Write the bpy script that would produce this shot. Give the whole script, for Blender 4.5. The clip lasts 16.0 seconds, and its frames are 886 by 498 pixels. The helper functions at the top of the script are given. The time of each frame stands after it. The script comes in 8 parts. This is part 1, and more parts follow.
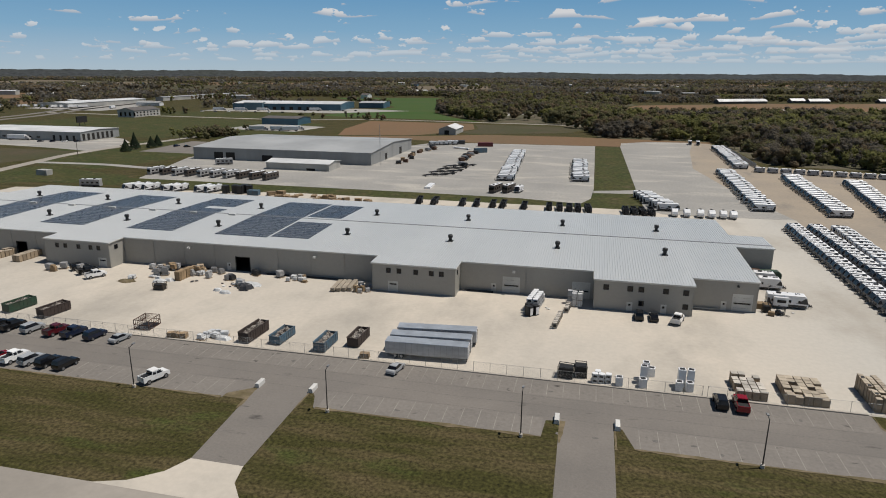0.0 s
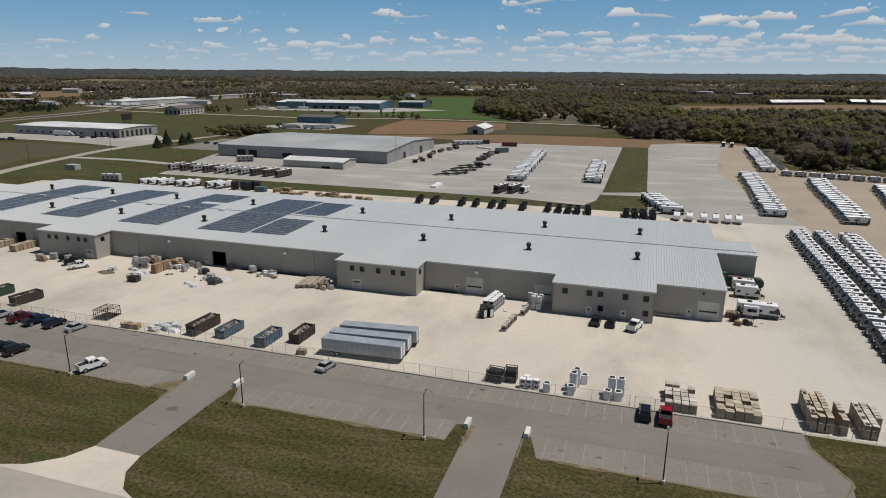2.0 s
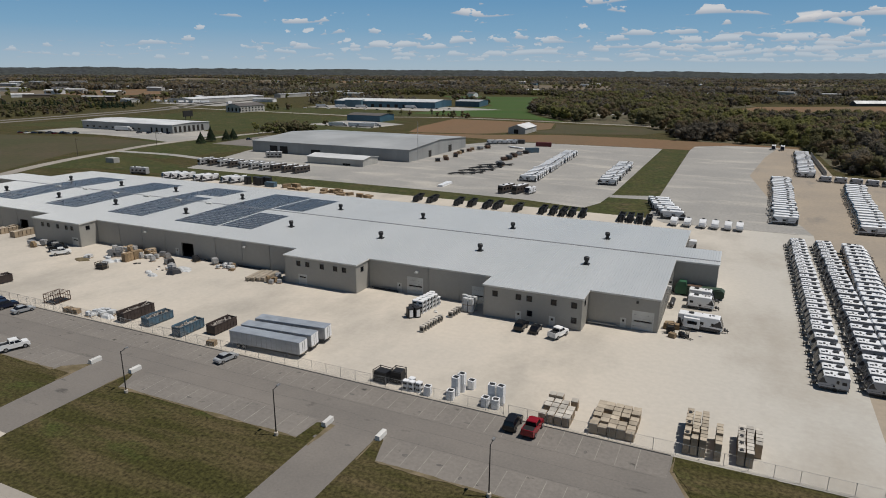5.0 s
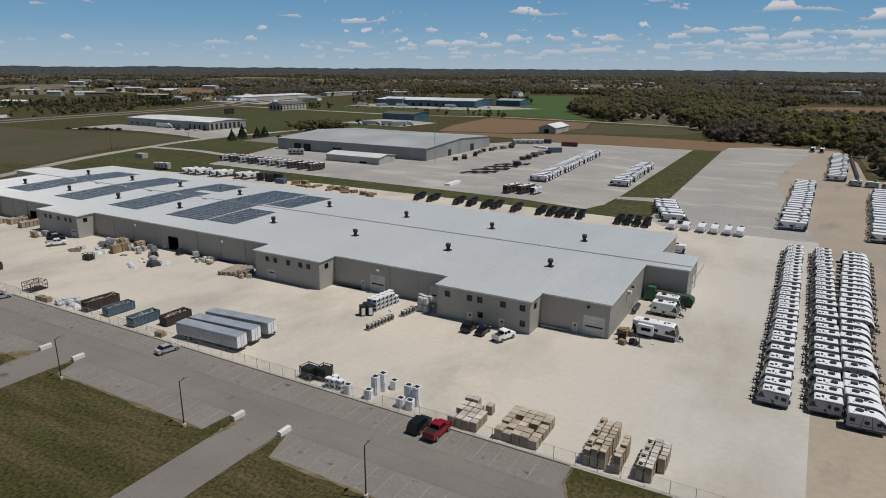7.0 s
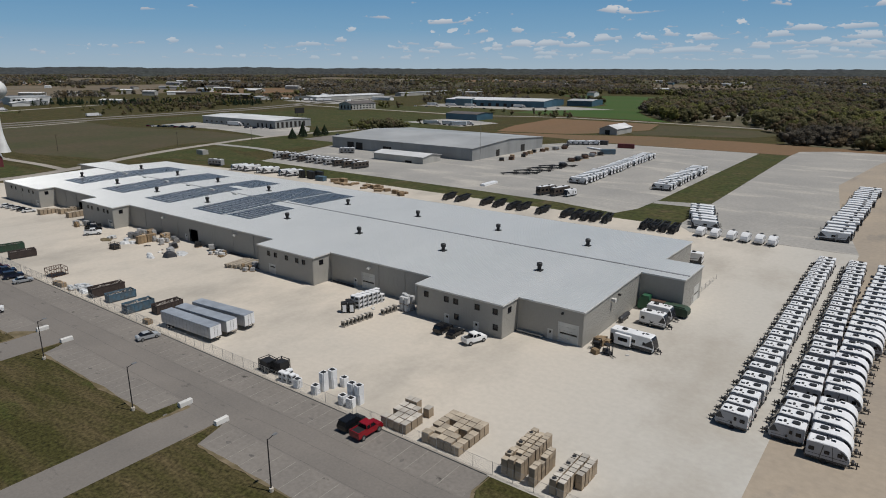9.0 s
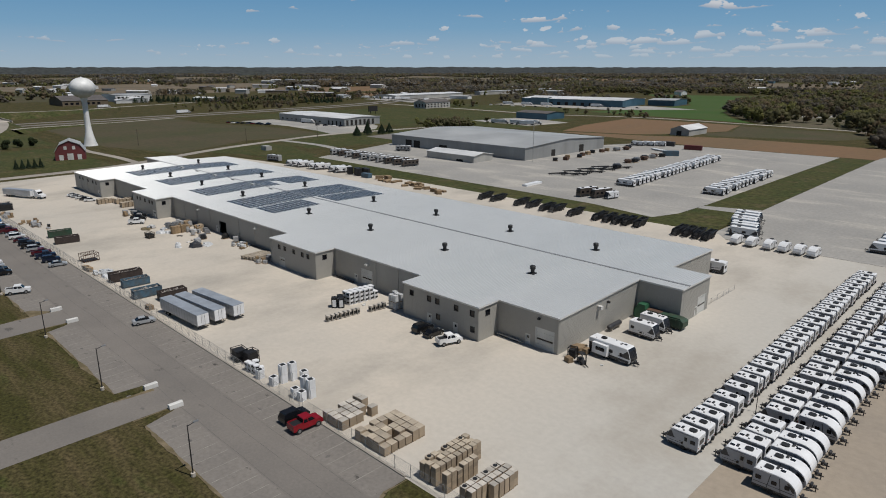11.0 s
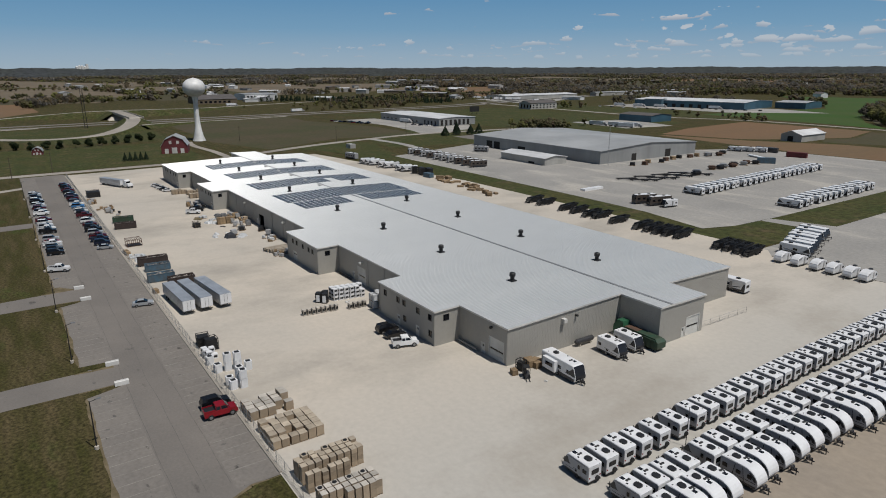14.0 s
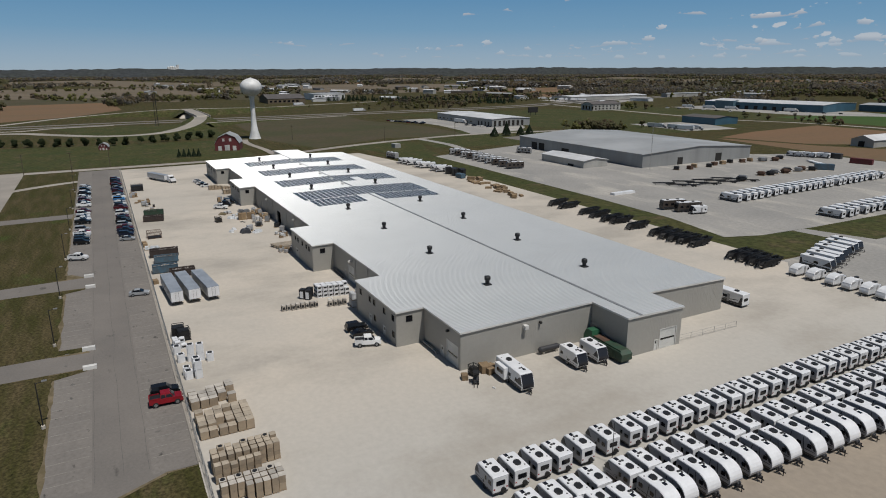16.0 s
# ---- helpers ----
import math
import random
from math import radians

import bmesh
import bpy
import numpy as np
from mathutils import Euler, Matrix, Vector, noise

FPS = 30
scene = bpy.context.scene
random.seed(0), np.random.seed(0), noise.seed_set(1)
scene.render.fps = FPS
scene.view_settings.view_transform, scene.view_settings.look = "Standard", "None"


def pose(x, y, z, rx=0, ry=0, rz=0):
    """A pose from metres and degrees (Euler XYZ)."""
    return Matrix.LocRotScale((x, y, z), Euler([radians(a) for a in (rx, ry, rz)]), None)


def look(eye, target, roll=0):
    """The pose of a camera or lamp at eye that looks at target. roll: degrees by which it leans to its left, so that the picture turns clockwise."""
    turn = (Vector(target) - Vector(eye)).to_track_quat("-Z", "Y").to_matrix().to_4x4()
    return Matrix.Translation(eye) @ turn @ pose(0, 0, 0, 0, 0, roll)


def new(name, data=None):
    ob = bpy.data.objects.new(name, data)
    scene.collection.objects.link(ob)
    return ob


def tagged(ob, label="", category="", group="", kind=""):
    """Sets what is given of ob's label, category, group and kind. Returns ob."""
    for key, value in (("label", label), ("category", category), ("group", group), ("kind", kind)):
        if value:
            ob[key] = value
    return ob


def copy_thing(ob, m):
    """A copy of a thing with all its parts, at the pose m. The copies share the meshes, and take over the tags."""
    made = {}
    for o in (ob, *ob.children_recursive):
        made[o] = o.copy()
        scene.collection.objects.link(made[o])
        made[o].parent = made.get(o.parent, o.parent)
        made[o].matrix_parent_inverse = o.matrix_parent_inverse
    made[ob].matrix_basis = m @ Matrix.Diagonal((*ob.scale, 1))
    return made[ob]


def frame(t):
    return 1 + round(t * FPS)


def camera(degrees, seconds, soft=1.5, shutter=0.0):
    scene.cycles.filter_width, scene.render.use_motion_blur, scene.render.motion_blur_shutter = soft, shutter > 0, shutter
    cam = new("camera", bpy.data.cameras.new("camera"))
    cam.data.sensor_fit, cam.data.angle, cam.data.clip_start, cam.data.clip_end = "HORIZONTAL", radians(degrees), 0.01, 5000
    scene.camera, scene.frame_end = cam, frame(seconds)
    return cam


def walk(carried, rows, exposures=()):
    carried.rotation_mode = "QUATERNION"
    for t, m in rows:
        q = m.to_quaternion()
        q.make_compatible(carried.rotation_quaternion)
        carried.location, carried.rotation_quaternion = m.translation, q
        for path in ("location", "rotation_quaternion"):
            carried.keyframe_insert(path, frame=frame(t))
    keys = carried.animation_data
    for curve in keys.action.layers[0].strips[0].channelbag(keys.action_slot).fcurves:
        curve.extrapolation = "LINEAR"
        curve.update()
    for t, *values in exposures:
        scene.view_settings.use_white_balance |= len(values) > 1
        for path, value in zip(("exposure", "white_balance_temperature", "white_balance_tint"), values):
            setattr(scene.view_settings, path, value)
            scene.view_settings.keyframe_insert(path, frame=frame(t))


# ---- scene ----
cam = camera(69.19, 16.0, 1.0)
METRES, EYE, TILT, LEAN, TURN = 165.8, 52.15, 0.0, 0.0, 12.9
ROWS = [
    (0, -0.00186, -0.00756, 0.00227, 0.247, -15.432, -0.331),
    (0.5, 0.02999, -0.00553, 0.002, 1.451, -15.434, -0.332),
    (1, 0.06195, -0.00279, 0.00154, 2.645, -15.436, -0.333),
    (1.5, 0.09392, 0.00067, 0.00119, 3.78, -15.478, -0.343),
    (2, 0.12589, 0.00466, 0.00076, 4.917, -15.482, -0.341),
    (2.5, 0.15567, 0.00866, 0.00043, 5.984, -15.496, -0.339),
    (3, 0.18755, 0.01337, 1e-05, 7.123, -15.521, -0.346),
    (3.5, 0.21944, 0.01901, -0.00019, 8.283, -15.526, -0.352),
    (4, 0.25103, 0.02577, -0.00039, 9.434, -15.532, -0.347),
    (6.5, 0.40608, 0.06763, -0.002, 15.265, -15.653, -0.318),
    (7, 0.4365, 0.078, -0.00213, 16.513, -15.673, -0.308),
    (7.5, 0.46663, 0.08918, -0.00255, 17.882, -15.674, -0.266),
    (8, 0.49627, 0.10079, -0.00276, 19.691, -15.695, -0.224),
    (8.5, 0.5253, 0.11321, -0.00305, 21.742, -15.688, -0.18),
    (9, 0.55385, 0.12685, -0.00314, 23.774, -15.681, -0.126),
    (11.5, 0.68785, 0.20844, -0.00401, 33.501, -15.785, 0.089),
    (12, 0.71273, 0.2276, -0.00404, 35.41, -15.752, 0.139),
    (12.5, 0.73741, 0.24697, -0.00435, 37.299, -15.74, 0.16),
    (13, 0.761, 0.26726, -0.00435, 39.17, -15.768, 0.182),
    (13.5, 0.78389, 0.28817, -0.00424, 40.982, -15.737, 0.204),
    (14, 0.80568, 0.3096, -0.00422, 42.755, -15.727, 0.218),
    (14.5, 0.82709, 0.33165, -0.00428, 44.52, -15.707, 0.222),
    (15, 0.84799, 0.35421, -0.00424, 46.145, -15.698, 0.228),
    (15.5, 0.86831, 0.3773, -0.00439, 47.781, -15.69, 0.234),
    (16, 0.88782, 0.4007, -0.00432, 49.349, -15.672, 0.231),
]
walk(cam, [(t, pose(0, 0, EYE, TILT, LEAN, TURN) @ pose(METRES * x, METRES * y, METRES * z, 90 + pitch, roll, yaw)) for t, x, y, z, yaw, pitch, roll in ROWS],
     [(0, -0.05, 6600, 10), (3.5, -0.1, 6550, 10), (7, -0.19, 6400, 10), (9, -0.21, 6350, 10), (12.5, -0.27, 6350, 10), (16, -0.35, 6350, 10)])

# ---- light ----
SUN = Vector((0.385, 0.13, 0.914)).normalized()
sun = new("sun", bpy.data.lights.new("sun", "SUN"))
sun.data.energy, sun.data.angle, sun.data.color = 4.7, radians(0.53), (1.0, 0.955, 0.89)
sun.matrix_world = look(SUN * 400, (0, 0, 0))
world = bpy.data.worlds.new("sky")
scene.world = world
world.use_nodes = True
wn, wl = world.node_tree.nodes, world.node_tree.links
sky = wn.new("ShaderNodeTexSky")
sky.sky_type, sky.sun_disc = "NISHITA", False
sky.sun_elevation = math.asin(SUN.z)
sky.sun_rotation = math.atan2(SUN.x, SUN.y)
sky.air_density, sky.dust_density, sky.ozone_density = 1.0, 0.0, 4.0
# fair-weather cumulus, laid out as on a flat layer overhead
co = wn.new("ShaderNodeTexCoord")
sep = wn.new("ShaderNodeSeparateXYZ")
wl.new(co.outputs["Generated"], sep.inputs[0])


def wmath(op, a, b=None):
    n = wn.new("ShaderNodeMath")
    n.operation = op
    for k, v in enumerate((a, b)):
        if v is None:
            continue
        if isinstance(v, (int, float)):
            n.inputs[k].default_value = v
        else:
            wl.new(v, n.inputs[k])
    return n.outputs[0]


grade = wn.new("ShaderNodeValToRGB")
wl.new(wmath("MULTIPLY", sep.outputs[2], 5.0), grade.inputs[0])
stops = grade.color_ramp.elements
stops[0].position, stops[0].color = 0.0, (0.4, 0.505, 0.585, 1)
stops[1].position, stops[1].color = 1.0, (0.095, 0.25, 0.45, 1)
for at, c in ((0.1, (0.345, 0.475, 0.59, 1)), (0.28, (0.215, 0.395, 0.57, 1)), (0.5, (0.145, 0.325, 0.53, 1))):
    e = stops.new(at)
    e.color = c
lift = wn.new("ShaderNodeVectorMath")
lift.operation = "SCALE"
wl.new(grade.outputs[0], lift.inputs[0])
lift.inputs["Scale"].default_value = 1.0 / 0.042
veil = wn.new("ShaderNodeMapRange")
wl.new(sep.outputs[2], veil.inputs[0])
for k, v in enumerate((0.1, 0.4, 1.0, 0.0)):
    veil.inputs[k + 1].default_value = v
haze = wn.new("ShaderNodeMix")
haze.data_type = "RGBA"
wl.new(veil.outputs[0], haze.inputs["Factor"])
wl.new(sky.outputs[0], haze.inputs["A"])
wl.new(lift.outputs[0], haze.inputs["B"])
azimuth = wmath("ARCTAN2", sep.outputs[0], sep.outputs[1])
veiled = haze.outputs["Result"]


def wramp(v, lo, hi, a=0.0, b=1.0, soft=True):
    n = wn.new("ShaderNodeMapRange")
    if soft:
        n.interpolation_type = "SMOOTHSTEP"
    wl.new(v, n.inputs[0])
    for k, q in enumerate((lo, hi, a, b)):
        if isinstance(q, (int, float)):
            n.inputs[k + 1].default_value = q
        else:
            wl.new(q, n.inputs[k + 1])
    return n.outputs[0]


def wnoise(x, y, z, detail, rough=0.55):
    c = wn.new("ShaderNodeCombineXYZ")
    for k, q in enumerate((x, y, z)):
        if isinstance(q, (int, float)):
            c.inputs[k].default_value = q
        else:
            wl.new(q, c.inputs[k])
    n = wn.new("ShaderNodeTexNoise")
    wl.new(c.outputs[0], n.inputs["Vector"])
    n.inputs["Scale"].default_value, n.inputs["Detail"].default_value, n.inputs["Roughness"].default_value = 1.0, detail, rough
    return n.outputs[0]


# one flat-bottomed rank of cumulus after another, the farthest first; they thin out towards the west
west = wmath("MULTIPLY", azimuth, -0.13)
for k, (level, tall, often, thr) in enumerate(((0.013, 0.006, 38, 0.41), (0.018, 0.007, 35, 0.42), (0.023, 0.008, 32, 0.43), (0.028, 0.009, 29, 0.44), (0.034, 0.01, 27, 0.45), (0.04, 0.011, 25, 0.46),
                                               (0.047, 0.012, 23, 0.475), (0.056, 0.013, 21, 0.495), (0.067, 0.013, 19, 0.51), (0.08, 0.014, 17, 0.515), (0.095, 0.015, 16, 0.515), (0.115, 0.018, 14, 0.51), (0.15, 0.022, 12, 0.51), (0.2, 0.03, 10, 0.51))):
    base = wmath("ADD", level, wmath("MULTIPLY", wmath("SUBTRACT", wnoise(wmath("MULTIPLY", azimuth, often * 0.35), 11.3 * k, 4.0, 0.0), 0.5), level * 0.55))
    above = wmath("SUBTRACT", sep.outputs[2], base)
    body = wnoise(wmath("MULTIPLY", azimuth, often), 5.7 * k, wmath("MULTIPLY", sep.outputs[2], often * 1.8), 4.0, 0.55)
    top = wmath("MULTIPLY", wramp(wmath("SUBTRACT", body, west), thr, thr + 0.13, soft=False), tall)
    solid = wmath("MULTIPLY", wramp(wmath("SUBTRACT", top, above), 0.0, tall * 0.22), wramp(above, -tall * 0.1, tall * 0.1))
    tint = wn.new("ShaderNodeMix")
    tint.data_type = "RGBA"
    wl.new(wramp(above, 0.0, tall * 0.55), tint.inputs["Factor"])
    tint.inputs["A"].default_value = (10.4, 11.2, 12.6, 1)
    tint.inputs["B"].default_value = (17.2, 16.9, 16.8, 1)
    lay = wn.new("ShaderNodeMix")
    lay.data_type = "RGBA"
    wl.new(wmath("MULTIPLY", solid, min(0.85, 0.32 + 10 * (level - 0.012))), lay.inputs["Factor"])
    wl.new(veiled, lay.inputs["A"])
    wl.new(tint.outputs["Result"], lay.inputs["B"])
    veiled = lay.outputs["Result"]
bg = wn["Background"]
wl.new(veiled, bg.inputs[0])
bg.inputs[1].default_value = 0.042


# ---- materials ----
from mathutils.geometry import tessellate_polygon


def material(name, base, rough=0.7, metal=0.0, vary=0.18, grain=3.0, broad=0.12, bump=0.0, bump_scale=20.0, second=None, per_piece=0.0, spec=0.5, streak=None, split=0.5, stain=None, drift=None):
    """Noise at two scales on the base colour, mixed towards a second colour, with bump and an uneven gloss."""
    m = bpy.data.materials.new(name)
    m.use_nodes = True
    n, l = m.node_tree.nodes, m.node_tree.links
    p = n["Principled BSDF"]
    p.inputs["Roughness"].default_value, p.inputs["Metallic"].default_value = rough, metal
    p.inputs["Specular IOR Level"].default_value = spec
    geo = n.new("ShaderNodeNewGeometry")
    pos = geo.outputs["Position"]
    if streak:
        mp = n.new("ShaderNodeMapping")
        mp.inputs["Scale"].default_value = streak
        l.new(pos, mp.inputs[0])
        pos2 = mp.outputs[0]
    else:
        pos2 = pos

    def tex(scale, vec, detail=5.0):
        t = n.new("ShaderNodeTexNoise")
        t.inputs["Scale"].default_value, t.inputs["Detail"].default_value = scale, detail
        t.inputs["Roughness"].default_value = 0.6
        l.new(vec, t.inputs["Vector"])
        return t.outputs[0]

    def mix(kind, f, a, b):
        x = n.new("ShaderNodeMix")
        x.data_type, x.blend_type = "RGBA", kind
        for key, v in (("Factor", f), ("A", a), ("B", b)):
            if isinstance(v, (int, float)):
                x.inputs[key].default_value = v
            elif isinstance(v, tuple):
                x.inputs[key].default_value = (*v, 1)
            else:
                l.new(v, x.inputs[key])
        return x.outputs["Result"]

    def ramp(v, lo, hi, a=0.0, b=1.0):
        r = n.new("ShaderNodeMapRange")
        l.new(v, r.inputs[0])
        for k, q in enumerate((lo, hi, a, b)):
            r.inputs[k + 1].default_value = q
        return r.outputs[0]

    second = second or tuple(c * 0.72 for c in base)
    big = tex(broad, pos2, 6.0)
    col = mix("MIX", ramp(big, split - 0.14, split + 0.14), base, second)
    if drift:
        # one end of the slab was poured from a greyer mix: (colour, x from, x to)
        sx = n.new("ShaderNodeSeparateXYZ")
        l.new(pos, sx.inputs[0])
        col = mix("MIX", ramp(sx.outputs[0], drift[1], drift[2]), col, drift[0])
    if stain:
        # patches of their own colour: (colour, scale, low, high, stretch)
        tint, size, lo, hi, stretch = stain
        ms = n.new("ShaderNodeMapping")
        ms.inputs["Scale"].default_value = stretch
        ms.inputs["Location"].default_value = (13.0, 7.0, 0.0)
        l.new(pos, ms.inputs[0])
        col = mix("MIX", ramp(tex(size, ms.outputs[0], 8.0), lo, hi), col, tint)
    fine = tex(grain, pos)
    col = mix("MULTIPLY", 1.0, col, mix("MIX", ramp(fine, 0.25, 0.75), (1 - vary,) * 3, (1 + vary * 0.6,) * 3))
    if per_piece:
        info = n.new("ShaderNodeObjectInfo")
        col = mix("MULTIPLY", 1.0, col, mix("MIX", info.outputs["Random"], (1 - per_piece,) * 3, (1 + per_piece * 0.5,) * 3))
    l.new(col, p.inputs["Base Color"])
    if vary:
        l.new(ramp(fine, 0.2, 0.8, max(0.02, rough - 0.1), min(1, rough + 0.1)), p.inputs["Roughness"])
    if bump:
        b = n.new("ShaderNodeBump")
        b.inputs["Strength"].default_value, b.inputs["Distance"].default_value = bump, 0.05
        l.new(tex(bump_scale, pos), b.inputs["Height"])
        l.new(b.outputs[0], p.inputs["Normal"])
    return m


M = {}
M["grass"] = material("grass", (0.05, 0.0475, 0.0155), 0.95, vary=0.85, grain=1.8, broad=0.16, second=(0.092, 0.072, 0.036), bump=1.0, bump_scale=5, spec=0.1, streak=(0.3, 1.7, 1), split=0.54, stain=((0.052, 0.066, 0.017), 0.1, 0.56, 0.7, (0.5, 1.2, 1)))
M["field_green"] = material("field_green", (0.045, 0.085, 0.022), 0.95, vary=0.2, grain=0.4, broad=0.01, second=(0.06, 0.085, 0.03), spec=0.1)
M["field_brown"] = material("field_brown", (0.17, 0.105, 0.062), 0.95, vary=0.15, grain=0.25, broad=0.012, second=(0.14, 0.1, 0.06), spec=0.1, streak=(1, 0.1, 1))
M["field_tan"] = material("field_tan", (0.155, 0.125, 0.09), 0.95, vary=0.2, grain=0.2, broad=0.01, second=(0.12, 0.1, 0.07), spec=0.1)
M["field_olive"] = material("field_olive", (0.08, 0.066, 0.042), 0.95, vary=0.3, grain=0.3, broad=0.02, second=(0.062, 0.062, 0.032), spec=0.1)
M["asphalt"] = material("asphalt", (0.18, 0.163, 0.145), 0.9, vary=0.15, grain=2.5, broad=0.05, second=(0.145, 0.133, 0.12), bump=0.3, bump_scale=30, spec=0.3, stain=((0.07, 0.064, 0.058), 0.35, 0.63, 0.72, (0.4, 1, 1)))
M["fence_panel"] = material("fence_panel", (0.42, 0.42, 0.4), 0.7, vary=0.15, grain=1.0, broad=0.2)
M["tar"] = material("tar", (0.095, 0.087, 0.08), 0.85, vary=0.35, grain=3.0, broad=0.6, second=(0.14, 0.128, 0.116))
M["concrete"] = material("concrete", (0.495, 0.442, 0.37), 0.85, vary=0.09, grain=1.0, broad=0.016, second=(0.425, 0.39, 0.338), bump=0.15, bump_scale=12, spec=0.3, stain=((0.335, 0.308, 0.265), 0.045, 0.47, 0.68, (1, 0.6, 1)), drift=((0.405, 0.388, 0.352), 25.0, 70.0))
M["gravel"] = material("gravel", (0.3, 0.288, 0.266), 0.95, vary=0.2, grain=0.9, broad=0.03, second=(0.25, 0.243, 0.228), bump=0.5, bump_scale=8, spec=0.2, stain=((0.41, 0.385, 0.34), 0.045, 0.52, 0.7, (0.5, 1.4, 1)))
M["gravel_tan"] = material("gravel_tan", (0.315, 0.265, 0.205), 0.95, vary=0.14, grain=0.8, broad=0.03, second=(0.265, 0.228, 0.185), bump=0.5, bump_scale=8, spec=0.2, stain=((0.2, 0.18, 0.155), 0.08, 0.58, 0.72, (1, 0.4, 1)))
M["road"] = material("road", (0.33, 0.3, 0.26), 0.9, vary=0.1, grain=0.8, broad=0.03, spec=0.3)
M["paint_line"] = material("paint_line", (0.29, 0.27, 0.235), 0.8, vary=0.4, grain=2.0, broad=0.5, second=(0.19, 0.173, 0.15))
M["earth"] = material("earth", (0.19, 0.152, 0.1), 0.95, vary=0.4, grain=2, broad=0.5, second=(0.11, 0.09, 0.05), spec=0.1)
M["wall"] = material("wall_metal", (0.325, 0.315, 0.285), 0.5, 0.0, vary=0.06, grain=1.5, broad=0.08, second=(0.3, 0.29, 0.265), streak=(1, 1, 0.15))
M["wall_pale"] = material("wall_pale", (0.42, 0.41, 0.38), 0.5, 0.0, vary=0.06, grain=1.5, broad=0.08, streak=(1, 1, 0.15))
M["wall_blue"] = material("wall_blue", (0.09, 0.16, 0.2), 0.5, 0.0, vary=0.08, grain=1.5, broad=0.08)
M["wall_teal"] = material("wall_teal", (0.05, 0.12, 0.17), 0.5, 0.0, vary=0.08, grain=1.5, broad=0.08)
M["roof"] = material("roof_metal", (0.455, 0.465, 0.462), 0.36, 0.0, vary=0.05, grain=0.6, broad=0.03, second=(0.38, 0.395, 0.395), streak=(1, 0.12, 1), spec=1.0)
M["seam"] = material("seam_metal", (0.44, 0.452, 0.452), 0.4, 0.15, vary=0.0, second=(0.4, 0.412, 0.412), spec=0.9)
M["hopper"] = material("hopper_green", (0.03, 0.12, 0.06), 0.5, vary=0.2, grain=2)
M["lawn"] = material("lawn", (0.047, 0.058, 0.02), 0.95, vary=0.7, grain=0.5, broad=0.05, second=(0.068, 0.066, 0.026), bump=1.0, bump_scale=3, spec=0.1, stain=((0.1, 0.082, 0.045), 0.11, 0.54, 0.7, (1, 1, 1)))
M["wall_cool"] = material("wall_cool", (0.3, 0.305, 0.3), 0.5, 0.0, vary=0.06, grain=1.5, broad=0.08, streak=(1, 1, 0.15))
M["rv_dark"] = material("rv_dark", (0.075, 0.06, 0.05), 0.4, vary=0.1)
M["forest_floor"] = material("forest_floor", (0.12, 0.1, 0.072), 0.95, vary=0.5, grain=0.4, broad=0.05, second=(0.085, 0.085, 0.05), spec=0.1)
M["ridge"] = material("ridge_metal", (0.25, 0.255, 0.26), 0.5, 0.2, vary=0.1)
M["roof_far"] = material("roof_far", (0.36, 0.365, 0.36), 0.5, 0.0, vary=0.08, grain=0.4, broad=0.03)
M["roof_white"] = material("roof_white", (0.66, 0.66, 0.65), 0.45, vary=0.05, grain=0.6, broad=0.05)
M["roof_dark"] = material("roof_dark", (0.1, 0.09, 0.085), 0.8, vary=0.1)
M["trim"] = material("trim", (0.62, 0.61, 0.58), 0.5, vary=0.05)
M["door_white"] = material("door_white", (0.6, 0.6, 0.57), 0.5, vary=0.06)
# near black: shade inside halls and bays, put into the colour
M["dark"] = material("dark_interior", (0.02, 0.018, 0.016), 0.9, vary=0.2)
M["glass"] = material("glass", (0.008, 0.009, 0.012), 0.1, vary=0.0, spec=0.35)
M["black"] = material("black_paint", (0.015, 0.015, 0.016), 0.55, vary=0.2, grain=4)
M["rubber"] = material("rubber", (0.018, 0.018, 0.018), 0.9, vary=0.2)
M["steel"] = material("steel", (0.3, 0.3, 0.3), 0.5, 0.6, vary=0.15)
M["galv"] = material("galvanised", (0.4, 0.4, 0.39), 0.55, 0.4, vary=0.15)
M["rust"] = material("rust", (0.12, 0.06, 0.035), 0.85, vary=0.3, second=(0.06, 0.04, 0.03), broad=1.0)
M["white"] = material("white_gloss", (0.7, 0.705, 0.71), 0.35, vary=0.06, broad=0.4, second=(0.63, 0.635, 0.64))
# grey siding, darkened further to hold the shade between close-parked trailers
M["rv_side_shaded"] = material("rv_side_shaded", (0.34, 0.348, 0.368), 0.35, vary=0.06, broad=0.3, second=(0.29, 0.297, 0.318))
M["rv_band"] = material("rv_band", (0.13, 0.135, 0.15), 0.35, vary=0.06, broad=0.3)
M["tinted"] = material("tinted_plastic", (0.02, 0.021, 0.026), 0.22, vary=0.0, spec=0.4)
M["rv_grey"] = material("rv_grey", (0.04, 0.04, 0.043), 0.4, vary=0.1)
M["rv_light"] = material("rv_light", (0.36, 0.36, 0.36), 0.4, vary=0.1)
M["panel"] = material("solar_cell", (0.04, 0.044, 0.056), 0.3, 0.0, vary=0.1, grain=1.0, broad=0.2, second=(0.055, 0.058, 0.066), spec=0.65)
M["carton"] = material("carton", (0.35, 0.275, 0.19), 0.85, vary=0.1, grain=1.5, broad=0.5, second=(0.3, 0.235, 0.165), per_piece=0.25)
M["carton_top"] = material("carton_top", (0.42, 0.355, 0.27), 0.8, vary=0.1, grain=1.5, broad=0.5, per_piece=0.25)
M["carton_grey"] = material("carton_grey", (0.5, 0.46, 0.4), 0.7, vary=0.1, grain=1.5, broad=0.5, per_piece=0.25)
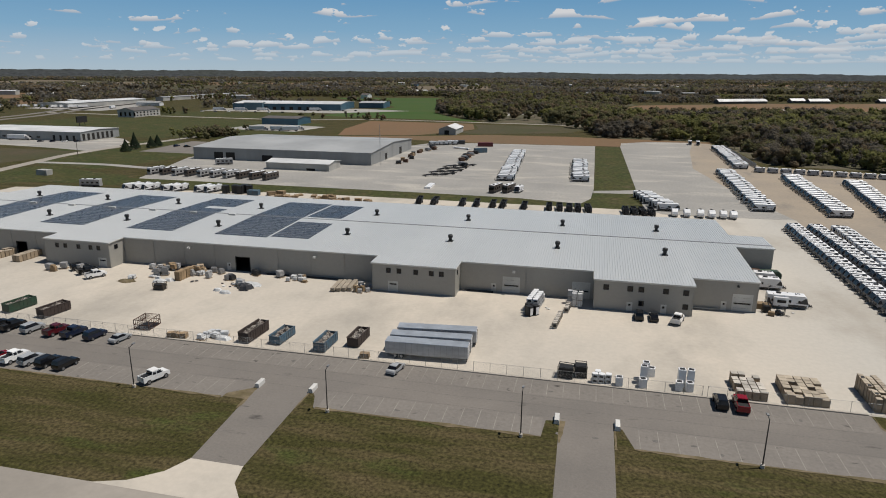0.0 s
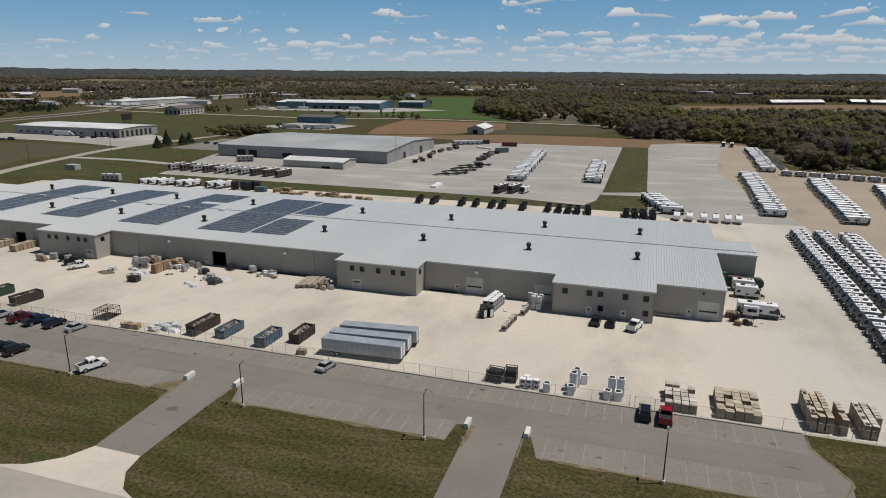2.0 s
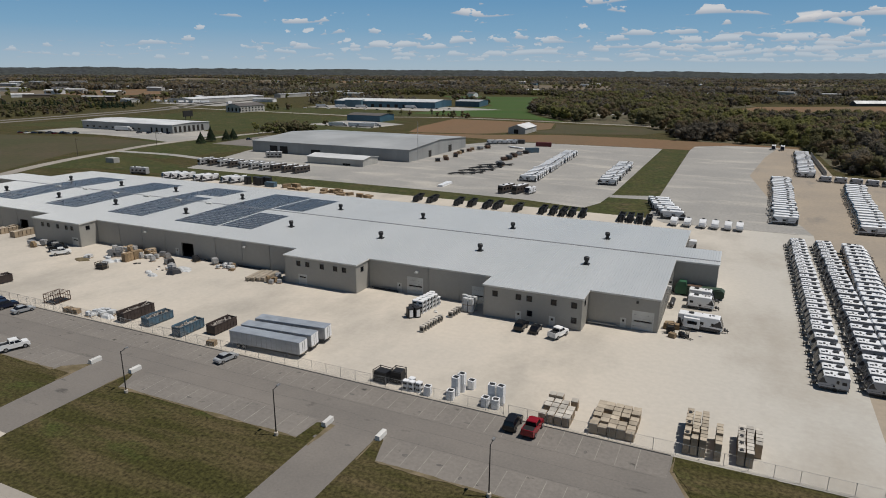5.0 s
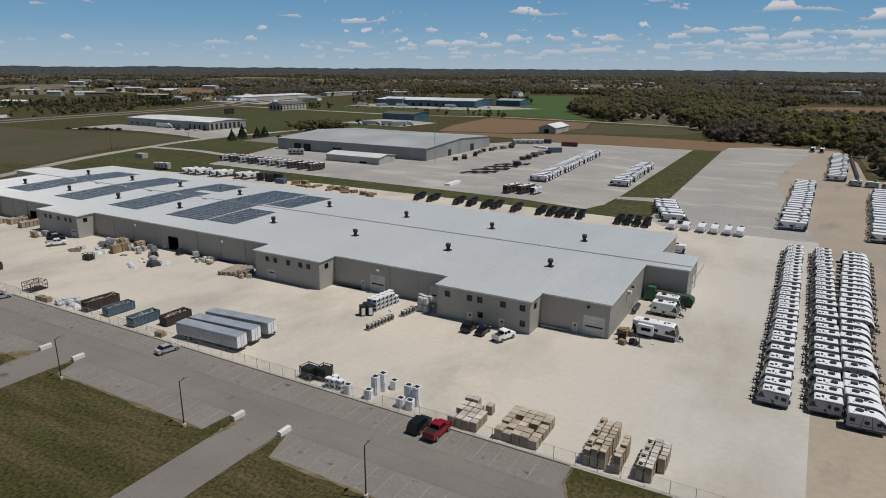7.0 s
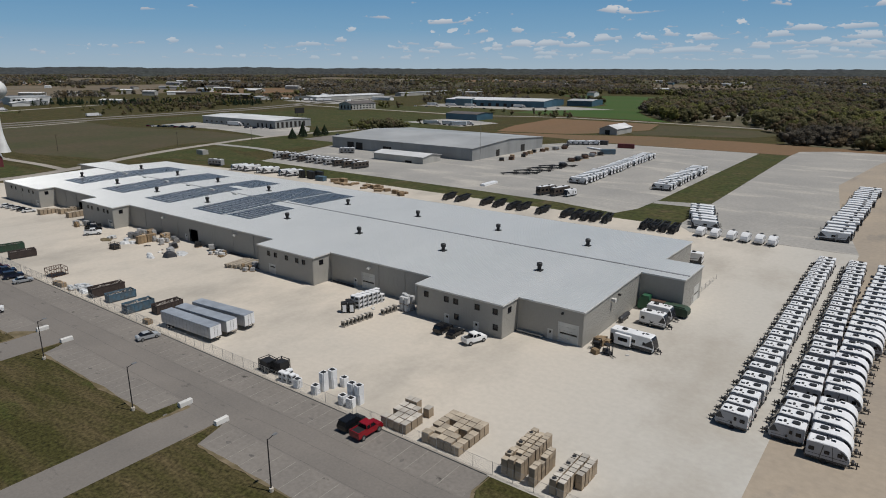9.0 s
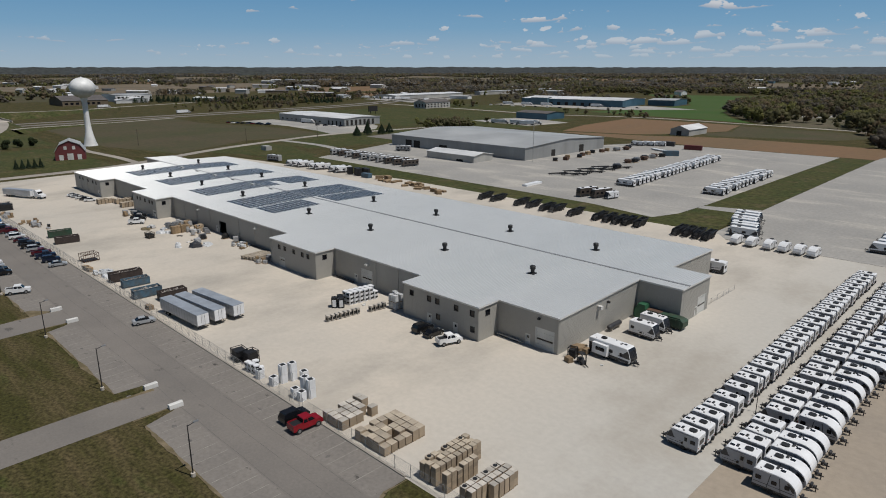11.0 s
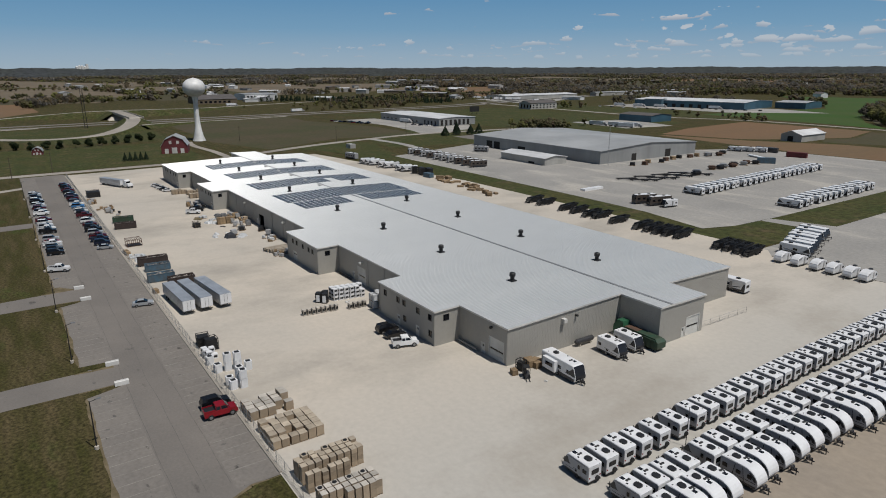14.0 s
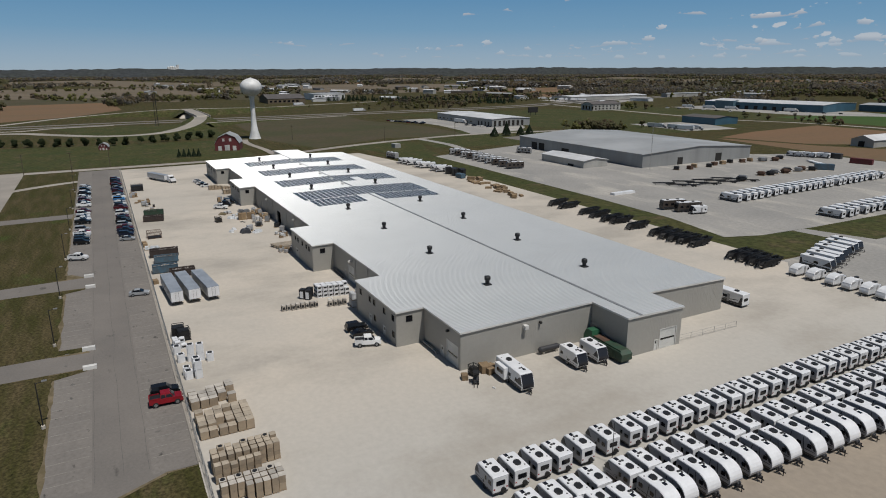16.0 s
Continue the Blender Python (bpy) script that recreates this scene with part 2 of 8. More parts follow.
M["wood"] = material("wood", (0.3, 0.21, 0.12), 0.85, vary=0.25, grain=5, broad=0.8, per_piece=0.3)
M["plank"] = material("plank", (0.33, 0.28, 0.215), 0.85, vary=0.3, grain=4, broad=0.6, second=(0.26, 0.225, 0.18), per_piece=0.3)
M["wrap"] = material("plastic_wrap", (0.62, 0.63, 0.63), 0.35, vary=0.12, grain=3, broad=0.8, per_piece=0.15)
M["bin_blue"] = material("bin_blue", (0.06, 0.125, 0.18), 0.6, vary=0.2, broad=0.8, second=(0.075, 0.095, 0.11), grain=2)
M["bin_brown"] = material("bin_brown", (0.05, 0.035, 0.03), 0.7, vary=0.3, broad=0.8, grain=2)
M["bin_green"] = material("bin_green", (0.02, 0.06, 0.035), 0.6, vary=0.3, broad=0.8, second=(0.035, 0.05, 0.03), grain=2)
M["rubble"] = material("rubble", (0.4, 0.37, 0.33), 0.9, vary=0.6, grain=2.5, broad=1.5, second=(0.07, 0.05, 0.042), bump=1.0)
M["trailer_side"] = material("trailer_side", (0.5, 0.51, 0.52), 0.45, 0.1, vary=0.08, broad=0.5, grain=2, streak=(0.4, 1, 1.5))
M["trailer_roof"] = material("trailer_roof", (0.3, 0.33, 0.37), 0.5, 0.1, vary=0.12, broad=0.3, grain=1.5)
M["brick_red"] = material("barn_red", (0.14, 0.028, 0.03), 0.7, vary=0.15)
M["tower"] = material("tower_white", (0.72, 0.72, 0.7), 0.5, vary=0.04)
# the bluish second tone puts distance haze into the ridge colour
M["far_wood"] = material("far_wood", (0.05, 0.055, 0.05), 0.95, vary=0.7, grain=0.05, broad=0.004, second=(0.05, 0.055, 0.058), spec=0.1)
M["bark"] = material("bark", (0.11, 0.09, 0.07), 0.95, vary=0.3, spec=0.1)
def leafy(name, a, b):
    """Leaves and twigs: they let part of the light through."""
    m = material(name, a, 0.85, vary=0.4, grain=0.1, broad=0.03, second=b, spec=0.1)
    n, l = m.node_tree.nodes, m.node_tree.links
    p = n["Principled BSDF"]
    src = p.inputs["Base Color"].links[0].from_socket
    tr = n.new("ShaderNodeBsdfTranslucent")
    l.new(src, tr.inputs["Color"])
    mx = n.new("ShaderNodeMixShader")
    mx.inputs[0].default_value = 0.5
    l.new(p.outputs[0], mx.inputs[1])
    l.new(tr.outputs[0], mx.inputs[2])
    l.new(mx.outputs[0], n["Material Output"].inputs[0])
    return m


LEAF = {}
# bare: twig grey made paler, with distance haze put into the colour
for key, a, b in (("spring_green", (0.215, 0.21, 0.075), (0.17, 0.172, 0.07)), ("olive", (0.165, 0.156, 0.078), (0.142, 0.134, 0.074)), ("bare", (0.205, 0.192, 0.168), (0.178, 0.168, 0.15)),
                  ("budding", (0.195, 0.15, 0.09), (0.165, 0.132, 0.088)), ("twiggy", (0.155, 0.137, 0.108), (0.132, 0.118, 0.095)), ("hedge", (0.05, 0.065, 0.03), (0.042, 0.055, 0.027)), ("conifer", (0.03, 0.047, 0.026), (0.034, 0.05, 0.03))):
    LEAF[key] = leafy("leaf_" + key, a, b)
CARPAINT = {}
for key, c in (("white", (0.75, 0.75, 0.74)), ("black", (0.01, 0.01, 0.011)), ("silver", (0.36, 0.37, 0.38)), ("red", (0.23, 0.007, 0.014)), ("blue", (0.02, 0.05, 0.16)),
               ("grey", (0.09, 0.09, 0.1)), ("maroon", (0.08, 0.01, 0.015)), ("navy", (0.012, 0.018, 0.04)), ("sky", (0.06, 0.2, 0.42)), ("tan", (0.3, 0.25, 0.18))):
    CARPAINT[key] = material("car_" + key, c, 0.22, vary=0.0, spec=0.5)


# ---- building helpers ----
def box(bm, x0, y0, z0, x1, y1, z1, m=None, taper=0.0):
    """A box between two corners; taper pulls its top in on all sides; m turns it."""
    v = []
    for z, k in ((z0, 0), (z1, taper)):
        for x, y in ((x0 + k, y0 + k), (x1 - k, y0 + k), (x1 - k, y1 - k), (x0 + k, y1 - k)):
            p = Vector((x, y, z))
            v.append(bm.verts.new(m @ p if m else p))
    for f in ((3, 2, 1, 0), (4, 5, 6, 7), (0, 1, 5, 4), (1, 2, 6, 5), (2, 3, 7, 6), (3, 0, 4, 7)):
        bm.faces.new([v[i] for i in f])
    return v


def tube(bm, p, q, r0, r1=None, n=8):
    """A tapered round bar from p to q."""
    r1 = r0 if r1 is None else r1
    p, q = Vector(p), Vector(q)
    turn = (q - p).to_track_quat("Z", "Y").to_matrix()
    rings = []
    for c, r in ((p, r0), (q, r1)):
        rings.append([bm.verts.new(c + turn @ Vector((r * math.cos(a), r * math.sin(a), 0))) for a in [2 * math.pi * i / n for i in range(n)]])
    for i in range(n):
        j = (i + 1) % n
        bm.faces.new((rings[0][i], rings[0][j], rings[1][j], rings[1][i]))
    bm.faces.new(rings[0][::-1])
    bm.faces.new(rings[1])


def lathe(bm, profile, n=24, c=(0, 0, 0)):
    """A turned body about the upright through c from (radius, height) pairs."""
    rings = [[bm.verts.new((c[0] + r * math.cos(2 * math.pi * i / n), c[1] + r * math.sin(2 * math.pi * i / n), c[2] + z)) for i in range(n)] for r, z in profile]
    for a, b in zip(rings, rings[1:]):
        for i in range(n):
            j = (i + 1) % n
            bm.faces.new((a[i], a[j], b[j], b[i]))
    bm.faces.new(rings[0][::-1])
    bm.faces.new(rings[-1])


def prism(bm, pts, y0, y1, pinch=None):
    """A side profile of (x, z) points drawn out from y0 to y1; pinch(x, z) moves the sides in."""
    pinch = pinch or (lambda x, z: 0.0)
    a = [bm.verts.new((x, y0 + pinch(x, z), z)) for x, z in pts]
    b = [bm.verts.new((x, y1 - pinch(x, z), z)) for x, z in pts]
    bm.faces.new(a)
    bm.faces.new(b[::-1])
    for i in range(len(pts)):
        j = (i + 1) % len(pts)
        bm.faces.new((a[j], a[i], b[i], b[j]))


def mesh_of(name, bm, mat, smooth=False):
    bmesh.ops.recalc_face_normals(bm, faces=bm.faces)
    me = bpy.data.meshes.new(name)
    bm.to_mesh(me)
    bm.free()
    me.materials.append(mat)
    if smooth:
        me.polygons.foreach_set("use_smooth", [True] * len(me.polygons))
        me.set_sharp_from_angle(angle=radians(40))
    return me


def part(name, bm, mat, parent, label="", kind="", smooth=False):
    ob = new(name, mesh_of(name, bm, mat, smooth))
    ob.parent = parent
    return tagged(ob, label, kind=kind)


def thing(name, label, category, group="", kind="", at=None):
    ob = new(name)
    ob.empty_display_size = 0.5
    if at is not None:
        ob.matrix_basis = at
    return tagged(ob, label, category, group, kind)


def single(name, bm, mat, label, category, group="", kind="", at=None, smooth=False):
    ob = new(name, mesh_of(name, bm, mat, smooth))
    if at is not None:
        ob.matrix_basis = at
    return tagged(ob, label, category, group, kind)


def sheet(name, pts, z, mat, label, category, thick=0.04, parent=None, kind="structure"):
    """A thin slab with the outline pts, its top at z."""
    bm = bmesh.new()
    top = [bm.verts.new((x, y, z)) for x, y in pts]
    low = [bm.verts.new((x, y, z - thick)) for x, y in pts]
    for tri in tessellate_polygon([[Vector((x, y, 0)) for x, y in pts]]):
        bm.faces.new([top[i] for i in tri])
    for i in range(len(pts)):
        j = (i + 1) % len(pts)
        bm.faces.new((top[i], low[i], low[j], top[j]))
    if parent:
        return part(name, bm, mat, parent)
    return single(name, bm, mat, label, category, kind=kind)


def ribbon(name, pts, width, z, mat, label, category):
    """A road of even width along pts, rounded by a spline."""
    v = [Vector((x, y, 0)) for x, y in pts]
    v = [v[0] * 2 - v[1]] + v + [v[-1] * 2 - v[-2]]
    line = []
    for i in range(1, len(v) - 2):
        for k in range(8):
            t = k / 8
            a, b, c, d = v[i - 1:i + 3]
            line.append(0.5 * ((2 * b) + (c - a) * t + (2 * a - 5 * b + 4 * c - d) * t * t + (3 * b - a - 3 * c + d) * t ** 3))
    line.append(v[-2])
    bm = bmesh.new()
    pairs = []
    for i, p in enumerate(line):
        d = (line[min(i + 1, len(line) - 1)] - line[max(i - 1, 0)]).normalized()
        s = Vector((-d.y, d.x, 0)) * width / 2
        pairs.append([bm.verts.new((q.x, q.y, h)) for q, h in ((p + s, z - 0.05), (p + s, z), (p - s, z), (p - s, z - 0.05))])
    for a, b in zip(pairs, pairs[1:]):
        for i in range(3):
            bm.faces.new((a[i], a[i + 1], b[i + 1], b[i]))
    return single(name, bm, mat, label, category, kind="structure")


# ---- ground ----
bm = bmesh.new()
box(bm, -6000, -6000, -1.0, 6000, 6000, -0.12)
single("ground", bm, M["grass"], "wide flat farmland under rough spring grass", "ground", kind="structure")
sheet("yard", [(-254.7, 103.5), (73.5, 103.5), (75.0, 255.2), (27.6, 254.1), (23.4, 259.5), (-126.4, 259.3), (-259.7, 241.0)], 0.0, M["concrete"], "pale beige concrete storage yard round the factory", "yard")
sheet("pavement", [(-257.7, 84.5), (-57.7, 84.7), (-57.7, 85.9), (-53.4, 89.4), (-53.4, 84.7), (-52.2, 67.8), (-44.1, 67.8), (-44.3, 84.7), (-44.1, 90.6), (-42.7, 88.4), (-41.5, 85.0), (-4.3, 85.1), (-3.3, 90.2), (-2.4, 90.4), (-2.0, 59.9), (5.8, 59.9), (5.8, 90.6), (6.9, 90.2), (8.3, 84.8), (46.1, 84.9), (48.9, 86.6), (49.4, 92.2), (47.9, 96.3), (45.9, 99.6), (45.9, 103.48), (-258.7, 103.48)], 0.0, M["asphalt"], "worn grey asphalt parking lot with two driveways", "pavement")
sheet("apron", [(-52.2, 67.8), (-44.1, 67.8), (-43.3, 64.2), (-40.8, 61.1), (-38.1, 59.9), (-62.0, 59.9), (-57.5, 61.4), (-53.9, 64.3)], 0.0, M["concrete"], "pale concrete apron where the driveway meets the road", "apron")
ribbon("road", [(-266.0, 54.4), (-200.7, 54.6), (-0.2, 54.8), (150.0, 55.5)], 10.6, -0.01, M["road"], "grey concrete road in front of the lot", "road")
ribbon("road_2", [(-257.5, -59.4), (-263.6, 59.3), (-267.1, 150.8), (-274.0, 190.1), (-297.0, 240.0), (-310.0, 275.0), (-319.0, 310.0), (-327.0, 345.0), (-328.0, 385.0), (-322.0, 430.0), (-316.0, 482.0)], 7.5, -0.03, M["road"], "pale lane passing the end of the factory", "road")
ribbon("road_3", [(-271.0, 192.1), (-307.5, 193.0), (-352.7, 190.6), (-380.1, 193.7)], 4.5, -0.035, M["road"], "narrow track to the water tower", "road")
ribbon("road_4", [(-317.0, 312.0), (-275.3, 314.0), (-242.4, 309.1), (-217.0, 309.4)], 6.0, -0.035, M["gravel"], "gravel entrance to the far lot", "road")
ribbon("driveway", [(-136.7, 57.0), (-137.7, 85.6)], 8.0, -0.02, M["asphalt"], "asphalt driveway crossing the verge", "driveway")
ribbon("driveway_2", [(-205.9, 57.3), (-216.4, 71.4), (-223.9, 85.5)], 5.0, -0.02, M["road"], "pale driveway crossing the verge", "driveway")
sheet("lot_north", [(-222.1, 276.7), (-72.7, 274.9), (-31.0, 273.1), (-3.8, 267.4), (0.3, 279.9), (1.4, 303.9), (1.1, 490.6), (-84.0, 486.9), (-119.3, 481.8), (-133.5, 450.7), (-242.9, 449.1), (-246.1, 353.9)], -0.05, M["gravel"], "light gravel storage lot behind the factory", "gravel lot")
sheet("lot_east", [(21.3, 254.6), (75.0, 255.5), (64.2, 314.3), (56.1, 386.9), (65.1, 473.0), (75.2, 535.9), (41.4, 533.6), (20.6, 516.7), (19.0, 489.7), (20.6, 306.2), (1.2, 299.5), (1.3, 294.0), (21.2, 296.4)], -0.045, M["gravel"], "light grey gravel storage lot", "gravel lot")
sheet("lot_tan", [(71.5, 84.1), (260.0, 84.0), (277.0, 350.0), (155.1, 391.7), (95.6, 404.9), (94.8, 474.0), (87.2, 531.4), (75.2, 535.9), (65.1, 473.0), (56.1, 386.9), (62.2, 314.3), (71.5, 255.2)], -0.048, M["gravel_tan"], "tan gravel storage lot with parked trailers", "gravel lot")
M["asphalt_pale"] = material("asphalt_pale", (0.192, 0.175, 0.156), 0.92, vary=0.2, grain=1.6, broad=0.09, second=(0.165, 0.151, 0.136), bump=0.3, bump_scale=30, spec=0.25, stain=((0.06, 0.055, 0.05), 0.6, 0.64, 0.71, (0.6, 1, 1)))
for i, (x0, x1, y0, y1) in enumerate(((-255, -141, 84.9, 90.6), (-133, -58.2, 84.9, 90.6), (-40.9, -5.0, 85.3, 90.6), (8.9, 45.6, 85.0, 90.7), (-255, 45.6, 97.8, 103.36))):
    sheet("stall_strip_%d" % (i + 1), [(x0, y0), (x1, y0), (x1, y1), (x0, y1)], 0.003, M["asphalt_pale"], "paler worn asphalt of the parking stalls", "pavement", thick=0.02)
re_ = random.Random(8)
for i, (xa, ya, xb, yb) in enumerate(((-140, 84.7, -58, 84.8), (-41.2, 85.0, -4.5, 85.1), (8.6, 84.8, 46.0, 84.9), (-53.5, 82.0, -53.6, 89.5), (-44.2, 84.0, -44.2, 90.4), (-2.2, 84.0, -2.2, 90.3), (6.0, 84.0, 6.0, 90.4), (46.0, 99.5, 46.2, 103.4), (46.2, 85.0, 49.6, 92.0), (49.6, 92.0, 46.0, 99.5))):
    d = Vector((xb - xa, yb - ya))
    n = max(3, int(d.length / 1.1))
    s2 = Vector((-d.y, d.x)).normalized()
    one, two = [], []
    for k in range(n + 1):
        p = Vector((xa, ya)) + d * (k / n)
        w = 0.05 + 0.55 * max(0.0, noise.noise(Vector((p.x * 0.23, p.y * 0.23, 5.0))) + 0.2) + re_.uniform(0, 0.25)
        q = w * (0.6 if i < 3 else 0.35)
        one.append(tuple(p - s2 * w))
        two.append(tuple(p + s2 * q))
    sheet("dirt_edge_%d" % (i + 1), one + two[::-1], 0.008, M["earth"], "bare dry soil along the asphalt edge", "soil", thick=0.06)
# tarred seams along the lanes and old oil spots in the stalls
bm = bmesh.new()
for k, y0 in enumerate((91.0, 94.4, 97.5)):
    line = [(x, y0 + 0.35 * noise.noise(Vector((x * 0.08, k * 9.0, 1.0))) + 0.12 * noise.noise(Vector((x * 0.5, k * 9.0, 4.0)))) for x in range(-250, 46, 2)]
    for (xa, ya), (xb, yb) in zip(line, line[1:]):
        w = 0.035 + 0.03 * abs(noise.noise(Vector((xa * 0.2, k * 5.0, 0.0))))
        v = [bm.verts.new(p) for p in ((xa, ya - w, 0.007), (xb, yb - w, 0.007), (xb, yb + w, 0.007), (xa, ya + w, 0.007))]
        bm.faces.new(v)
single("pavement_seam", bm, M["tar"], "thin dark tar seams along the asphalt", "seam", kind="structure")
for i in range(26):
    x, y = re_.uniform(-128, 44), re_.choice((86.5, 88.0, 99.5, 101.5)) + re_.uniform(-0.8, 0.8)
    a, b = re_.uniform(0.25, 0.7), re_.uniform(0.15, 0.4)
    sheet("oil_spot_%d" % (i + 1), [(x + a * re_.uniform(0.7, 1.2) * math.cos(q * 0.785), y + b * re_.uniform(0.7, 1.2) * math.sin(q * 0.785)) for q in range(8)], 0.006, M["tar"], "dark oil spot on the asphalt", "stain", thick=0.01)
bm = bmesh.new()
for x0, x1, y0 in ((-255, -114, 98.0), (-90, 44, 98.0), (-253, -142, 85.2), (-130, -58, 85.2), (-39.5, -4.5, 85.4), (9.5, 45, 85.1)):
    k = int((x1 - x0) / 2.74)
    for i in range(k + 1):
        x = x0 + i * 2.74
        box(bm, x - 0.05, y0, 0.004, x + 0.05, y0 + 5.3, 0.012)
single("lot_marking", bm, M["paint_line"], "faded pale stall lines on the asphalt", "marking", kind="structure")
for nm, pts in (("verge_north", [(-258.0, 256.0), (20.0, 256.5), (20.8, 296.0), (1.6, 294.0), (1.0, 299.2), (20.4, 306.6), (18.8, 489.5), (1.4, 490.3), (1.6, 303.0), (0.4, 279.0), (-3.6, 267.0), (-31.0, 272.9), (-72.7, 274.7), (-222.0, 276.5), (-250.0, 280.0)]),):
    sheet(nm, pts, -0.06, M["lawn"], "green grass strip between the storage lots", "grass", thick=0.02)
sheet("verge_front", [(-256.0, 59.5), (73.5, 59.5), (73.5, 103.4), (-256.0, 103.4)], -0.032, M["grass"], "rough spring grass between road and lot", "grass", thick=0.06)
for nm, pts in (("verge", [(-57.7, 84.9), (-53.4, 84.9), (-53.6, 89.2), (-57.6, 86.1)]), ("verge", [(46.2, 103.4), (46.2, 99.9), (48.3, 96.7), (49.8, 92.4), (49.4, 86.5), (47.0, 84.6), (52.5, 84.0), (58.6, 90.2), (59.0, 103.6)]), ("verge", [(-4.9, 84.7), (-2.9, 84.8), (-2.9, 90.2), (-4.5, 89.9)]), ("verge", [(6.1, 89.8), (7.1, 89.9), (8.7, 84.7), (8.1, 84.1), (6.3, 84.1)]), ("verge", [(-41.8, 84.3), (-44.1, 84.1), (-43.9, 90.0), (-42.9, 88.2)])):
    sheet(nm, pts, 0.015, M["earth"] if pts[0][0] == -57.7 else M["grass"], "rough grass at the edge of the asphalt", "grass", thick=0.05)
# far fields and highways
FIELDS = (("field_brown", [(-241.6, 681.2), (-124.9, 674.0), (-111.2, 608.3), (-125.5, 573.0), (-145.4, 541.0), (-155.6, 533.0), (-213.3, 518.6), (-230.7, 578.2)]),
          ("field_brown", [(-207.9, 508.1), (-84.0, 489.2), (19.5, 493.2), (23.9, 519.1), (86.0, 528.0), (92.0, 544.6), (35.4, 552.4), (-24.2, 558.0), (-92.3, 556.0), (-145.1, 528.6), (-204.0, 514.0)]),
          ("field_olive", [(-121.2, 666.0), (3.9, 659.0), (-25.7, 591.6), (-107.0, 560.5), (-118.0, 575.0), (-107.0, 608.0)]),
          ("field_green", [(-527.2, 1266.8), (-302.3, 1324.9), (-258.0, 1254.1), (-240.7, 977.3), (-207.2, 841.1), (-167.0, 762.6), (-122.1, 701.8), (-177.4, 720.0), (-265.9, 730.4), (-331.4, 740.7), (-297.8, 957.1), (-321.3, 1002.5)]),
          ("field_olive", [(-589.7, 216.5), (-368.8, 207.2), (-299.9, 226.1), (-337.1, 294.0), (-322.0, 362.0), (-407.0, 366.0), (-516.0, 341.0), (-582.3, 349.2)]),
          ("field_brown", [(37.9, 1041.6), (68.6, 1142.8), (186.0, 1215.8), (292.6, 1287.2), (389.1, 1300.4), (521.0, 1371.0), (580.0, 1290.0), (500.0, 806.0), (354.7, 874.0), (248.8, 878.0), (161.8, 856.0), (101.5, 828.0), (24.0, 818.0)]),
          ("field_brown", [(-1275.0, -20.0), (-1061.3, 120.5), (-850.3, 125.5), (-735.5, 71.6), (-670.0, 0.0), (-700.0, -120.0), (-1000.0, -200.0)]),
          ("field_tan", [(-1368.2, -9.2), (-1326.9, 147.2), (-1148.5, 242.4), (-1056.4, 231.6), (-1082.2, 131.0), (-1208.7, 40.0)]),
          ("field_tan", [(-3488.7, -260.0), (-3900.0, 81.4), (-2774.3, 433.6), (-2316.5, 551.1), (-1891.0, 329.7), (-2391.1, 68.6), (-2767.2, -172.8)]),
          ("field_brown", [(-1038.1, 784.5), (-991.1, 964.3), (-880.0, 900.2), (-850.2, 788.1), (-920.7, 764.7)]),
          ("field_tan", [(-3850.0, 2000.0), (-3100.0, 2450.0), (-2540.4, 2194.8), (-2350.5, 1916.4), (-3000.0, 1800.0)]),
          ("field_tan", [(-2900.0, 2900.0), (-1899.8, 2643.0), (-1310.4, 2247.0), (-1248.1, 1931.8), (-1549.9, 1806.4), (-2405.1, 2088.6)]),
          ("field_tan", [(-1240.0, 2300.0), (-1095.3, 2464.5), (-910.6, 1803.5), (-1116.4, 1773.5)]),
          ("field_tan", [(-200.0, 2899.0), (-131.2, 3349.3), (780.0, 3500.0), (1345.0, 3579.8), (1300.0, 3000.0), (671.7, 2900.0)]),
          ("field_tan", [(-569.5, 1833.7), (-443.2, 2107.8), (-276.1, 1971.9), (-252.3, 1698.3), (-409.4, 1496.1)]))
# more fields of the far plain, in strips that follow one grid
rf = random.Random(17)
for i in range(34):
    ang, dist = radians(rf.uniform(66, 180)), rf.uniform(1350, 4000)
    cx, cy, w, d = 60 + dist * math.cos(ang), 60 + dist * math.sin(ang), rf.uniform(150, 420), rf.uniform(90, 300)
    if cx > -420 and cy < 1700 or -900 < cx < -500 and cy < 1600:
        continue
    q = radians(13 if rf.random() < 0.7 else -4)
    FIELDS += ((rf.choice(("field_tan", "field_tan", "field_brown", "field_olive", "field_olive")), [(cx + a * w * math.cos(q) - b * d * math.sin(q), cy + a * w * math.sin(q) + b * d * math.cos(q)) for a, b in ((-1, -1), (1, -1), (1, 1), (-1, 1))]),)
for i, (key, pts) in enumerate(FIELDS):
    sheet("field_%d" % (i + 1), pts, -0.1 + 0.001 * i, M[key], {"field_brown": "bare ploughed brown field", "field_green": "young green crop field", "field_olive": "rough olive brown pasture", "field_tan": "dry tan stubble field"}[key], "field", thick=0.02)
HWY = [(-575.0, -500.0), (-577.7, -0.3), (-586.6, 109.2), (-604.7, 350.0), (-630.9, 610.4), (-696.3, 811.7), (-830.4, 1338.2), (-1076.1, 2238.0)]
ribbon("highway", HWY, 11, -0.06, M["asphalt"], "grey highway carriageway", "road")
ribbon("highway_2", [(x - 26, y) for x, y in HWY], 11, -0.06, M["asphalt"], "grey highway carriageway", "road")
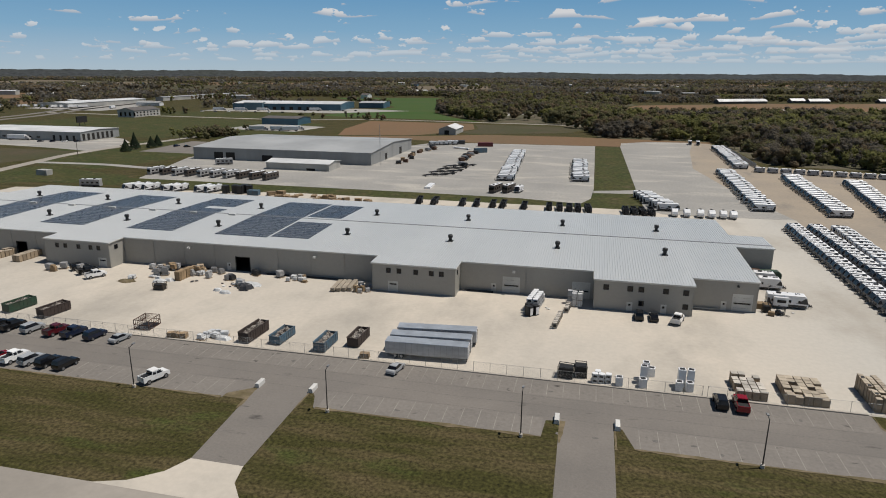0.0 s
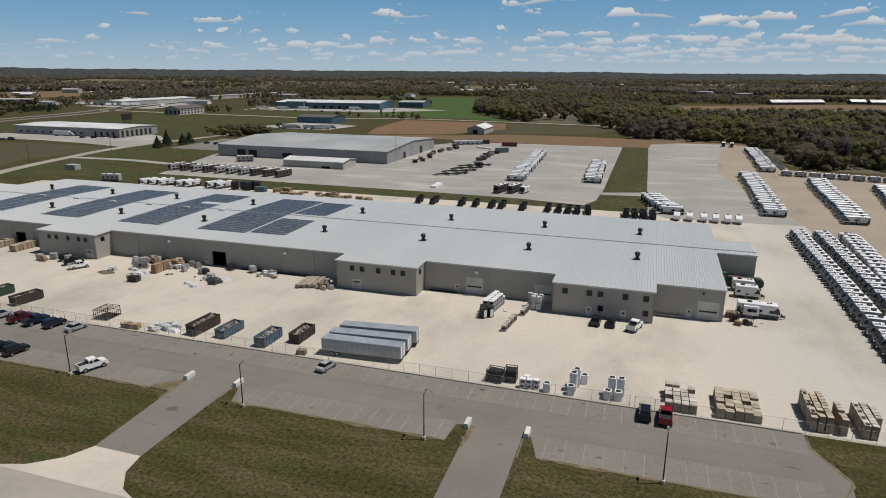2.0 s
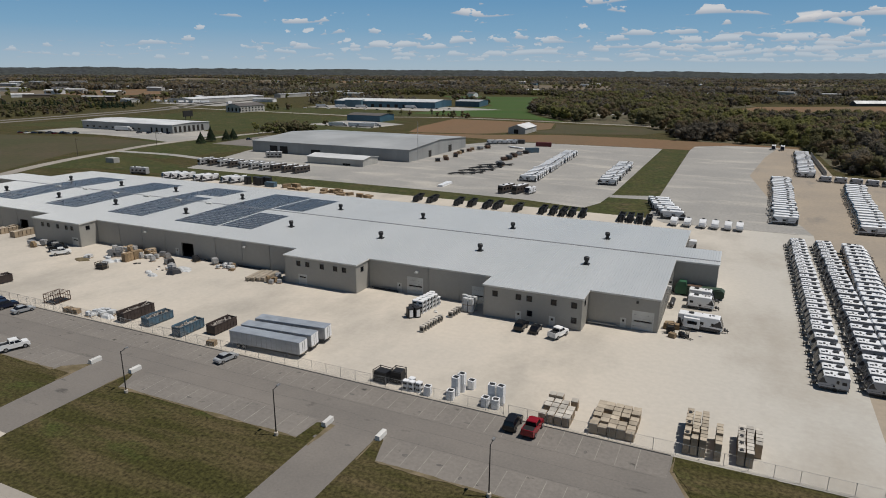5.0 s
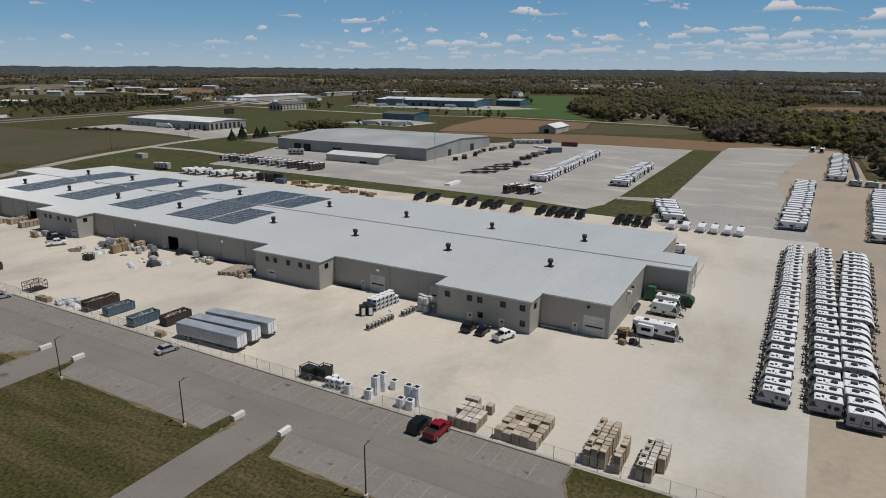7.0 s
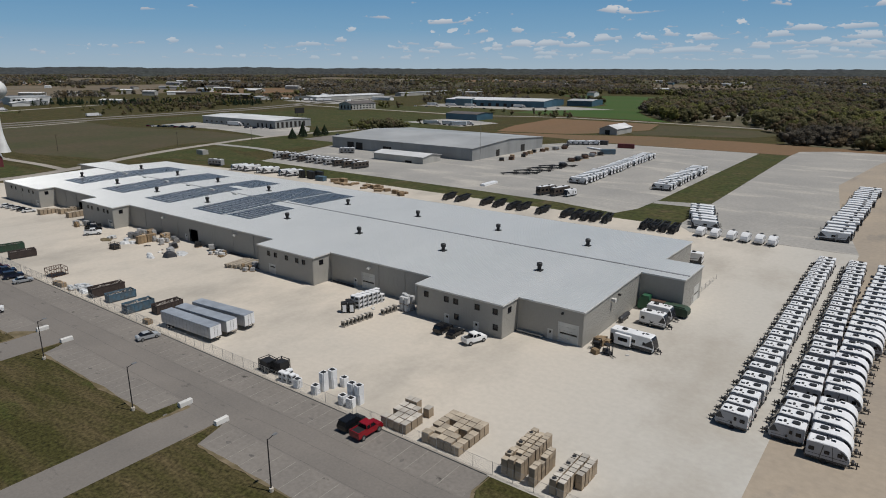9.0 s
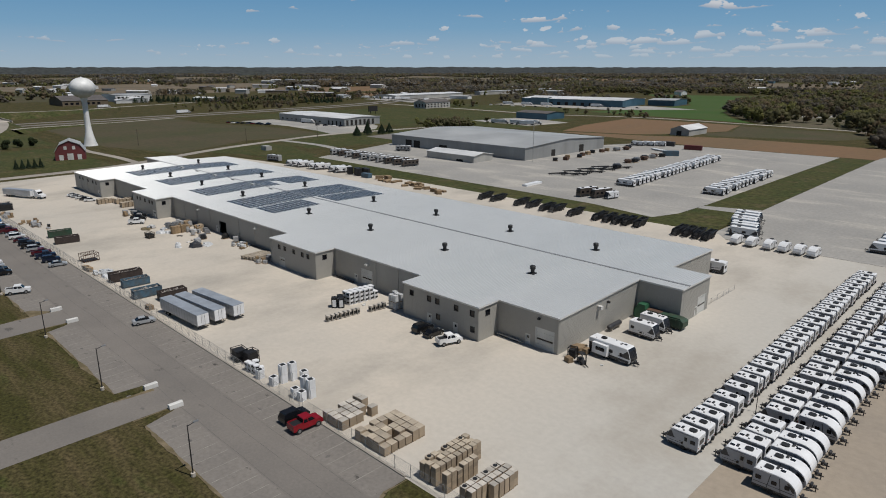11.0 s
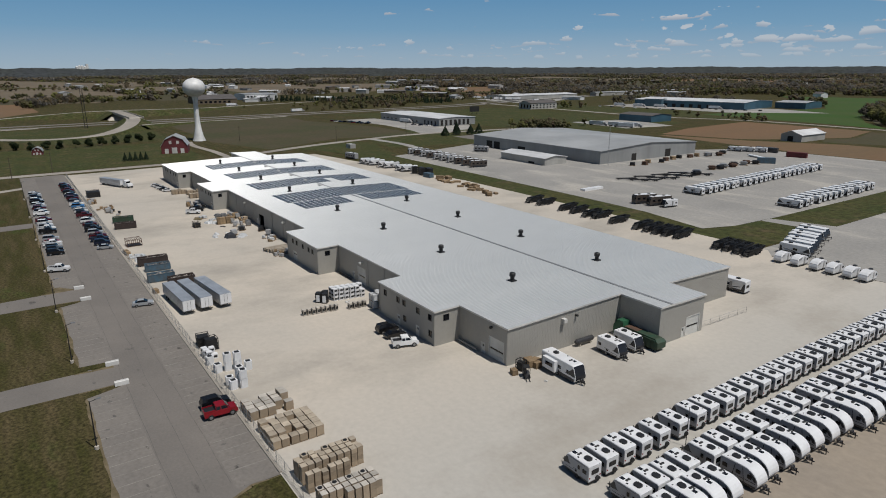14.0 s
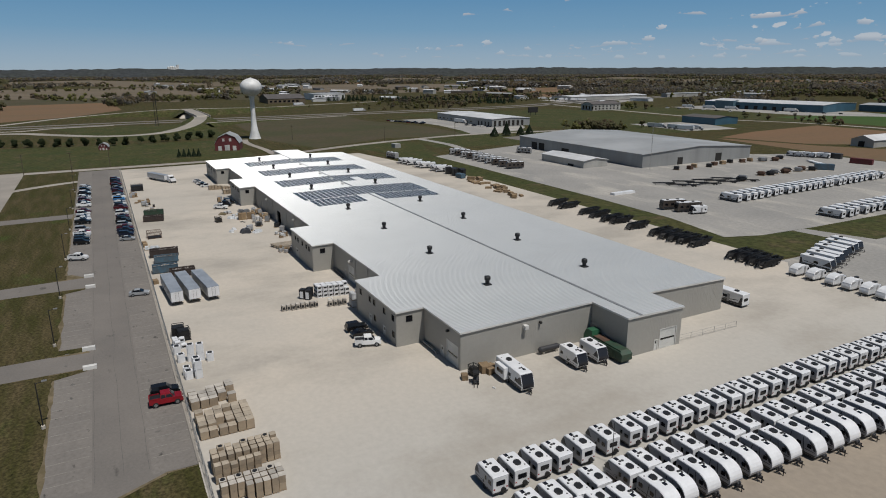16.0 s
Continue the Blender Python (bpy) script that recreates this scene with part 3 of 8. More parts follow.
ribbon("road_5", [(-333.9, 666.5), (-238.1, 700.0), (-109.8, 691.2), (62.9, 667.6), (442.8, 595.7)], 7, -0.06, M["road"], "pale country road past the brown field", "road")
ribbon("road_6", [(-681.9, 692.9), (-486.6, 679.0), (-333.9, 666.5)], 8, -0.06, M["road"], "pale country road towards the highway", "road")
def raised_road(name, pts, width, label, span=None):
    """A carriageway along (x, y, z) points on a grass bank; no bank within span, two x values."""
    v = [Vector(p) for p in pts]
    v = [v[0] * 2 - v[1]] + v + [v[-1] * 2 - v[-2]]
    line = []
    for i in range(1, len(v) - 2):
        for k in range(6):
            t = k / 6
            a, b, c, d = v[i - 1:i + 3]
            line.append(0.5 * ((2 * b) + (c - a) * t + (2 * a - 5 * b + 4 * c - d) * t * t + (3 * b - a - 3 * c + d) * t ** 3))
    line.append(v[-2])
    top, bank = bmesh.new(), bmesh.new()
    last = None
    for i, p in enumerate(line):
        d = (line[min(i + 1, len(line) - 1)] - line[max(i - 1, 0)]).normalized()
        s = Vector((-d.y, d.x, 0)).normalized()
        z = max(p.z, 0.0) - 0.05
        at = lambda off, h: Vector((p.x, p.y, 0)) + s * off + Vector((0, 0, h))
        sec = ([top.verts.new(at(o, h)) for o, h in ((-width / 2, z - 0.4), (-width / 2, z), (width / 2, z), (width / 2, z - 0.4))],
               [bank.verts.new(at(o, h)) for o, h in ((-width / 2 - 1.2 - 2.0 * z, -0.12), (-width / 2 - 1.2, z - 0.03), (width / 2 + 1.2, z - 0.03), (width / 2 + 1.2 + 2.0 * z, -0.12))], p.x)
        if last:
            for k in range(3):
                top.faces.new((last[0][k], last[0][k + 1], sec[0][k + 1], sec[0][k]))
                if not span or not span[0] < (last[2] + p.x) / 2 < span[1]:
                    bank.faces.new((last[1][k], last[1][k + 1], sec[1][k + 1], sec[1][k]))
        last = sec
    single(name, top, M["road"], label, "road", kind="structure")
    single(name + "_bank", bank, M["lawn"], "grass bank under a raised road", "embankment", kind="structure")


raised_road("ramp", [(-538.9, -144.3, 0), (-528.1, 19.3, 0), (-497.0, 61.2, 0), (-467.0, 93.0, 0), (-459.5, 120.0, 0.1), (-467.0, 147.0, 1.0), (-500.0, 170.0, 3.2), (-545.0, 184.5, 5.6), (-576.0, 188.0, 6.8), (-604.0, 189.5, 7.2), (-640.0, 190.0, 7.2), (-694.0, 190.0, 7.0)], 12.0, "pale concrete loop ramp rising to a bridge", (-650.0, -566.0))
raised_road("slip_road", [(-512.0, 184.0, 3.6), (-535.0, 205.0, 2.6), (-556.0, 236.0, 1.2), (-575.0, 290.0, 0.0), (-590.0, 350.0, 0.0)], 6.0, "pale concrete slip road down to the highway")
raised_road("overpass_road", [(-628.8, 9.6, 0), (-703.0, 61.0, 0.5), (-712.0, 110.0, 3.2), (-703.0, 157.0, 6.2), (-697.0, 195.0, 7.0), (-712.0, 250.0, 5.8), (-768.0, 312.0, 2.6), (-838.1, 390.0, 0.2), (-868.0, 470.0, 0), (-900.1, 544.8, 0)], 9.0, "pale road crossing beyond the highway")
bridge = thing("bridge", "pale concrete road bridge over the highway", "bridge")
bm = bmesh.new()
box(bm, -655.0, 183.2, 5.5, -562.0, 195.6, 6.6)
part("girder", bm, M["concrete"], bridge)
for y in (182.7, 195.6):
    bm = bmesh.new()
    box(bm, -660.0, y, 6.3, -556.0, y + 0.4, 8.1)
    part("parapet", bm, M["concrete"], bridge)
for x in (-601.0,):
    for y in (185.0, 189.4, 193.8):
        bm = bmesh.new()
        tube(bm, (x, y, -0.1), (x, y, 5.5), 0.6, n=10)
        part("pier", bm, M["concrete"], bridge)
for x0, x1 in ((-560.0, -575.0), (-657.0, -640.0)):
    bm = bmesh.new()
    v = [bm.verts.new(p) for p in ((x0, 176.0, -0.1), (x0, 202.8, -0.1), (x1, 202.8, -0.1), (x1, 176.0, -0.1), (x0, 182.7, 5.6), (x0, 196.0, 5.6))]
    for f in ((0, 3, 2, 1), (0, 1, 5, 4), (3, 4, 5, 2), (0, 4, 3), (1, 2, 5)):
        bm.faces.new([v[q] for q in f])
    part("abutment", bm, M["concrete"], bridge, "sloped concrete abutment")
ribbon("ramp_2", [(-560.8, -48.9), (-548.9, 29.5), (-566.8, 59.2), (-578.8, 109.2)], 7, -0.056, M["road"], "pale concrete slip road", "road")
for i, pts in enumerate(([(-305, 236), (-240, 264), (-226, 282), (-262, 290), (-298, 304), (-312, 290), (-303, 262)], [(-318, 308), (-262, 297), (-250, 352), (-250, 420), (-330, 440), (-372, 400), (-362, 372)], [(-575, 400), (-380, 450), (-250, 470), (-270, 630), (-420, 655), (-570, 640)], [(-560, 60), (-420, 100), (-400, 186), (-560, 196)], [(-400, 20), (-272, 20), (-274, 180), (-385, 185)], [(-250, 60.5), (-140, 60.5), (-141, 84), (-250, 84)], [(-575, 658), (-420, 664), (-250, 708), (-335, 735), (-345, 785), (-575, 765)])):
    sheet("lawn_%d" % (i + 1), pts, -0.1 + 0.001 * i, M["lawn"], "mown green grass", "lawn", thick=0.015)
for i, (pts, key) in enumerate((([(257, 1101), (290, 1097), (343, 1115), (375, 1051), (379, 1012), (355, 960), (330, 1005), (269, 1050)], "road"), ([(-126, 831), (-72, 913), (-70, 887), (-106, 815)], "gravel"), ([(-296, 373), (-301, 440), (-271, 438), (-252, 420), (-252, 372)], "asphalt"), ([(-500, 378), (-418, 381), (-363, 374), (-332, 366), (-326, 382), (-340, 420), (-363, 441), (-378, 448), (-378, 414), (-500, 414)], "gravel"), ([(-520, 790), (-330, 790), (-250, 868), (-330, 900), (-420, 860), (-520, 850)], "gravel"), ([(-340, 545), (-262, 535), (-255, 590), (-330, 615)], "gravel"), ([(-780, 760), (-640, 740), (-640, 800), (-720, 960), (-800, 960)], "gravel"))):
    sheet("hardstanding_%d" % (i + 1), pts, -0.066 + 0.001 * i, M[key], "pale hardstanding by a far building", "hardstanding", thick=0.02)

# ---- factory ----
def wall(bm, p, q, z0, top0, top1, thick, holes=()):
    """A wall from p to q with its outer face on that line and its body to the left; holes are (start, end, low, high)."""
    p, q = Vector((*p, 0)), Vector((*q, 0))
    d = (q - p)
    length = d.length
    d.normalize()
    s = Vector((-d.y, d.x, 0)) * thick
    def block(a, b, lo, ha, hb):
        v = []
        for c, h in ((a, ha), (b, hb)):
            o = p + d * c
            v += [bm.verts.new(x) for x in (o + Vector((0, 0, lo)), o + s + Vector((0, 0, lo)), o + s + Vector((0, 0, h)), o + Vector((0, 0, h)))]
        for f in ((0, 1, 2, 3), (7, 6, 5, 4), (0, 4, 5, 1), (1, 5, 6, 2), (2, 6, 7, 3), (3, 7, 4, 0)):
            bm.faces.new([v[i] for i in f])
    h = lambda c: top0 + (top1 - top0) * c / length
    at = 0.004
    for a, b, lo, hi in sorted(holes):
        if a > at:
            block(at, a, z0, h(at), h(a))
        if lo > z0 + 0.01:
            block(a, b, z0, lo, lo)
        block(a, b, hi, h(a), h(b))
        at = max(at, b)
    if at < length:
        block(at, length - 0.004, z0, h(at), h(length))


RIDGE_Y, RIDGE_Z, EAVE_Z, FRONT, BACK = 180.6, 7.98, 7.3, 148.4, 213.8
EAST, WEST, WING = 38.4, -214.0, 142.55
def roof_z(y):
    return RIDGE_Z - (RIDGE_Z - EAVE_Z) * abs(y - RIDGE_Y) / (RIDGE_Y - FRONT)


factory = thing("factory_building", "long low grey metal factory with a ribbed pale roof", "building")
WINGS = ((-214.0, -182.4), (-148.0, -126.9), (-51.4, -30.3), (2.25, 23.9))
OUTLINE = []
for a, b in WINGS:
    if a > WEST:
        OUTLINE += [(a, FRONT)]
    OUTLINE += [(a, WING), (b, WING), (b, FRONT)]
OUTLINE += [(EAST, FRONT), (EAST, 177.7), (48.2, 177.7), (48.2, 191.4), (39.2, 191.4), (39.2, BACK), (WEST, BACK), (WEST, 194.5), (-233, 194.5), (-233, 181.5), (WEST, 181.5)]
# openings by wall: (wall number, start along it, end, low, high, kind)
def along(x, wall_start):
    return x - wall_start


OPEN = []
for i, (p, q) in enumerate(zip(OUTLINE, OUTLINE[1:] + OUTLINE[:1])):
    on = lambda lst, lo, hi, kind: [(x - w / 2 - p[0], x + w / 2 - p[0], lo, hi, kind) for x, w in lst if p[0] < x < q[0]]
    o = []
    if p[1] == q[1] == FRONT and q[0] > p[0]:
        o += on([(-90.2, 4.2)], 0.0, 4.0, "open") + on([(-162.0, 3.6)], 0.0, 3.7, "open") + on([(-17.5, 4.1), (-0.7, 4.1), (35.3, 4.2)], 0.0, 4.1, "rollup") + on([(-94.4, 1.0), (31.4, 1.0), (-21.8, 1.0)], 0.0, 2.1, "door")
    if p[1] == q[1] == WING:
        w = p[0]
        if w == 2.25:
            o += on([(4.9, 1.15), (12.6, 1.15), (22.2, 1.15)], 4.8, 6.0, "window") + on([(10.2, 1.15), (17.9, 1.15)], 4.8, 6.0, "window")
        else:
            k = (q[0] - p[0]) / 22.7
            o += on([(w + k * v, 1.1) for v in (4.6, 7.5, 12.1, 16.3, 19.0)], 4.8, 6.0, "window")
            o += on([(w + k * 5.8 if w > -100 else q[0] - 2.6, 2.4)], 0.0, 2.6, "rollup")
    if p[0] == q[0] and p[1] == WING and p[0] > -220 and q[1] == FRONT and p[0] in (b for a, b in WINGS):
        o += [(2.0, 3.3, 4.8, 6.0, "window")]
    if p == (48.2, 177.7):
        o += [(8.3, 12.5, 0.0, 4.0, "rollup"), (7.0, 7.9, 0.0, 2.1, "door")]
    OPEN.append(o)
# the front of the east wing has a second row below
LOW = {10.3: "door", 12.8: "window", 17.7: "door", 22.3: "window"}
bm_wall = bmesh.new()
for i, (p, q) in enumerate(zip(OUTLINE, OUTLINE[1:] + OUTLINE[:1])):
    o = [h for h in OPEN[i] if h[4] != "none"]
    if p[1] == q[1] == WING:
        # split in two bands so that upper and lower openings do not meet
        wall(bm_wall, p, q, 3.2, roof_z(WING) - 0.05, roof_z(WING) - 0.05, 0.25, [h[:4] for h in o if h[2] > 3.2])
        low = [h for h in o if h[2] < 3.2] + [(x - 0.55 - p[0], x + 0.55 - p[0], 0.0 if k == "door" else 1.5, 2.15 if k == "door" else 2.7, k) for x, k in LOW.items() if p[0] == 2.25]
        wall(bm_wall, p, q, 0.0, 3.2, 3.2, 0.25, [h[:4] for h in low])
        o = [h for h in o if h[2] > 3.2] + low
        OPEN[i] = o
    else:
        wall(bm_wall, p, q, 0.0, roof_z(p[1]) - 0.05, roof_z(q[1]) - 0.05, 0.25, [h[:4] for h in o])
part("wall", bm_wall, M["wall"], factory, "grey ribbed metal cladding")


def fill_opening(p, q, o):
    """The leaf, pane or frame that closes one opening."""
    a, b, lo, hi, kind = o
    d = (Vector((*q, 0)) - Vector((*p, 0))).normalized()
    m = Matrix.Translation((*p, 0)) @ Matrix(((d.x, -d.y, 0, 0), (d.y, d.x, 0, 0), (0, 0, 1, 0), (0, 0, 0, 1)))
    bm = bmesh.new()
    if kind in ("rollup", "door"):
        n = 5 if kind == "rollup" else 1
        for k in range(n):
            z0, z1 = lo + (hi - lo) * k / n, lo + (hi - lo) * (k + 1) / n
            box(bm, a + 0.06, 0.08, z0 + 0.02, b - 0.06, 0.13, z1 - 0.015, m)
        leaf = part("roller_door" if kind == "rollup" else "door", bm, M["door_white"], factory, "closed white sectional door" if kind == "rollup" else "closed pale steel door")
        bm = bmesh.new()
        for x0, x1, z0, z1 in ((a - 0.08, a + 0.08, lo, hi + 0.08), (b - 0.08, b + 0.08, lo, hi + 0.08), (a + 0.08, b - 0.08, hi - 0.08, hi + 0.08)):
            box(bm, x0, -0.04, z0, x1, 0.1, z1, m)
        part("frame", bm, M["trim"], leaf)
        bm = bmesh.new()
        if kind == "rollup":
            box(bm, a + 0.3, 0.07, lo + 1.75, b - 0.3, 0.09, lo + 2.1, m)
        else:
            box(bm, a + 0.3, 0.07, lo + 1.3, b - 0.3, 0.09, lo + 1.8, m)
        part("pane", bm, M["glass"], leaf)
    elif kind == "window":
        box(bm, a + 0.05, 0.1, lo + 0.05, b - 0.05, 0.13, hi - 0.05, m)
        pane = part("window", bm, M["glass"], factory, "dark square window")
        bm = bmesh.new()
        for x0, x1, z0, z1 in ((a - 0.05, a + 0.06, lo - 0.05, hi + 0.05), (b - 0.06, b + 0.05, lo - 0.05, hi + 0.05), (a + 0.06, b - 0.06, hi - 0.05, hi + 0.05), (a + 0.06, b - 0.06, lo - 0.06, lo + 0.05)):
            box(bm, x0, -0.03, z0, x1, 0.12, z1, m)
        part("frame", bm, M["black"], pane)
    elif kind == "open":
        for x0, x1, z0, z1 in ((a - 0.1, a + 0.08, 0, hi + 0.1), (b - 0.08, b + 0.1, 0, hi + 0.1), (a + 0.08, b - 0.08, hi - 0.06, hi + 0.1)):
            box(bm, x0, -0.05, z0, x1, 0.1, z1, m)
        part("door_frame", bm, M["dark"], factory, "frame of an open loading door")


for i, (p, q) in enumerate(zip(OUTLINE, OUTLINE[1:] + OUTLINE[:1])):
    for o in OPEN[i]:
        fill_opening(p, q, o)
# the floor's near-black colour stands for the shade inside the hall
bm = bmesh.new()
box(bm, WEST + 0.3, FRONT + 0.3, 0.004, EAST - 0.3, BACK - 0.3, 0.03)
part("shop_floor", bm, M["dark"], factory, "shop floor coloured near black for indoor shade")
bm = bmesh.new()
O = 0.22
def roof_block(bm, x0, x1, y0, y1, lift=0.0, thick=0.22):
    ys = [y0] + ([RIDGE_Y] if y0 < RIDGE_Y < y1 else []) + [y1]
    for a, b in zip(ys, ys[1:]):
        v = []
        for x, y in ((x0, a), (x1, a), (x1, b), (x0, b)):
            v.append((bm.verts.new((x, y, roof_z(y) + lift - thick)), bm.verts.new((x, y, roof_z(y) + lift))))
        bm.faces.new([u[1] for u in v])
        bm.faces.new([u[0] for u in v][::-1])
        for k in range(4):
            j = (k + 1) % 4
            bm.faces.new((v[k][0], v[j][0], v[j][1], v[k][1]))


roof_block(bm, WEST - O, EAST + O, FRONT - O, BACK + O)
part("roof", bm, M["roof"], factory, "pale grey standing seam metal roof")
for a, b, y0, y1 in [(a - O, b + O, WING - O, FRONT - O) for a, b in WINGS] + [(EAST + O, 48.2 + O, 177.7 - O, 191.4 + O), (EAST + O, 39.2 + O, 191.4 + O, BACK + O), (-233 - O, WEST - O, 181.5 - O, 194.5 + O)]:
    bm = bmesh.new()
    roof_block(bm, a, b, y0, y1)
    part("wing_roof", bm, M["roof"], factory)
# standing seams
bm = bmesh.new()
x = -232.7
while x < 48.2:
    y0, y1 = FRONT - O, BACK + O
    for a, b in WINGS:
        if a - O < x < b + O:
            y0 = WING - O
    if x < WEST - O:
        y0, y1 = 181.5 - O, 194.5 + O
    elif x > 39.2 + O:
        y0, y1 = 177.7 - O, 191.4 + O
    elif x > EAST + O:
        y0 = 177.7 - O
    for a, b in ((y0, min(y1, RIDGE_Y - 0.25)), (max(y0, RIDGE_Y + 0.25), y1)):
        if b > a:
            v = [bm.verts.new((x + s, y, roof_z(y) + h)) for y in (a, b) for s, h in ((-0.07, 0.0), (-0.03, 0.055), (0.03, 0.055), (0.07, 0.0))]
            for k in range(3):
                bm.faces.new((v[k], v[k + 1], v[k + 5], v[k + 4]))
            bm.faces.new((v[0], v[1], v[2], v[3]))
            bm.faces.new((v[7], v[6], v[5], v[4]))
    x += 0.61
part("seams", bm, M["seam"], factory, kind="stuff")
bm = bmesh.new()
box(bm, -233 - O, RIDGE_Y - 0.3, RIDGE_Z - 0.02, 48.2 + O, RIDGE_Y + 0.3, RIDGE_Z + 0.09)
part("ridge_cap", bm, M["ridge"], factory, "darker metal ridge cap")
# fascia, corner trims, downpipes, base strip
bm = bmesh.new()
for p, q in zip(OUTLINE, OUTLINE[1:] + OUTLINE[:1]):
    d = (Vector((*q, 0)) - Vector((*p, 0))).normalized()
    s = Vector((d.y, -d.x, 0))
    v = []
    for c, e in ((p, -0.24), (q, 0.24)):
        o = Vector((*c, 0)) + d * e + s * (O + 0.003)
        for k, h in ((0, -0.3), (0.05, -0.3), (0.05, 0.02), (0, 0.02)):
            v.append(bm.verts.new(o + s * k + Vector((0, 0, roof_z(c[1]) + h))))
    for f in ((0, 1, 2, 3), (7, 6, 5, 4), (0, 4, 5, 1), (1, 5, 6, 2), (2, 6, 7, 3), (3, 7, 4, 0)):
        bm.faces.new([v[i] for i in f])
part("gutter", bm, M["trim"], factory, "pale eaves trim")
for p, q in zip(OUTLINE, OUTLINE[1:] + OUTLINE[:1]):
    if p[1] == q[1] and p[1] in (FRONT, WING) and q[0] > p[0]:
        n = max(1, round((q[0] - p[0]) / 9.0))
        for k in range(n + 1):
            x = p[0] + 0.12 + (q[0] - p[0] - 0.24) * k / n
            if any(h[0] - 0.2 < x - p[0] < h[1] + 0.2 for h in OPEN[OUTLINE.index(p)]):
                continue
            bm = bmesh.new()
            box(bm, x - 0.06, p[1] - 0.12, 0.05, x + 0.06, p[1] - 0.004, roof_z(p[1]) - 0.3)
            part("downpipe", bm, M["wall"], factory)
# raised ribs of the cladding, left out at the openings
bm = bmesh.new()
for i, (p, q) in enumerate(zip(OUTLINE, OUTLINE[1:] + OUTLINE[:1])):
    d = Vector((q[0] - p[0], q[1] - p[1], 0))
    run = d.length
    d.normalize()
    m = Matrix.Translation((*p, 0)) @ Matrix(((d.x, -d.y, 0, 0), (d.y, d.x, 0, 0), (0, 0, 1, 0), (0, 0, 0, 1)))
    if d.x < -0.5 or d.y < -0.5 and p[0] < 0:
        continue
    for k in range(1, int(run / 0.4)):
        c = k * 0.4
        top = roof_z(p[1] + (q[1] - p[1]) * c / run) - 0.3
        low = 0.06
        for a, b, lo, hi, kind in sorted((o for o in OPEN[i] if o[0] - 0.16 < c < o[1] + 0.16), key=lambda o: o[2]):
            if lo - 0.1 > low:
                box(bm, c - 0.07, -0.014, low, c + 0.07, -0.001, lo - 0.1, m)
            low = hi + 0.12
        if top > low:
            box(bm, c - 0.07, -0.014, low, c + 0.07, -0.001, top, m)
part("rib", bm, M["wall"], factory, "raised ribs of the wall cladding", kind="stuff")
# small fittings on the walls
for x, y, z in ((-16.9, FRONT, 5.4), (-106, FRONT, 5.5), (-69, FRONT, 5.4)):
    bm = bmesh.new()
    box(bm, x - 0.32, y - 0.7, z, x + 0.32, y - 0.004, z + 0.5)
    box(bm, x - 0.4, y - 0.95, z + 0.05, x + 0.4, y - 0.7, z + 0.35)
    part("exhaust_hood", bm, M["trim"], factory, "pale metal exhaust hood")
for y, z, w in ((161.8, 5.5, 0.8),):
    bm = bmesh.new()
    box(bm, EAST + 0.004, y - w / 2, z, EAST + 0.9, y + w / 2, z + 0.7)
    part("exhaust_hood", bm, M["trim"], factory, "pale metal exhaust hood")
# unlit dark boxes: a vent on the front, a plain box on the east
for x, y, dx, dy in ((34.0, FRONT - 0.3, 0.2, 0.29), (EAST + 0.3, 165.2, 0.29, 0.2)):
    bm = bmesh.new()
    box(bm, x - dx, y - dy, 5.9, x + dx, y + dy, 6.25)
    part("wall_lamp", bm, M["black"], factory, "small dark vent box on the wall")
bm = bmesh.new()
box(bm, 24.2, FRONT - 0.7, 0.25, 30.2, FRONT - 0.3, 0.5)
for x in (24.6, 27.2, 29.8):
    box(bm, x - 0.1, FRONT - 0.65, 0, x + 0.1, FRONT - 0.35, 0.25)
part("guard_rail", bm, M["galv"], factory, "low galvanised guard rail along the wall")

# roof ventilators
def roof_vent():
    v = thing("roof_vent", "black turbine ventilator on a square curb", "roof vent", "roof vents")
    bm = bmesh.new()
    box(bm, -0.8, -0.8, -0.3, 0.8, 0.8, 0.25, taper=0.12)
    part("curb", bm, M["black"], v)
    bm = bmesh.new()
    lathe(bm, [(0.45, 0.25), (0.45, 1.0)], 14)
    part("throat", bm, M["black"], v)
    bm = bmesh.new()
    lathe(bm, [(0.5, 1.0), (0.66, 1.12), (0.66, 1.75), (0.5, 1.9), (0.15, 1.98)], 14)
    part("head", bm, M["black"], v)
    return v


VENT = None
for x in (-196.5, -167.5, -139, -107.5, -66.6, -36.6, -7.6, 19.5):
    for y in (165.4, 191.3):
        m = pose(x, y, roof_z(y))
        if VENT is None:
            VENT = roof_vent()
            VENT.matrix_basis = m
        else:
            copy_thing(VENT, m)

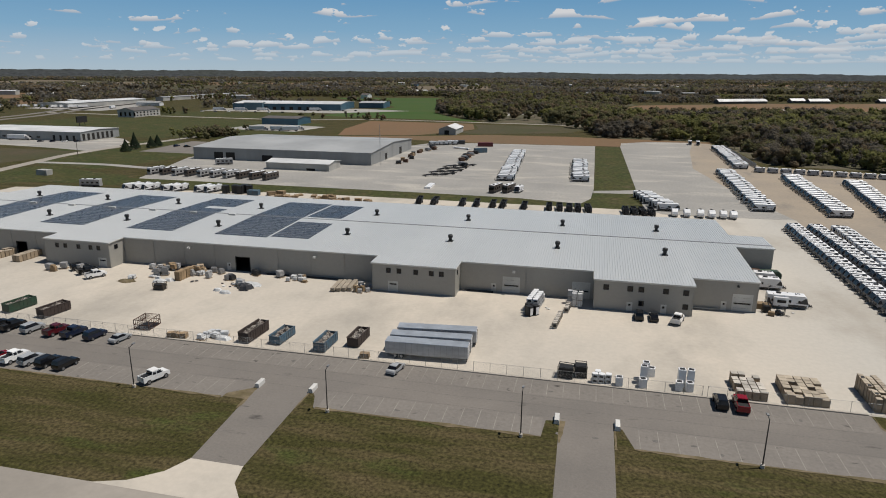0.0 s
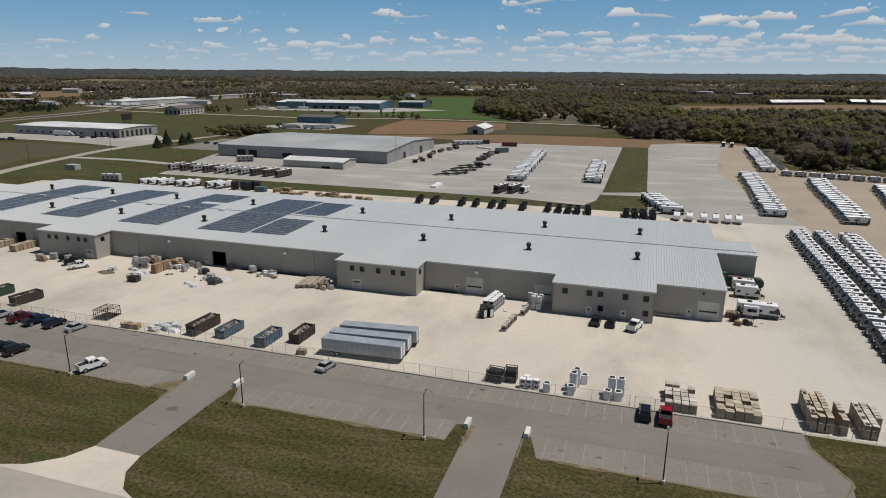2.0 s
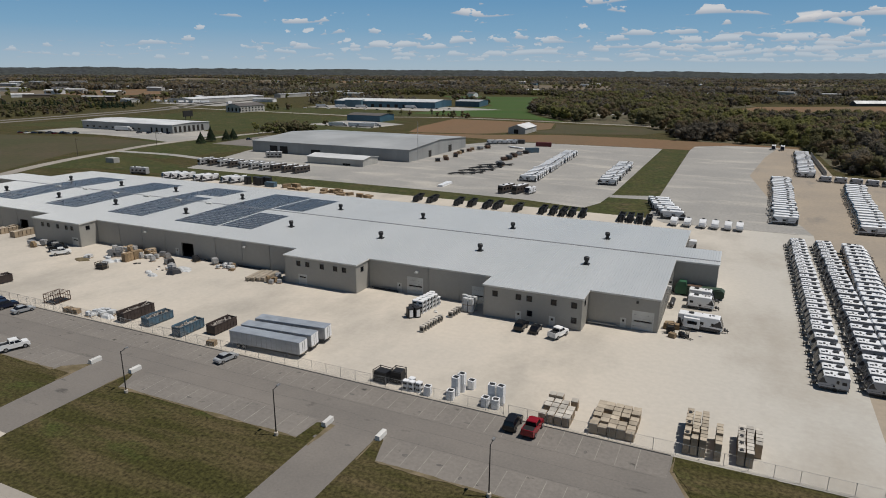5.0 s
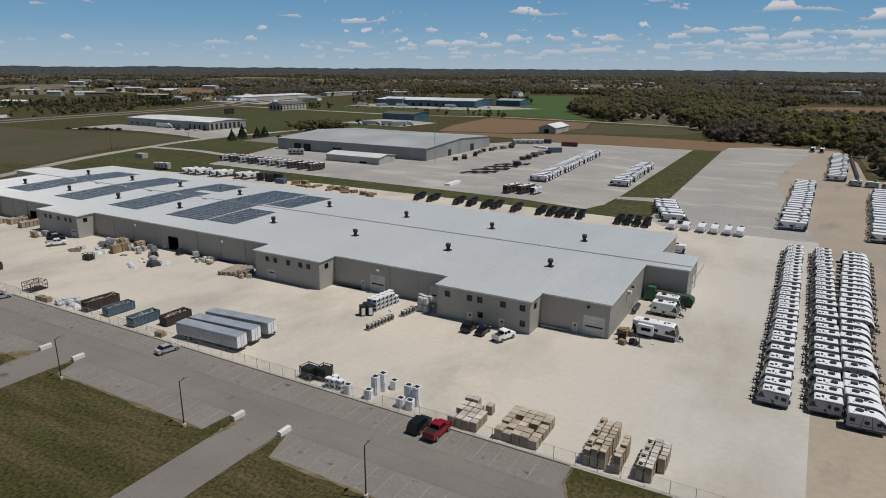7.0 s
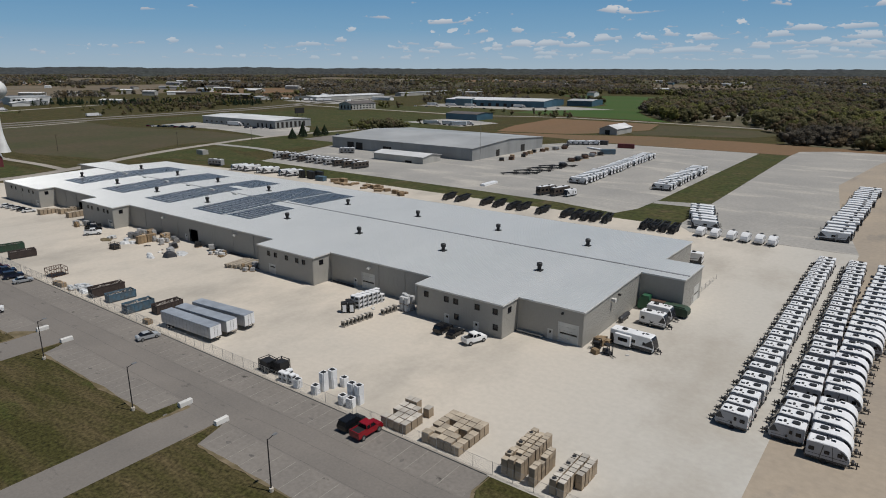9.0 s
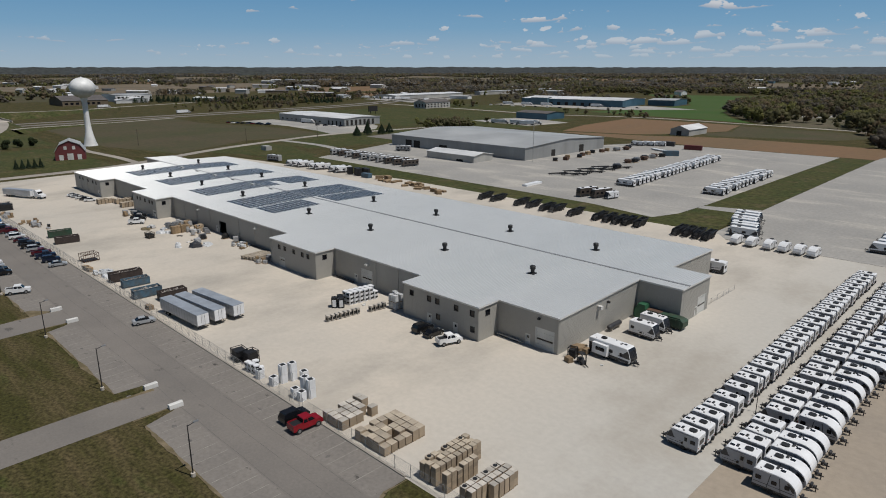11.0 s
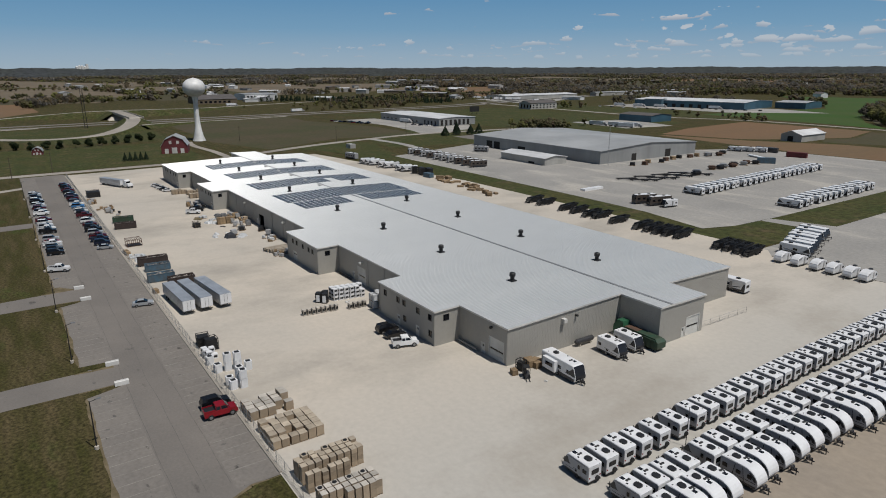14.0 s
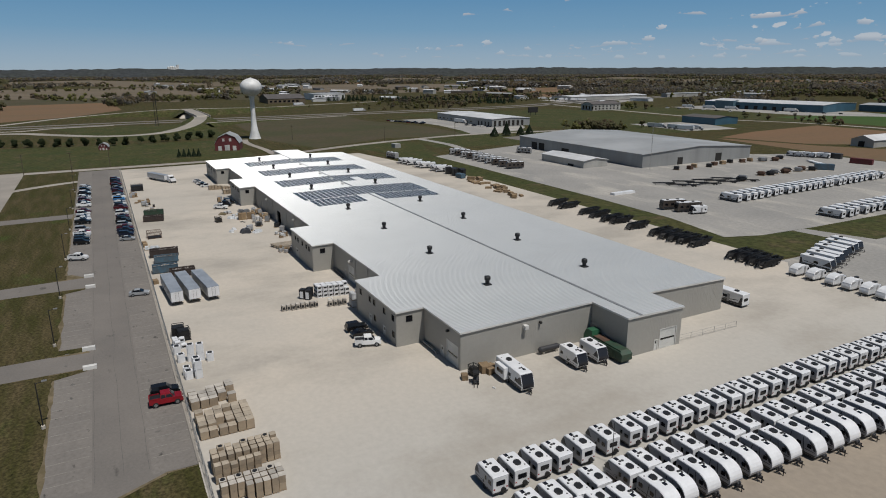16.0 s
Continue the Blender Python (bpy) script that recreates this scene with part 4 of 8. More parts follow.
# solar arrays
def solar_array(x0, x1, y0, y1, skip=None):
    t = thing("solar_array", "dark blue solar panels in tilted rows on the roof", "solar panels", "solar arrays on the roof")
    y = y0
    while y + 1.1 <= y1:
        spans = [(x0, x1)]
        if skip and skip[2] < y < skip[3]:
            spans = [(x0, skip[0]), (skip[1], x1)]
        for a, b in spans:
            if b - a > 0.5:
                bm = bmesh.new()
                v = [bm.verts.new((px, py, roof_z(py) + h)) for px, py, h in ((a, y, 0.09), (b, y, 0.09), (b, y + 1.36, 0.09), (a, y + 1.36, 0.09), (a, y, 0.02), (b, y, 0.02), (b, y + 1.36, 0.02), (a, y + 1.36, 0.02))]
                for f in ((0, 1, 2, 3), (7, 6, 5, 4), (0, 4, 5, 1), (1, 5, 6, 2), (2, 6, 7, 3), (3, 7, 4, 0)):
                    bm.faces.new([v[q] for q in f])
                part("panel", bm, M["panel"], t)
        y += 1.78
    return t


solar_array(-194.5, -179.0, 157.2, 203.5)
solar_array(-163.4, -147.8, 157.2, 204.5)
solar_array(-132.8, -117.6, 157.2, 205.5, (-126.5, -118, 186, 191))
solar_array(-103.8, -87.6, 157.2, 206.0)
solar_array(-86.8, -75.4, 158.4, 177.0)
solar_array(-86.8, -75.4, 182.6, 205.0)
for x in (-187, -171.4, -155.5, -140, -125, -111):
    bm = bmesh.new()
    box(bm, x - 1.2, 178.6, roof_z(178.6) - 0.05, x + 1.2, 179.3, roof_z(179.3) + 0.5)
    single("inverter", bm, M["trim"], "pale electrical box on the roof between solar arrays", "inverter", "inverters")

# ---- vehicles ----
def wheels(parent, spots, r, w, rims=True):
    for x, y in spots:
        bm = bmesh.new()
        s = 1 if y > 0 else -1
        tube(bm, (x, y - w / 2, r), (x, y + w / 2, r), r, n=12)
        wh = part("wheel", bm, M["rubber"], parent, smooth=False)
        if not rims:
            continue
        bm = bmesh.new()
        tube(bm, (x, y + s * (w / 2 - 0.02), r), (x, y + s * (w / 2 + 0.015), r), r * 0.58, n=10)
        part("rim", bm, M["steel"], wh)


def quad_plate(bm, pts, y0, y1):
    """A thin plate with the outline of (x, z) points between two upright planes."""
    v = [bm.verts.new((x, y, z)) for y in (y0, y1) for x, z in pts]
    n = len(pts)
    bm.faces.new(v[:n])
    bm.faces.new(v[n:][::-1])
    for i in range(n):
        j = (i + 1) % n
        bm.faces.new((v[i], v[n + i], v[n + j], v[j]))


def rounded(x0, z0, x1, z1, c):
    """A rectangle with cut corners."""
    return [(x0 + c, z0), (x1 - c, z0), (x1, z0 + c), (x1, z1 - c), (x1 - c, z1), (x0 + c, z1), (x0, z1 - c), (x0, z0 + c)]


def flat_plate(bm, pts, z0, z1):
    """A lid with the outline of (x, y) points."""
    v = [bm.verts.new((x, y, z)) for z in (z0, z1) for x, y in pts]
    n = len(pts)
    bm.faces.new(v[:n][::-1])
    bm.faces.new(v[n:])
    for i in range(n):
        j = (i + 1) % n
        bm.faces.new((v[i], v[j], v[n + j], v[n + i]))


def travel_trailer(length, wide=2.4, nose="slope", label="", side="rv_side_shaded", stripe="rv_grey", tall=2.95, group="", name="travel_trailer", detail=1):
    """A camping trailer, its nose towards -x and its tow bar in front; detail 0 is for the far lots, 2 for single ones."""
    t = thing(name, label, "travel trailer", group)
    h, l, g = wide / 2, length, 0.48
    if nose == "slope":
        prof = [(0.3, g), (0.06, 0.8), (0.0, 1.05), (0.08, 1.5), (0.5, tall - 0.45), (0.72, tall - 0.12), (1.0, tall), (l - 0.14, tall), (l, tall - 0.16), (l, g)]
    elif nose == "round":
        prof = [(0.25, g), (0.06, 0.75), (0.0, 1.05), (0.02, 1.35), (0.13, 1.75), (0.36, 2.15), (0.68, tall - 0.42), (1.1, tall - 0.18), (1.6, tall - 0.05), (2.1, tall), (l - 0.18, tall), (l, tall - 0.2), (l, g)]
    else:
        prof = [(0.35, g), (0.0, 0.9), (0.0, 1.3), (0.22, 1.95), (0.85, tall - 0.35), (1.7, tall), (l * 0.62, tall), (l - 0.7, tall - 0.35), (l - 0.15, 1.9), (l, 1.3), (l - 0.1, g)]
    bm = bmesh.new()
    prism(bm, prof, -h, h)
    bmesh.ops.bevel(bm, geom=[e for e in bm.edges if abs(e.verts[0].co.y - e.verts[1].co.y) < 0.01 and e.calc_length() < 30 and min(v.co.z for v in e.verts) > 1.0], offset=0.07, segments=1, affect="EDGES")
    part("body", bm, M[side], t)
    # the roof membrane wraps over the nose and the rear edge
    bm = bmesh.new()
    skin = [p for p in prof if p[1] > (1.0 if nose == "round" else tall - 0.2 if nose == "slope" else 1.5)]
    a = [[bm.verts.new((x + (-0.02 if x < l / 2 else 0.02), y, z + d)) for x, z in skin] for y, d in ((-h - 0.015, -0.06), (-h + 0.1, 0.035), (h - 0.1, 0.035), (h + 0.015, -0.06))]
    for p, q in zip(a, a[1:]):
        for i in range(len(skin) - 1):
            bm.faces.new((p[i], p[i + 1], q[i + 1], q[i]))
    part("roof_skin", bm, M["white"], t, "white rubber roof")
    if nose == "slope":
        # dark moulded cap with a white brow
        bm = bmesh.new()
        cap = [p for p in prof if p[0] < 0.75 and 0.79 < p[1] < tall - 0.1]
        b = [[bm.verts.new((x - 0.025, y, z)) for x, z in cap] for y in (-h + 0.1, h - 0.1)]
        for i in range(len(cap) - 1):
            bm.faces.new((b[0][i], b[0][i + 1], b[1][i + 1], b[1][i]))
        part("front_cap", bm, M["tinted"], t, "dark front cap")
    # bands of colour along the sides
    bm = bmesh.new()
    for s in (-1, 1):
        y0, y1 = (h, h + 0.012) if s > 0 else (-h - 0.012, -h)
        if nose == "slope":
            quad_plate(bm, [(0.16, 1.3), (l * 0.3, 1.42), (l * 0.24, 1.62), (0.78, tall - 0.5), (0.52, tall - 0.5), (0.14, 1.6)], y0, y1)
            quad_plate(bm, [(0.4, g + 0.02), (l - 0.05, g + 0.02), (l - 0.05, g + (0.2 if l < 8 else 0.5)), (0.3, g + (0.2 if l < 8 else 0.5))], y0, y1)
            quad_plate(bm, [(l * 0.42, 1.22), (l * 0.64, 1.3), (l * 0.64, 1.36), (l * 0.42, 1.28)], y0, y1)
            quad_plate(bm, [(0.5, 0.92), (l * 0.5, 0.98), (l * 0.5, 1.03), (0.4, 0.98)], y0, y1)
            if l > 8:
                quad_plate(bm, [(l * 0.5, 1.0), (l * 0.86, 1.5), (l * 0.88, 1.66), (l * 0.45, 1.14)], y0, y1)
                quad_plate(bm, [(l * 0.88, 0.7), (l - 0.06, 0.7), (l - 0.06, 2.3), (l * 0.94, 2.3)], y0, y1)
        elif nose == "round":
            for pts in ([(1.75, 0.6), (1.84, 0.6), (2.2, tall - 0.25), (2.11, tall - 0.25)], [(l * 0.66, 0.6), (l * 0.66 + 0.1, 0.6), (l * 0.6 + 0.1, tall - 0.25), (l * 0.6, tall - 0.25)], [(0.3, 1.16), (l - 0.1, 1.08), (l - 0.1, 1.15), (0.3, 1.25)],
                        [(0.3, g + 0.02), (l - 0.02, g + 0.02), (l - 0.02, 0.7), (0.2, 0.78)], [(0.22, 1.4), (0.5, 1.4), (1.28, tall - 0.5), (0.98, tall - 0.5), (0.36, 1.92)]):
                quad_plate(bm, pts, y0, y1)
        else:
            quad_plate(bm, [(0.3, 1.7), (1.0, 1.72), (2.1, tall - 0.5), (0.6, tall - 0.4)], y0, y1)
            quad_plate(bm, [(0.3, 0.52), (l, 0.52), (l, 0.68), (0.3, 0.68)], y0, y1)
    part("graphic", bm, M[stripe], t, "dark graphic bands", kind="stuff")
    if nose != "tear" and detail:
        # an awning roll along the door side and a drip rail on the other
        bm = bmesh.new()
        tube(bm, (l * 0.24, -h - 0.06, tall - 0.22), (l * 0.86, -h - 0.06, tall - 0.22), 0.065, n=6)
        part("awning", bm, M["rv_band"], t, "rolled grey awning")
    for s in (-1, 1):
        y0, y1 = (h, h + 0.02) if s > 0 else (-h - 0.02, -h)
        if nose == "round":
            spots = ((0.85, 1.45, 1.5, 2.1), (2.35, 3.0, 1.45, 2.0), (l - 1.0, l - 0.3, 1.5, 2.1))
        elif l > 8:
            spots = ((l * 0.2, l * 0.2 + 0.5, 1.5, 2.1), (l * 0.42, l * 0.42 + 1.2, 1.45, 2.1), (l - 1.6, l - 0.9, 1.5, 2.05))
        else:
            spots = ((l * 0.48, l * 0.48 + 0.55, 0.85, 1.2), (l - 1.1, l - 0.38, 1.4, 1.98))
        for x0, x1, z0, z1 in spots[1 if detail == 0 else 0:2 if detail == 0 else 3]:
            bm = bmesh.new()
            quad_plate(bm, rounded(x0, z0, x1, z1, 0.08), y0, y1)
            part("window", bm, M["glass"], t)
    bm = bmesh.new()
    quad_plate(bm, rounded(l * 0.55, 0.6, l * 0.55 + 0.68, 2.42, 0.1), -h - 0.022, -h)
    d = part("door", bm, M["rv_light"], t, "grey entry door")
    if detail:
        bm = bmesh.new()
        quad_plate(bm, rounded(l * 0.55 + 0.14, 1.5, l * 0.55 + 0.54, 2.1, 0.06), -h - 0.034, -h - 0.022)
        part("pane", bm, M["glass"], d)
    if nose != "tear":
        # the flat rear: white panel, dark window, lamps
        bm = bmesh.new()
        box(bm, l, -h + 0.05, g + 0.1, l + 0.012, h - 0.05, tall - 0.2)
        rear = part("rear_panel", bm, M["white"], t, "white rear panel") if detail else t
        if not detail:
            bm.free()
        bm = bmesh.new()
        v = [bm.verts.new((x, y, z)) for x in (l + 0.012, l + 0.035) for y, z in rounded(-0.66, 1.42, 0.66, 2.12, 0.1)]
        bm.faces.new(v[:8])
        bm.faces.new(v[8:][::-1])
        for i in range(8):
            bm.faces.new((v[i], v[8 + i], v[8 + (i + 1) % 8], v[(i + 1) % 8]))
        part("rear_window", bm, M["glass"], rear)
        if detail:
            bm = bmesh.new()
            for y in (-h + 0.12, h - 0.32):
                box(bm, l + 0.012, y, 0.95, l + 0.04, y + 0.2, 1.12)
            part("tail_lamp", bm, CARPAINT["red"], rear, "red tail lamps", kind="stuff")
            bm = bmesh.new()
            tube(bm, (l + 0.04, 0.35, 0.78), (l + 0.27, 0.35, 0.78), 0.34, n=12)
            w = part("spare_wheel", bm, M["rubber"], t)
    # roof gear: cooler, skylight, two fans
    bm = bmesh.new()
    ax, c = l * 0.72, 0.42
    flat_plate(bm, [(ax - 0.52, -0.2), (ax - 0.3, -c), (ax + 0.34, -c), (ax + 0.5, -0.25), (ax + 0.5, 0.25), (ax + 0.34, c), (ax - 0.3, c), (ax - 0.52, 0.2)], tall + 0.02, tall + 0.26)
    part("air_conditioner", bm, M["black"], t, "black roof air conditioner")
    if detail:
        fx = l * 0.2 if nose == "slope" else 1.9
        bm = bmesh.new()
        box(bm, fx, -0.62, tall + 0.03, fx + 0.62, -0.12, tall + 0.11, taper=0.04)
        part("skylight", bm, M["tinted"], t, "dark roof skylight")
        for y in (0.05, 0.45) if nose == "slope" else (-0.5, -0.12):
            bm = bmesh.new()
            lathe(bm, [(0.2, tall + 0.02), (0.2, tall + 0.1), (0.13, tall + 0.15)], 8, (fx + (0.95 if nose == "slope" else 1.0), y - 0.35, 0))
            part("roof_fan", bm, M["black"], t)
        bm = bmesh.new()
        box(bm, l * 0.47, -h + 0.25, tall + 0.03, l * 0.47 + 0.26, -h + 0.5, tall + 0.12, taper=0.03)
        box(bm, l * 0.85, h - 0.5, tall + 0.03, l * 0.85 + 0.16, h - 0.34, tall + 0.1, taper=0.02)
        part("vent_cap", bm, M["black"], t, kind="stuff")
    ax = [l * 0.52, l * 0.52 + 0.85] if l > 6.5 else [l * 0.56]
    if detail:
        wheels(t, [(x, y) for x in ax for y in (-h + 0.08, h - 0.08)], 0.36, 0.24, detail == 2)
    bm = bmesh.new()
    if not detail:
        for x in ax:
            for y in (-h + 0.08, h - 0.08):
                tube(bm, (x, y - 0.12, 0.36), (x, y + 0.12, 0.36), 0.36, n=10)
    for s in (-1, 1):
        tube(bm, (0.3, s * 0.6, 0.5), (-0.95, 0, 0.5), 0.06, n=6)
    tube(bm, (-0.9, 0, 0.5), (-1.2, 0, 0.5), 0.08, n=6)
    tube(bm, (-0.9, 0, 0), (-0.9, 0, 0.95), 0.07, n=6)
    box(bm, 0.3, -h + 0.1, 0.32, l + 0.05, h - 0.1, 0.5)
    part("tow_frame", bm, M["black"], t, "black steel tow bar and frame")
    if detail:
        bm = bmesh.new()
        for s in (-0.2, 0.2):
            lathe(bm, [(0.06, 0.5), (0.19, 0.58), (0.19, 1.0), (0.07, 1.12)], 8, (-0.36, s, 0))
        box(bm, -0.8, -0.24, 0.52, -0.58, 0.24, 0.8, taper=0.02)
        part("gas_bottle", bm, M["rv_grey"], t, "dark gas bottles and battery box", kind="stuff")
    if detail == 2 and l > 8:
        bm = bmesh.new()
        box(bm, l * 0.5, h, 0.75, l * 0.5 + 3.2, h + 0.85, tall - 0.45, taper=0.03)
        sl = part("slide_out", bm, M["white"], t, "white slide out room")
        bm = bmesh.new()
        quad_plate(bm, rounded(l * 0.5 + 0.5, 1.5, l * 0.5 + 2.4, 2.2, 0.1), h + 0.84, h + 0.87)
        part("window", bm, M["glass"], sl)
    return t


def motor_coach(length, label, group, side="white"):
    t = thing("motorhome", label, "motorhome", group)
    l, h, tall = length, 1.27, 3.6
    bm = bmesh.new()
    prism(bm, [(0, 0.45), (-0.05, 1.4), (0.12, 3.1), (0.35, tall), (l - 0.1, tall), (l, tall - 0.15), (l, 0.45)], -h, h)
    part("body", bm, M[side], t)
    bm = bmesh.new()
    box(bm, -0.07, -h + 0.12, 1.55, 0.12, h - 0.12, 2.7)
    part("windscreen", bm, M["glass"], t)
    for s in (-1, 1):
        y0, y1 = (h, h + 0.015) if s > 0 else (-h - 0.015, -h)
        bm = bmesh.new()
        box(bm, 0.6, y0, 0.45, l - 0.3, y1, 1.15)
        part("stripe", bm, M["rv_grey"], t)
        for x in (1.0, 3.4, 5.6, 8.0):
            if x + 1.2 < l:
                bm = bmesh.new()
                box(bm, x, y0, 1.7, x + 1.2, y1 + s * 0.01, 2.5)
                part("window", bm, M["glass"], t)
    bm = bmesh.new()
    box(bm, 0.6, -h + 0.06, tall, l - 0.2, h - 0.06, tall + 0.03)
    part("roof_skin", bm, M["white"], t)
    for x in (l * 0.25, l * 0.7):
        bm = bmesh.new()
        box(bm, x - 0.45, -0.4, tall + 0.02, x + 0.45, 0.4, tall + 0.33, taper=0.07)
        part("air_conditioner", bm, M["black"], t)
    wheels(t, [(x, y) for x in (1.6, l - 2.6) for y in (-h + 0.1, h - 0.1)], 0.46, 0.3, False)
    return t


def car(kind, paint, label):
    """A car with its front towards +x."""
    t = thing({"sedan": "car", "suv": "suv", "pickup": "pickup_truck"}[kind], label, {"sedan": "car", "suv": "suv", "pickup": "pickup truck"}[kind], "parked cars")
    if kind == "sedan":
        l, h, low = 4.7, 0.9, [(-2.3, 0.35), (-2.35, 0.75), (-2.2, 0.95), (-1.6, 1.0), (1.0, 0.95), (2.1, 0.78), (2.35, 0.6), (2.32, 0.3)]
        cab = [(-1.75, 0.97), (-1.05, 1.4), (0.25, 1.43), (1.1, 0.96)]
    elif kind == "suv":
        l, h, low = 4.8, 0.95, [(-2.35, 0.4), (-2.4, 0.8), (-2.35, 1.1), (1.1, 1.1), (2.2, 0.98), (2.38, 0.75), (2.36, 0.38)]
        cab = [(-2.33, 1.08), (-2.1, 1.65), (-0.8, 1.74), (0.35, 1.68), (1.15, 1.1)]
    else:
        l, h, low = 5.8, 1.0, [(-2.85, 0.5), (-2.9, 0.8), (-2.88, 1.2), (1.6, 1.18), (2.65, 1.12), (2.9, 0.85), (2.88, 0.45)]
        cab = [(-0.95, 1.17), (-0.85, 1.8), (-0.2, 1.88), (0.75, 1.85), (1.55, 1.18)]
    if kind == "pickup":
        low, cab = [(x * 0.93, z) for x, z in low], [(x * 0.93, z) for x, z in cab]
    up = 1.04 if kind == "sedan" else 1.12
    low, cab = [(x * 0.94, z * up) for x, z in low], [(x * 0.94, z * up) for x, z in cab]
    bm = bmesh.new()
    prism(bm, low, -h, h, lambda x, z: 0.06 if z > 0.9 or z < 0.5 else 0.0)
    part("body", bm, CARPAINT[paint], t, smooth=True)
    bm = bmesh.new()
    zc = cab[0][1]
    prism(bm, cab, -h + 0.06, h - 0.06, lambda x, z: 0.19 * (z - zc) / 0.7 if z > zc + 0.05 else 0.0)
    if kind == "pickup":
        # a painted crew cab with panes of its own
        cabin = part("cabin", bm, CARPAINT[paint], t)
        edge = lambda z: h - 0.06 - 0.19 * (z - zc) / 0.7
        z0, z1 = zc + 0.1, zc + 0.58
        for s in (-1, 1):
            for xa, xb, xc, xd in ((-0.72, -0.05, -0.08, -0.68), (0.05, 1.12, 0.72, 0.05)):
                bm = bmesh.new()
                a = [bm.verts.new((x, s * (edge(z) + 0.015), z)) for x, z in ((xa, z0), (xb, z0), (xc, z1), (xd, z1))]
                b = [bm.verts.new(v.co - Vector((0, s * 0.04, 0))) for v in a]
                bm.faces.new(a)
                bm.faces.new(b[::-1])
                for i in range(4):
                    bm.faces.new((a[i], b[i], b[(i + 1) % 4], a[(i + 1) % 4]))
                part("window", bm, M["glass"], cabin)
        for nm, (xl, zl), (xu, zu), o in (("windscreen", cab[-1], cab[-2], 0.03), ("rear_window", cab[0], cab[1], -0.03)):
            bm = bmesh.new()
            lo, up2 = (xl + (xu - xl) * 0.12, zl + (zu - zl) * 0.12), (xl + (xu - xl) * 0.88, zl + (zu - zl) * 0.88)
            a = [bm.verts.new((x + o, y, z + 0.02)) for x, y, z in ((lo[0], -edge(lo[1]) + 0.08, lo[1]), (lo[0], edge(lo[1]) - 0.08, lo[1]), (up2[0], edge(up2[1]) - 0.08, up2[1]), (up2[0], -edge(up2[1]) + 0.08, up2[1]))]
            b = [bm.verts.new(v.co - Vector((o * 1.5, 0, 0.02))) for v in a]
            bm.faces.new(a)
            bm.faces.new(b[::-1])
            for i in range(4):
                bm.faces.new((a[i], b[i], b[(i + 1) % 4], a[(i + 1) % 4]))
            part(nm, bm, M["glass"], cabin)
    else:
        part("glasshouse", bm, M["glass"], t, "dark tinted glass")
    bm = bmesh.new()
    top = [p for p in cab if p[1] > zc + 0.3]
    x0, x1, z = top[0][0], top[-1][0], max(p[1] for p in top)
    box(bm, x0 - 0.05, -h + 0.22, z - 0.07, x1 + 0.05, h - 0.22, z + 0.03, taper=0.06)
    part("cabin_roof", bm, CARPAINT[paint], t)
    if kind == "pickup":
        bm = bmesh.new()
        box(bm, -2.4, -h + 0.16, 1.34, -0.85, h - 0.16, 1.38)
        part("load_bed", bm, M["black"], t, "dark open load bed")
        bm = bmesh.new()
        for a in ((-2.5, -h + 0.06, -0.9, -h + 0.15), (-2.5, h - 0.15, -0.9, h - 0.06), (-2.52, -h + 0.15, -2.42, h - 0.15)):
            box(bm, a[0], a[1], 1.33, a[2], a[3], 1.56)
        part("bed_side", bm, CARPAINT[paint], t)
    wheels(t, [(x, y) for x in ((-1.32, 1.36) if kind != "pickup" else (-1.58, 1.62)) for y in (-h + 0.08, h - 0.08)], {"sedan": 0.34, "suv": 0.38, "pickup": 0.45}[kind], 0.26)
    for s in (-1, 1):
        bm = bmesh.new()
        box(bm, low[-2][0] - 0.12, s * (h - 0.3) - 0.18, low[-2][1] - 0.02, low[-2][0] + 0.015, s * (h - 0.3) + 0.18, low[-2][1] + 0.14)
        part("headlight", bm, M["trim"], t)
    return t


MADE = {}
def put(key, make, m):
    """The first of its kind is built, the rest are copies."""
    if key not in MADE:
        MADE[key] = make()
        MADE[key].matrix_basis = m
        return MADE[key]
    return copy_thing(MADE[key], m)


rng = random.Random(4)
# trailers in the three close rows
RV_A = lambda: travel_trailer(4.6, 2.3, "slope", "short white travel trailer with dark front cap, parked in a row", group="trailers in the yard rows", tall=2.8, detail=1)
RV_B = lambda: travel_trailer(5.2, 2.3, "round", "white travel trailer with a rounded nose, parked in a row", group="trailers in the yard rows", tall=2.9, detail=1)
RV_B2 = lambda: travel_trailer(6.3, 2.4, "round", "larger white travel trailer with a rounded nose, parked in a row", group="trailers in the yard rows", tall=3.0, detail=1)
ROW_1 = [136.1, 139.3, 142.8, 145.9, 149.9, 154.3, 158.6, 161.6, 165.3, 168.5, 172.0, 175.5, 179.1, 182.0, 185.3, 188.8, 192.1, 196.0, 199.8, 202.9, 206.3, 209.4, 212.5, 215.7, 219.0, 222.4, 225.8, 229.2, 232.6, 235.9]
ROW_2 = [136.9, 140.3, 143.2, 146.6, 151.4, 154.8, 158.6, 162.7, 167.0, 170.5, 174.2, 178.6, 182.0, 186.2, 190.2, 193.6, 197.2, 200.9, 204.3, 208.0, 211.4, 215.0, 218.6, 222.0, 225.7, 229.2, 232.8, 236.4]
ROW_3 = [134.4, 137.8, 141.1, 144.1, 147.3, 152.2, 155.4, 159.2, 163.2, 167.1, 170.9, 174.7, 178.6, 182.3, 186.0, 189.8, 193.5, 197.3, 201.0, 204.8, 208.5, 212.2, 216.0, 219.7, 223.5, 227.2, 231.0, 234.8]
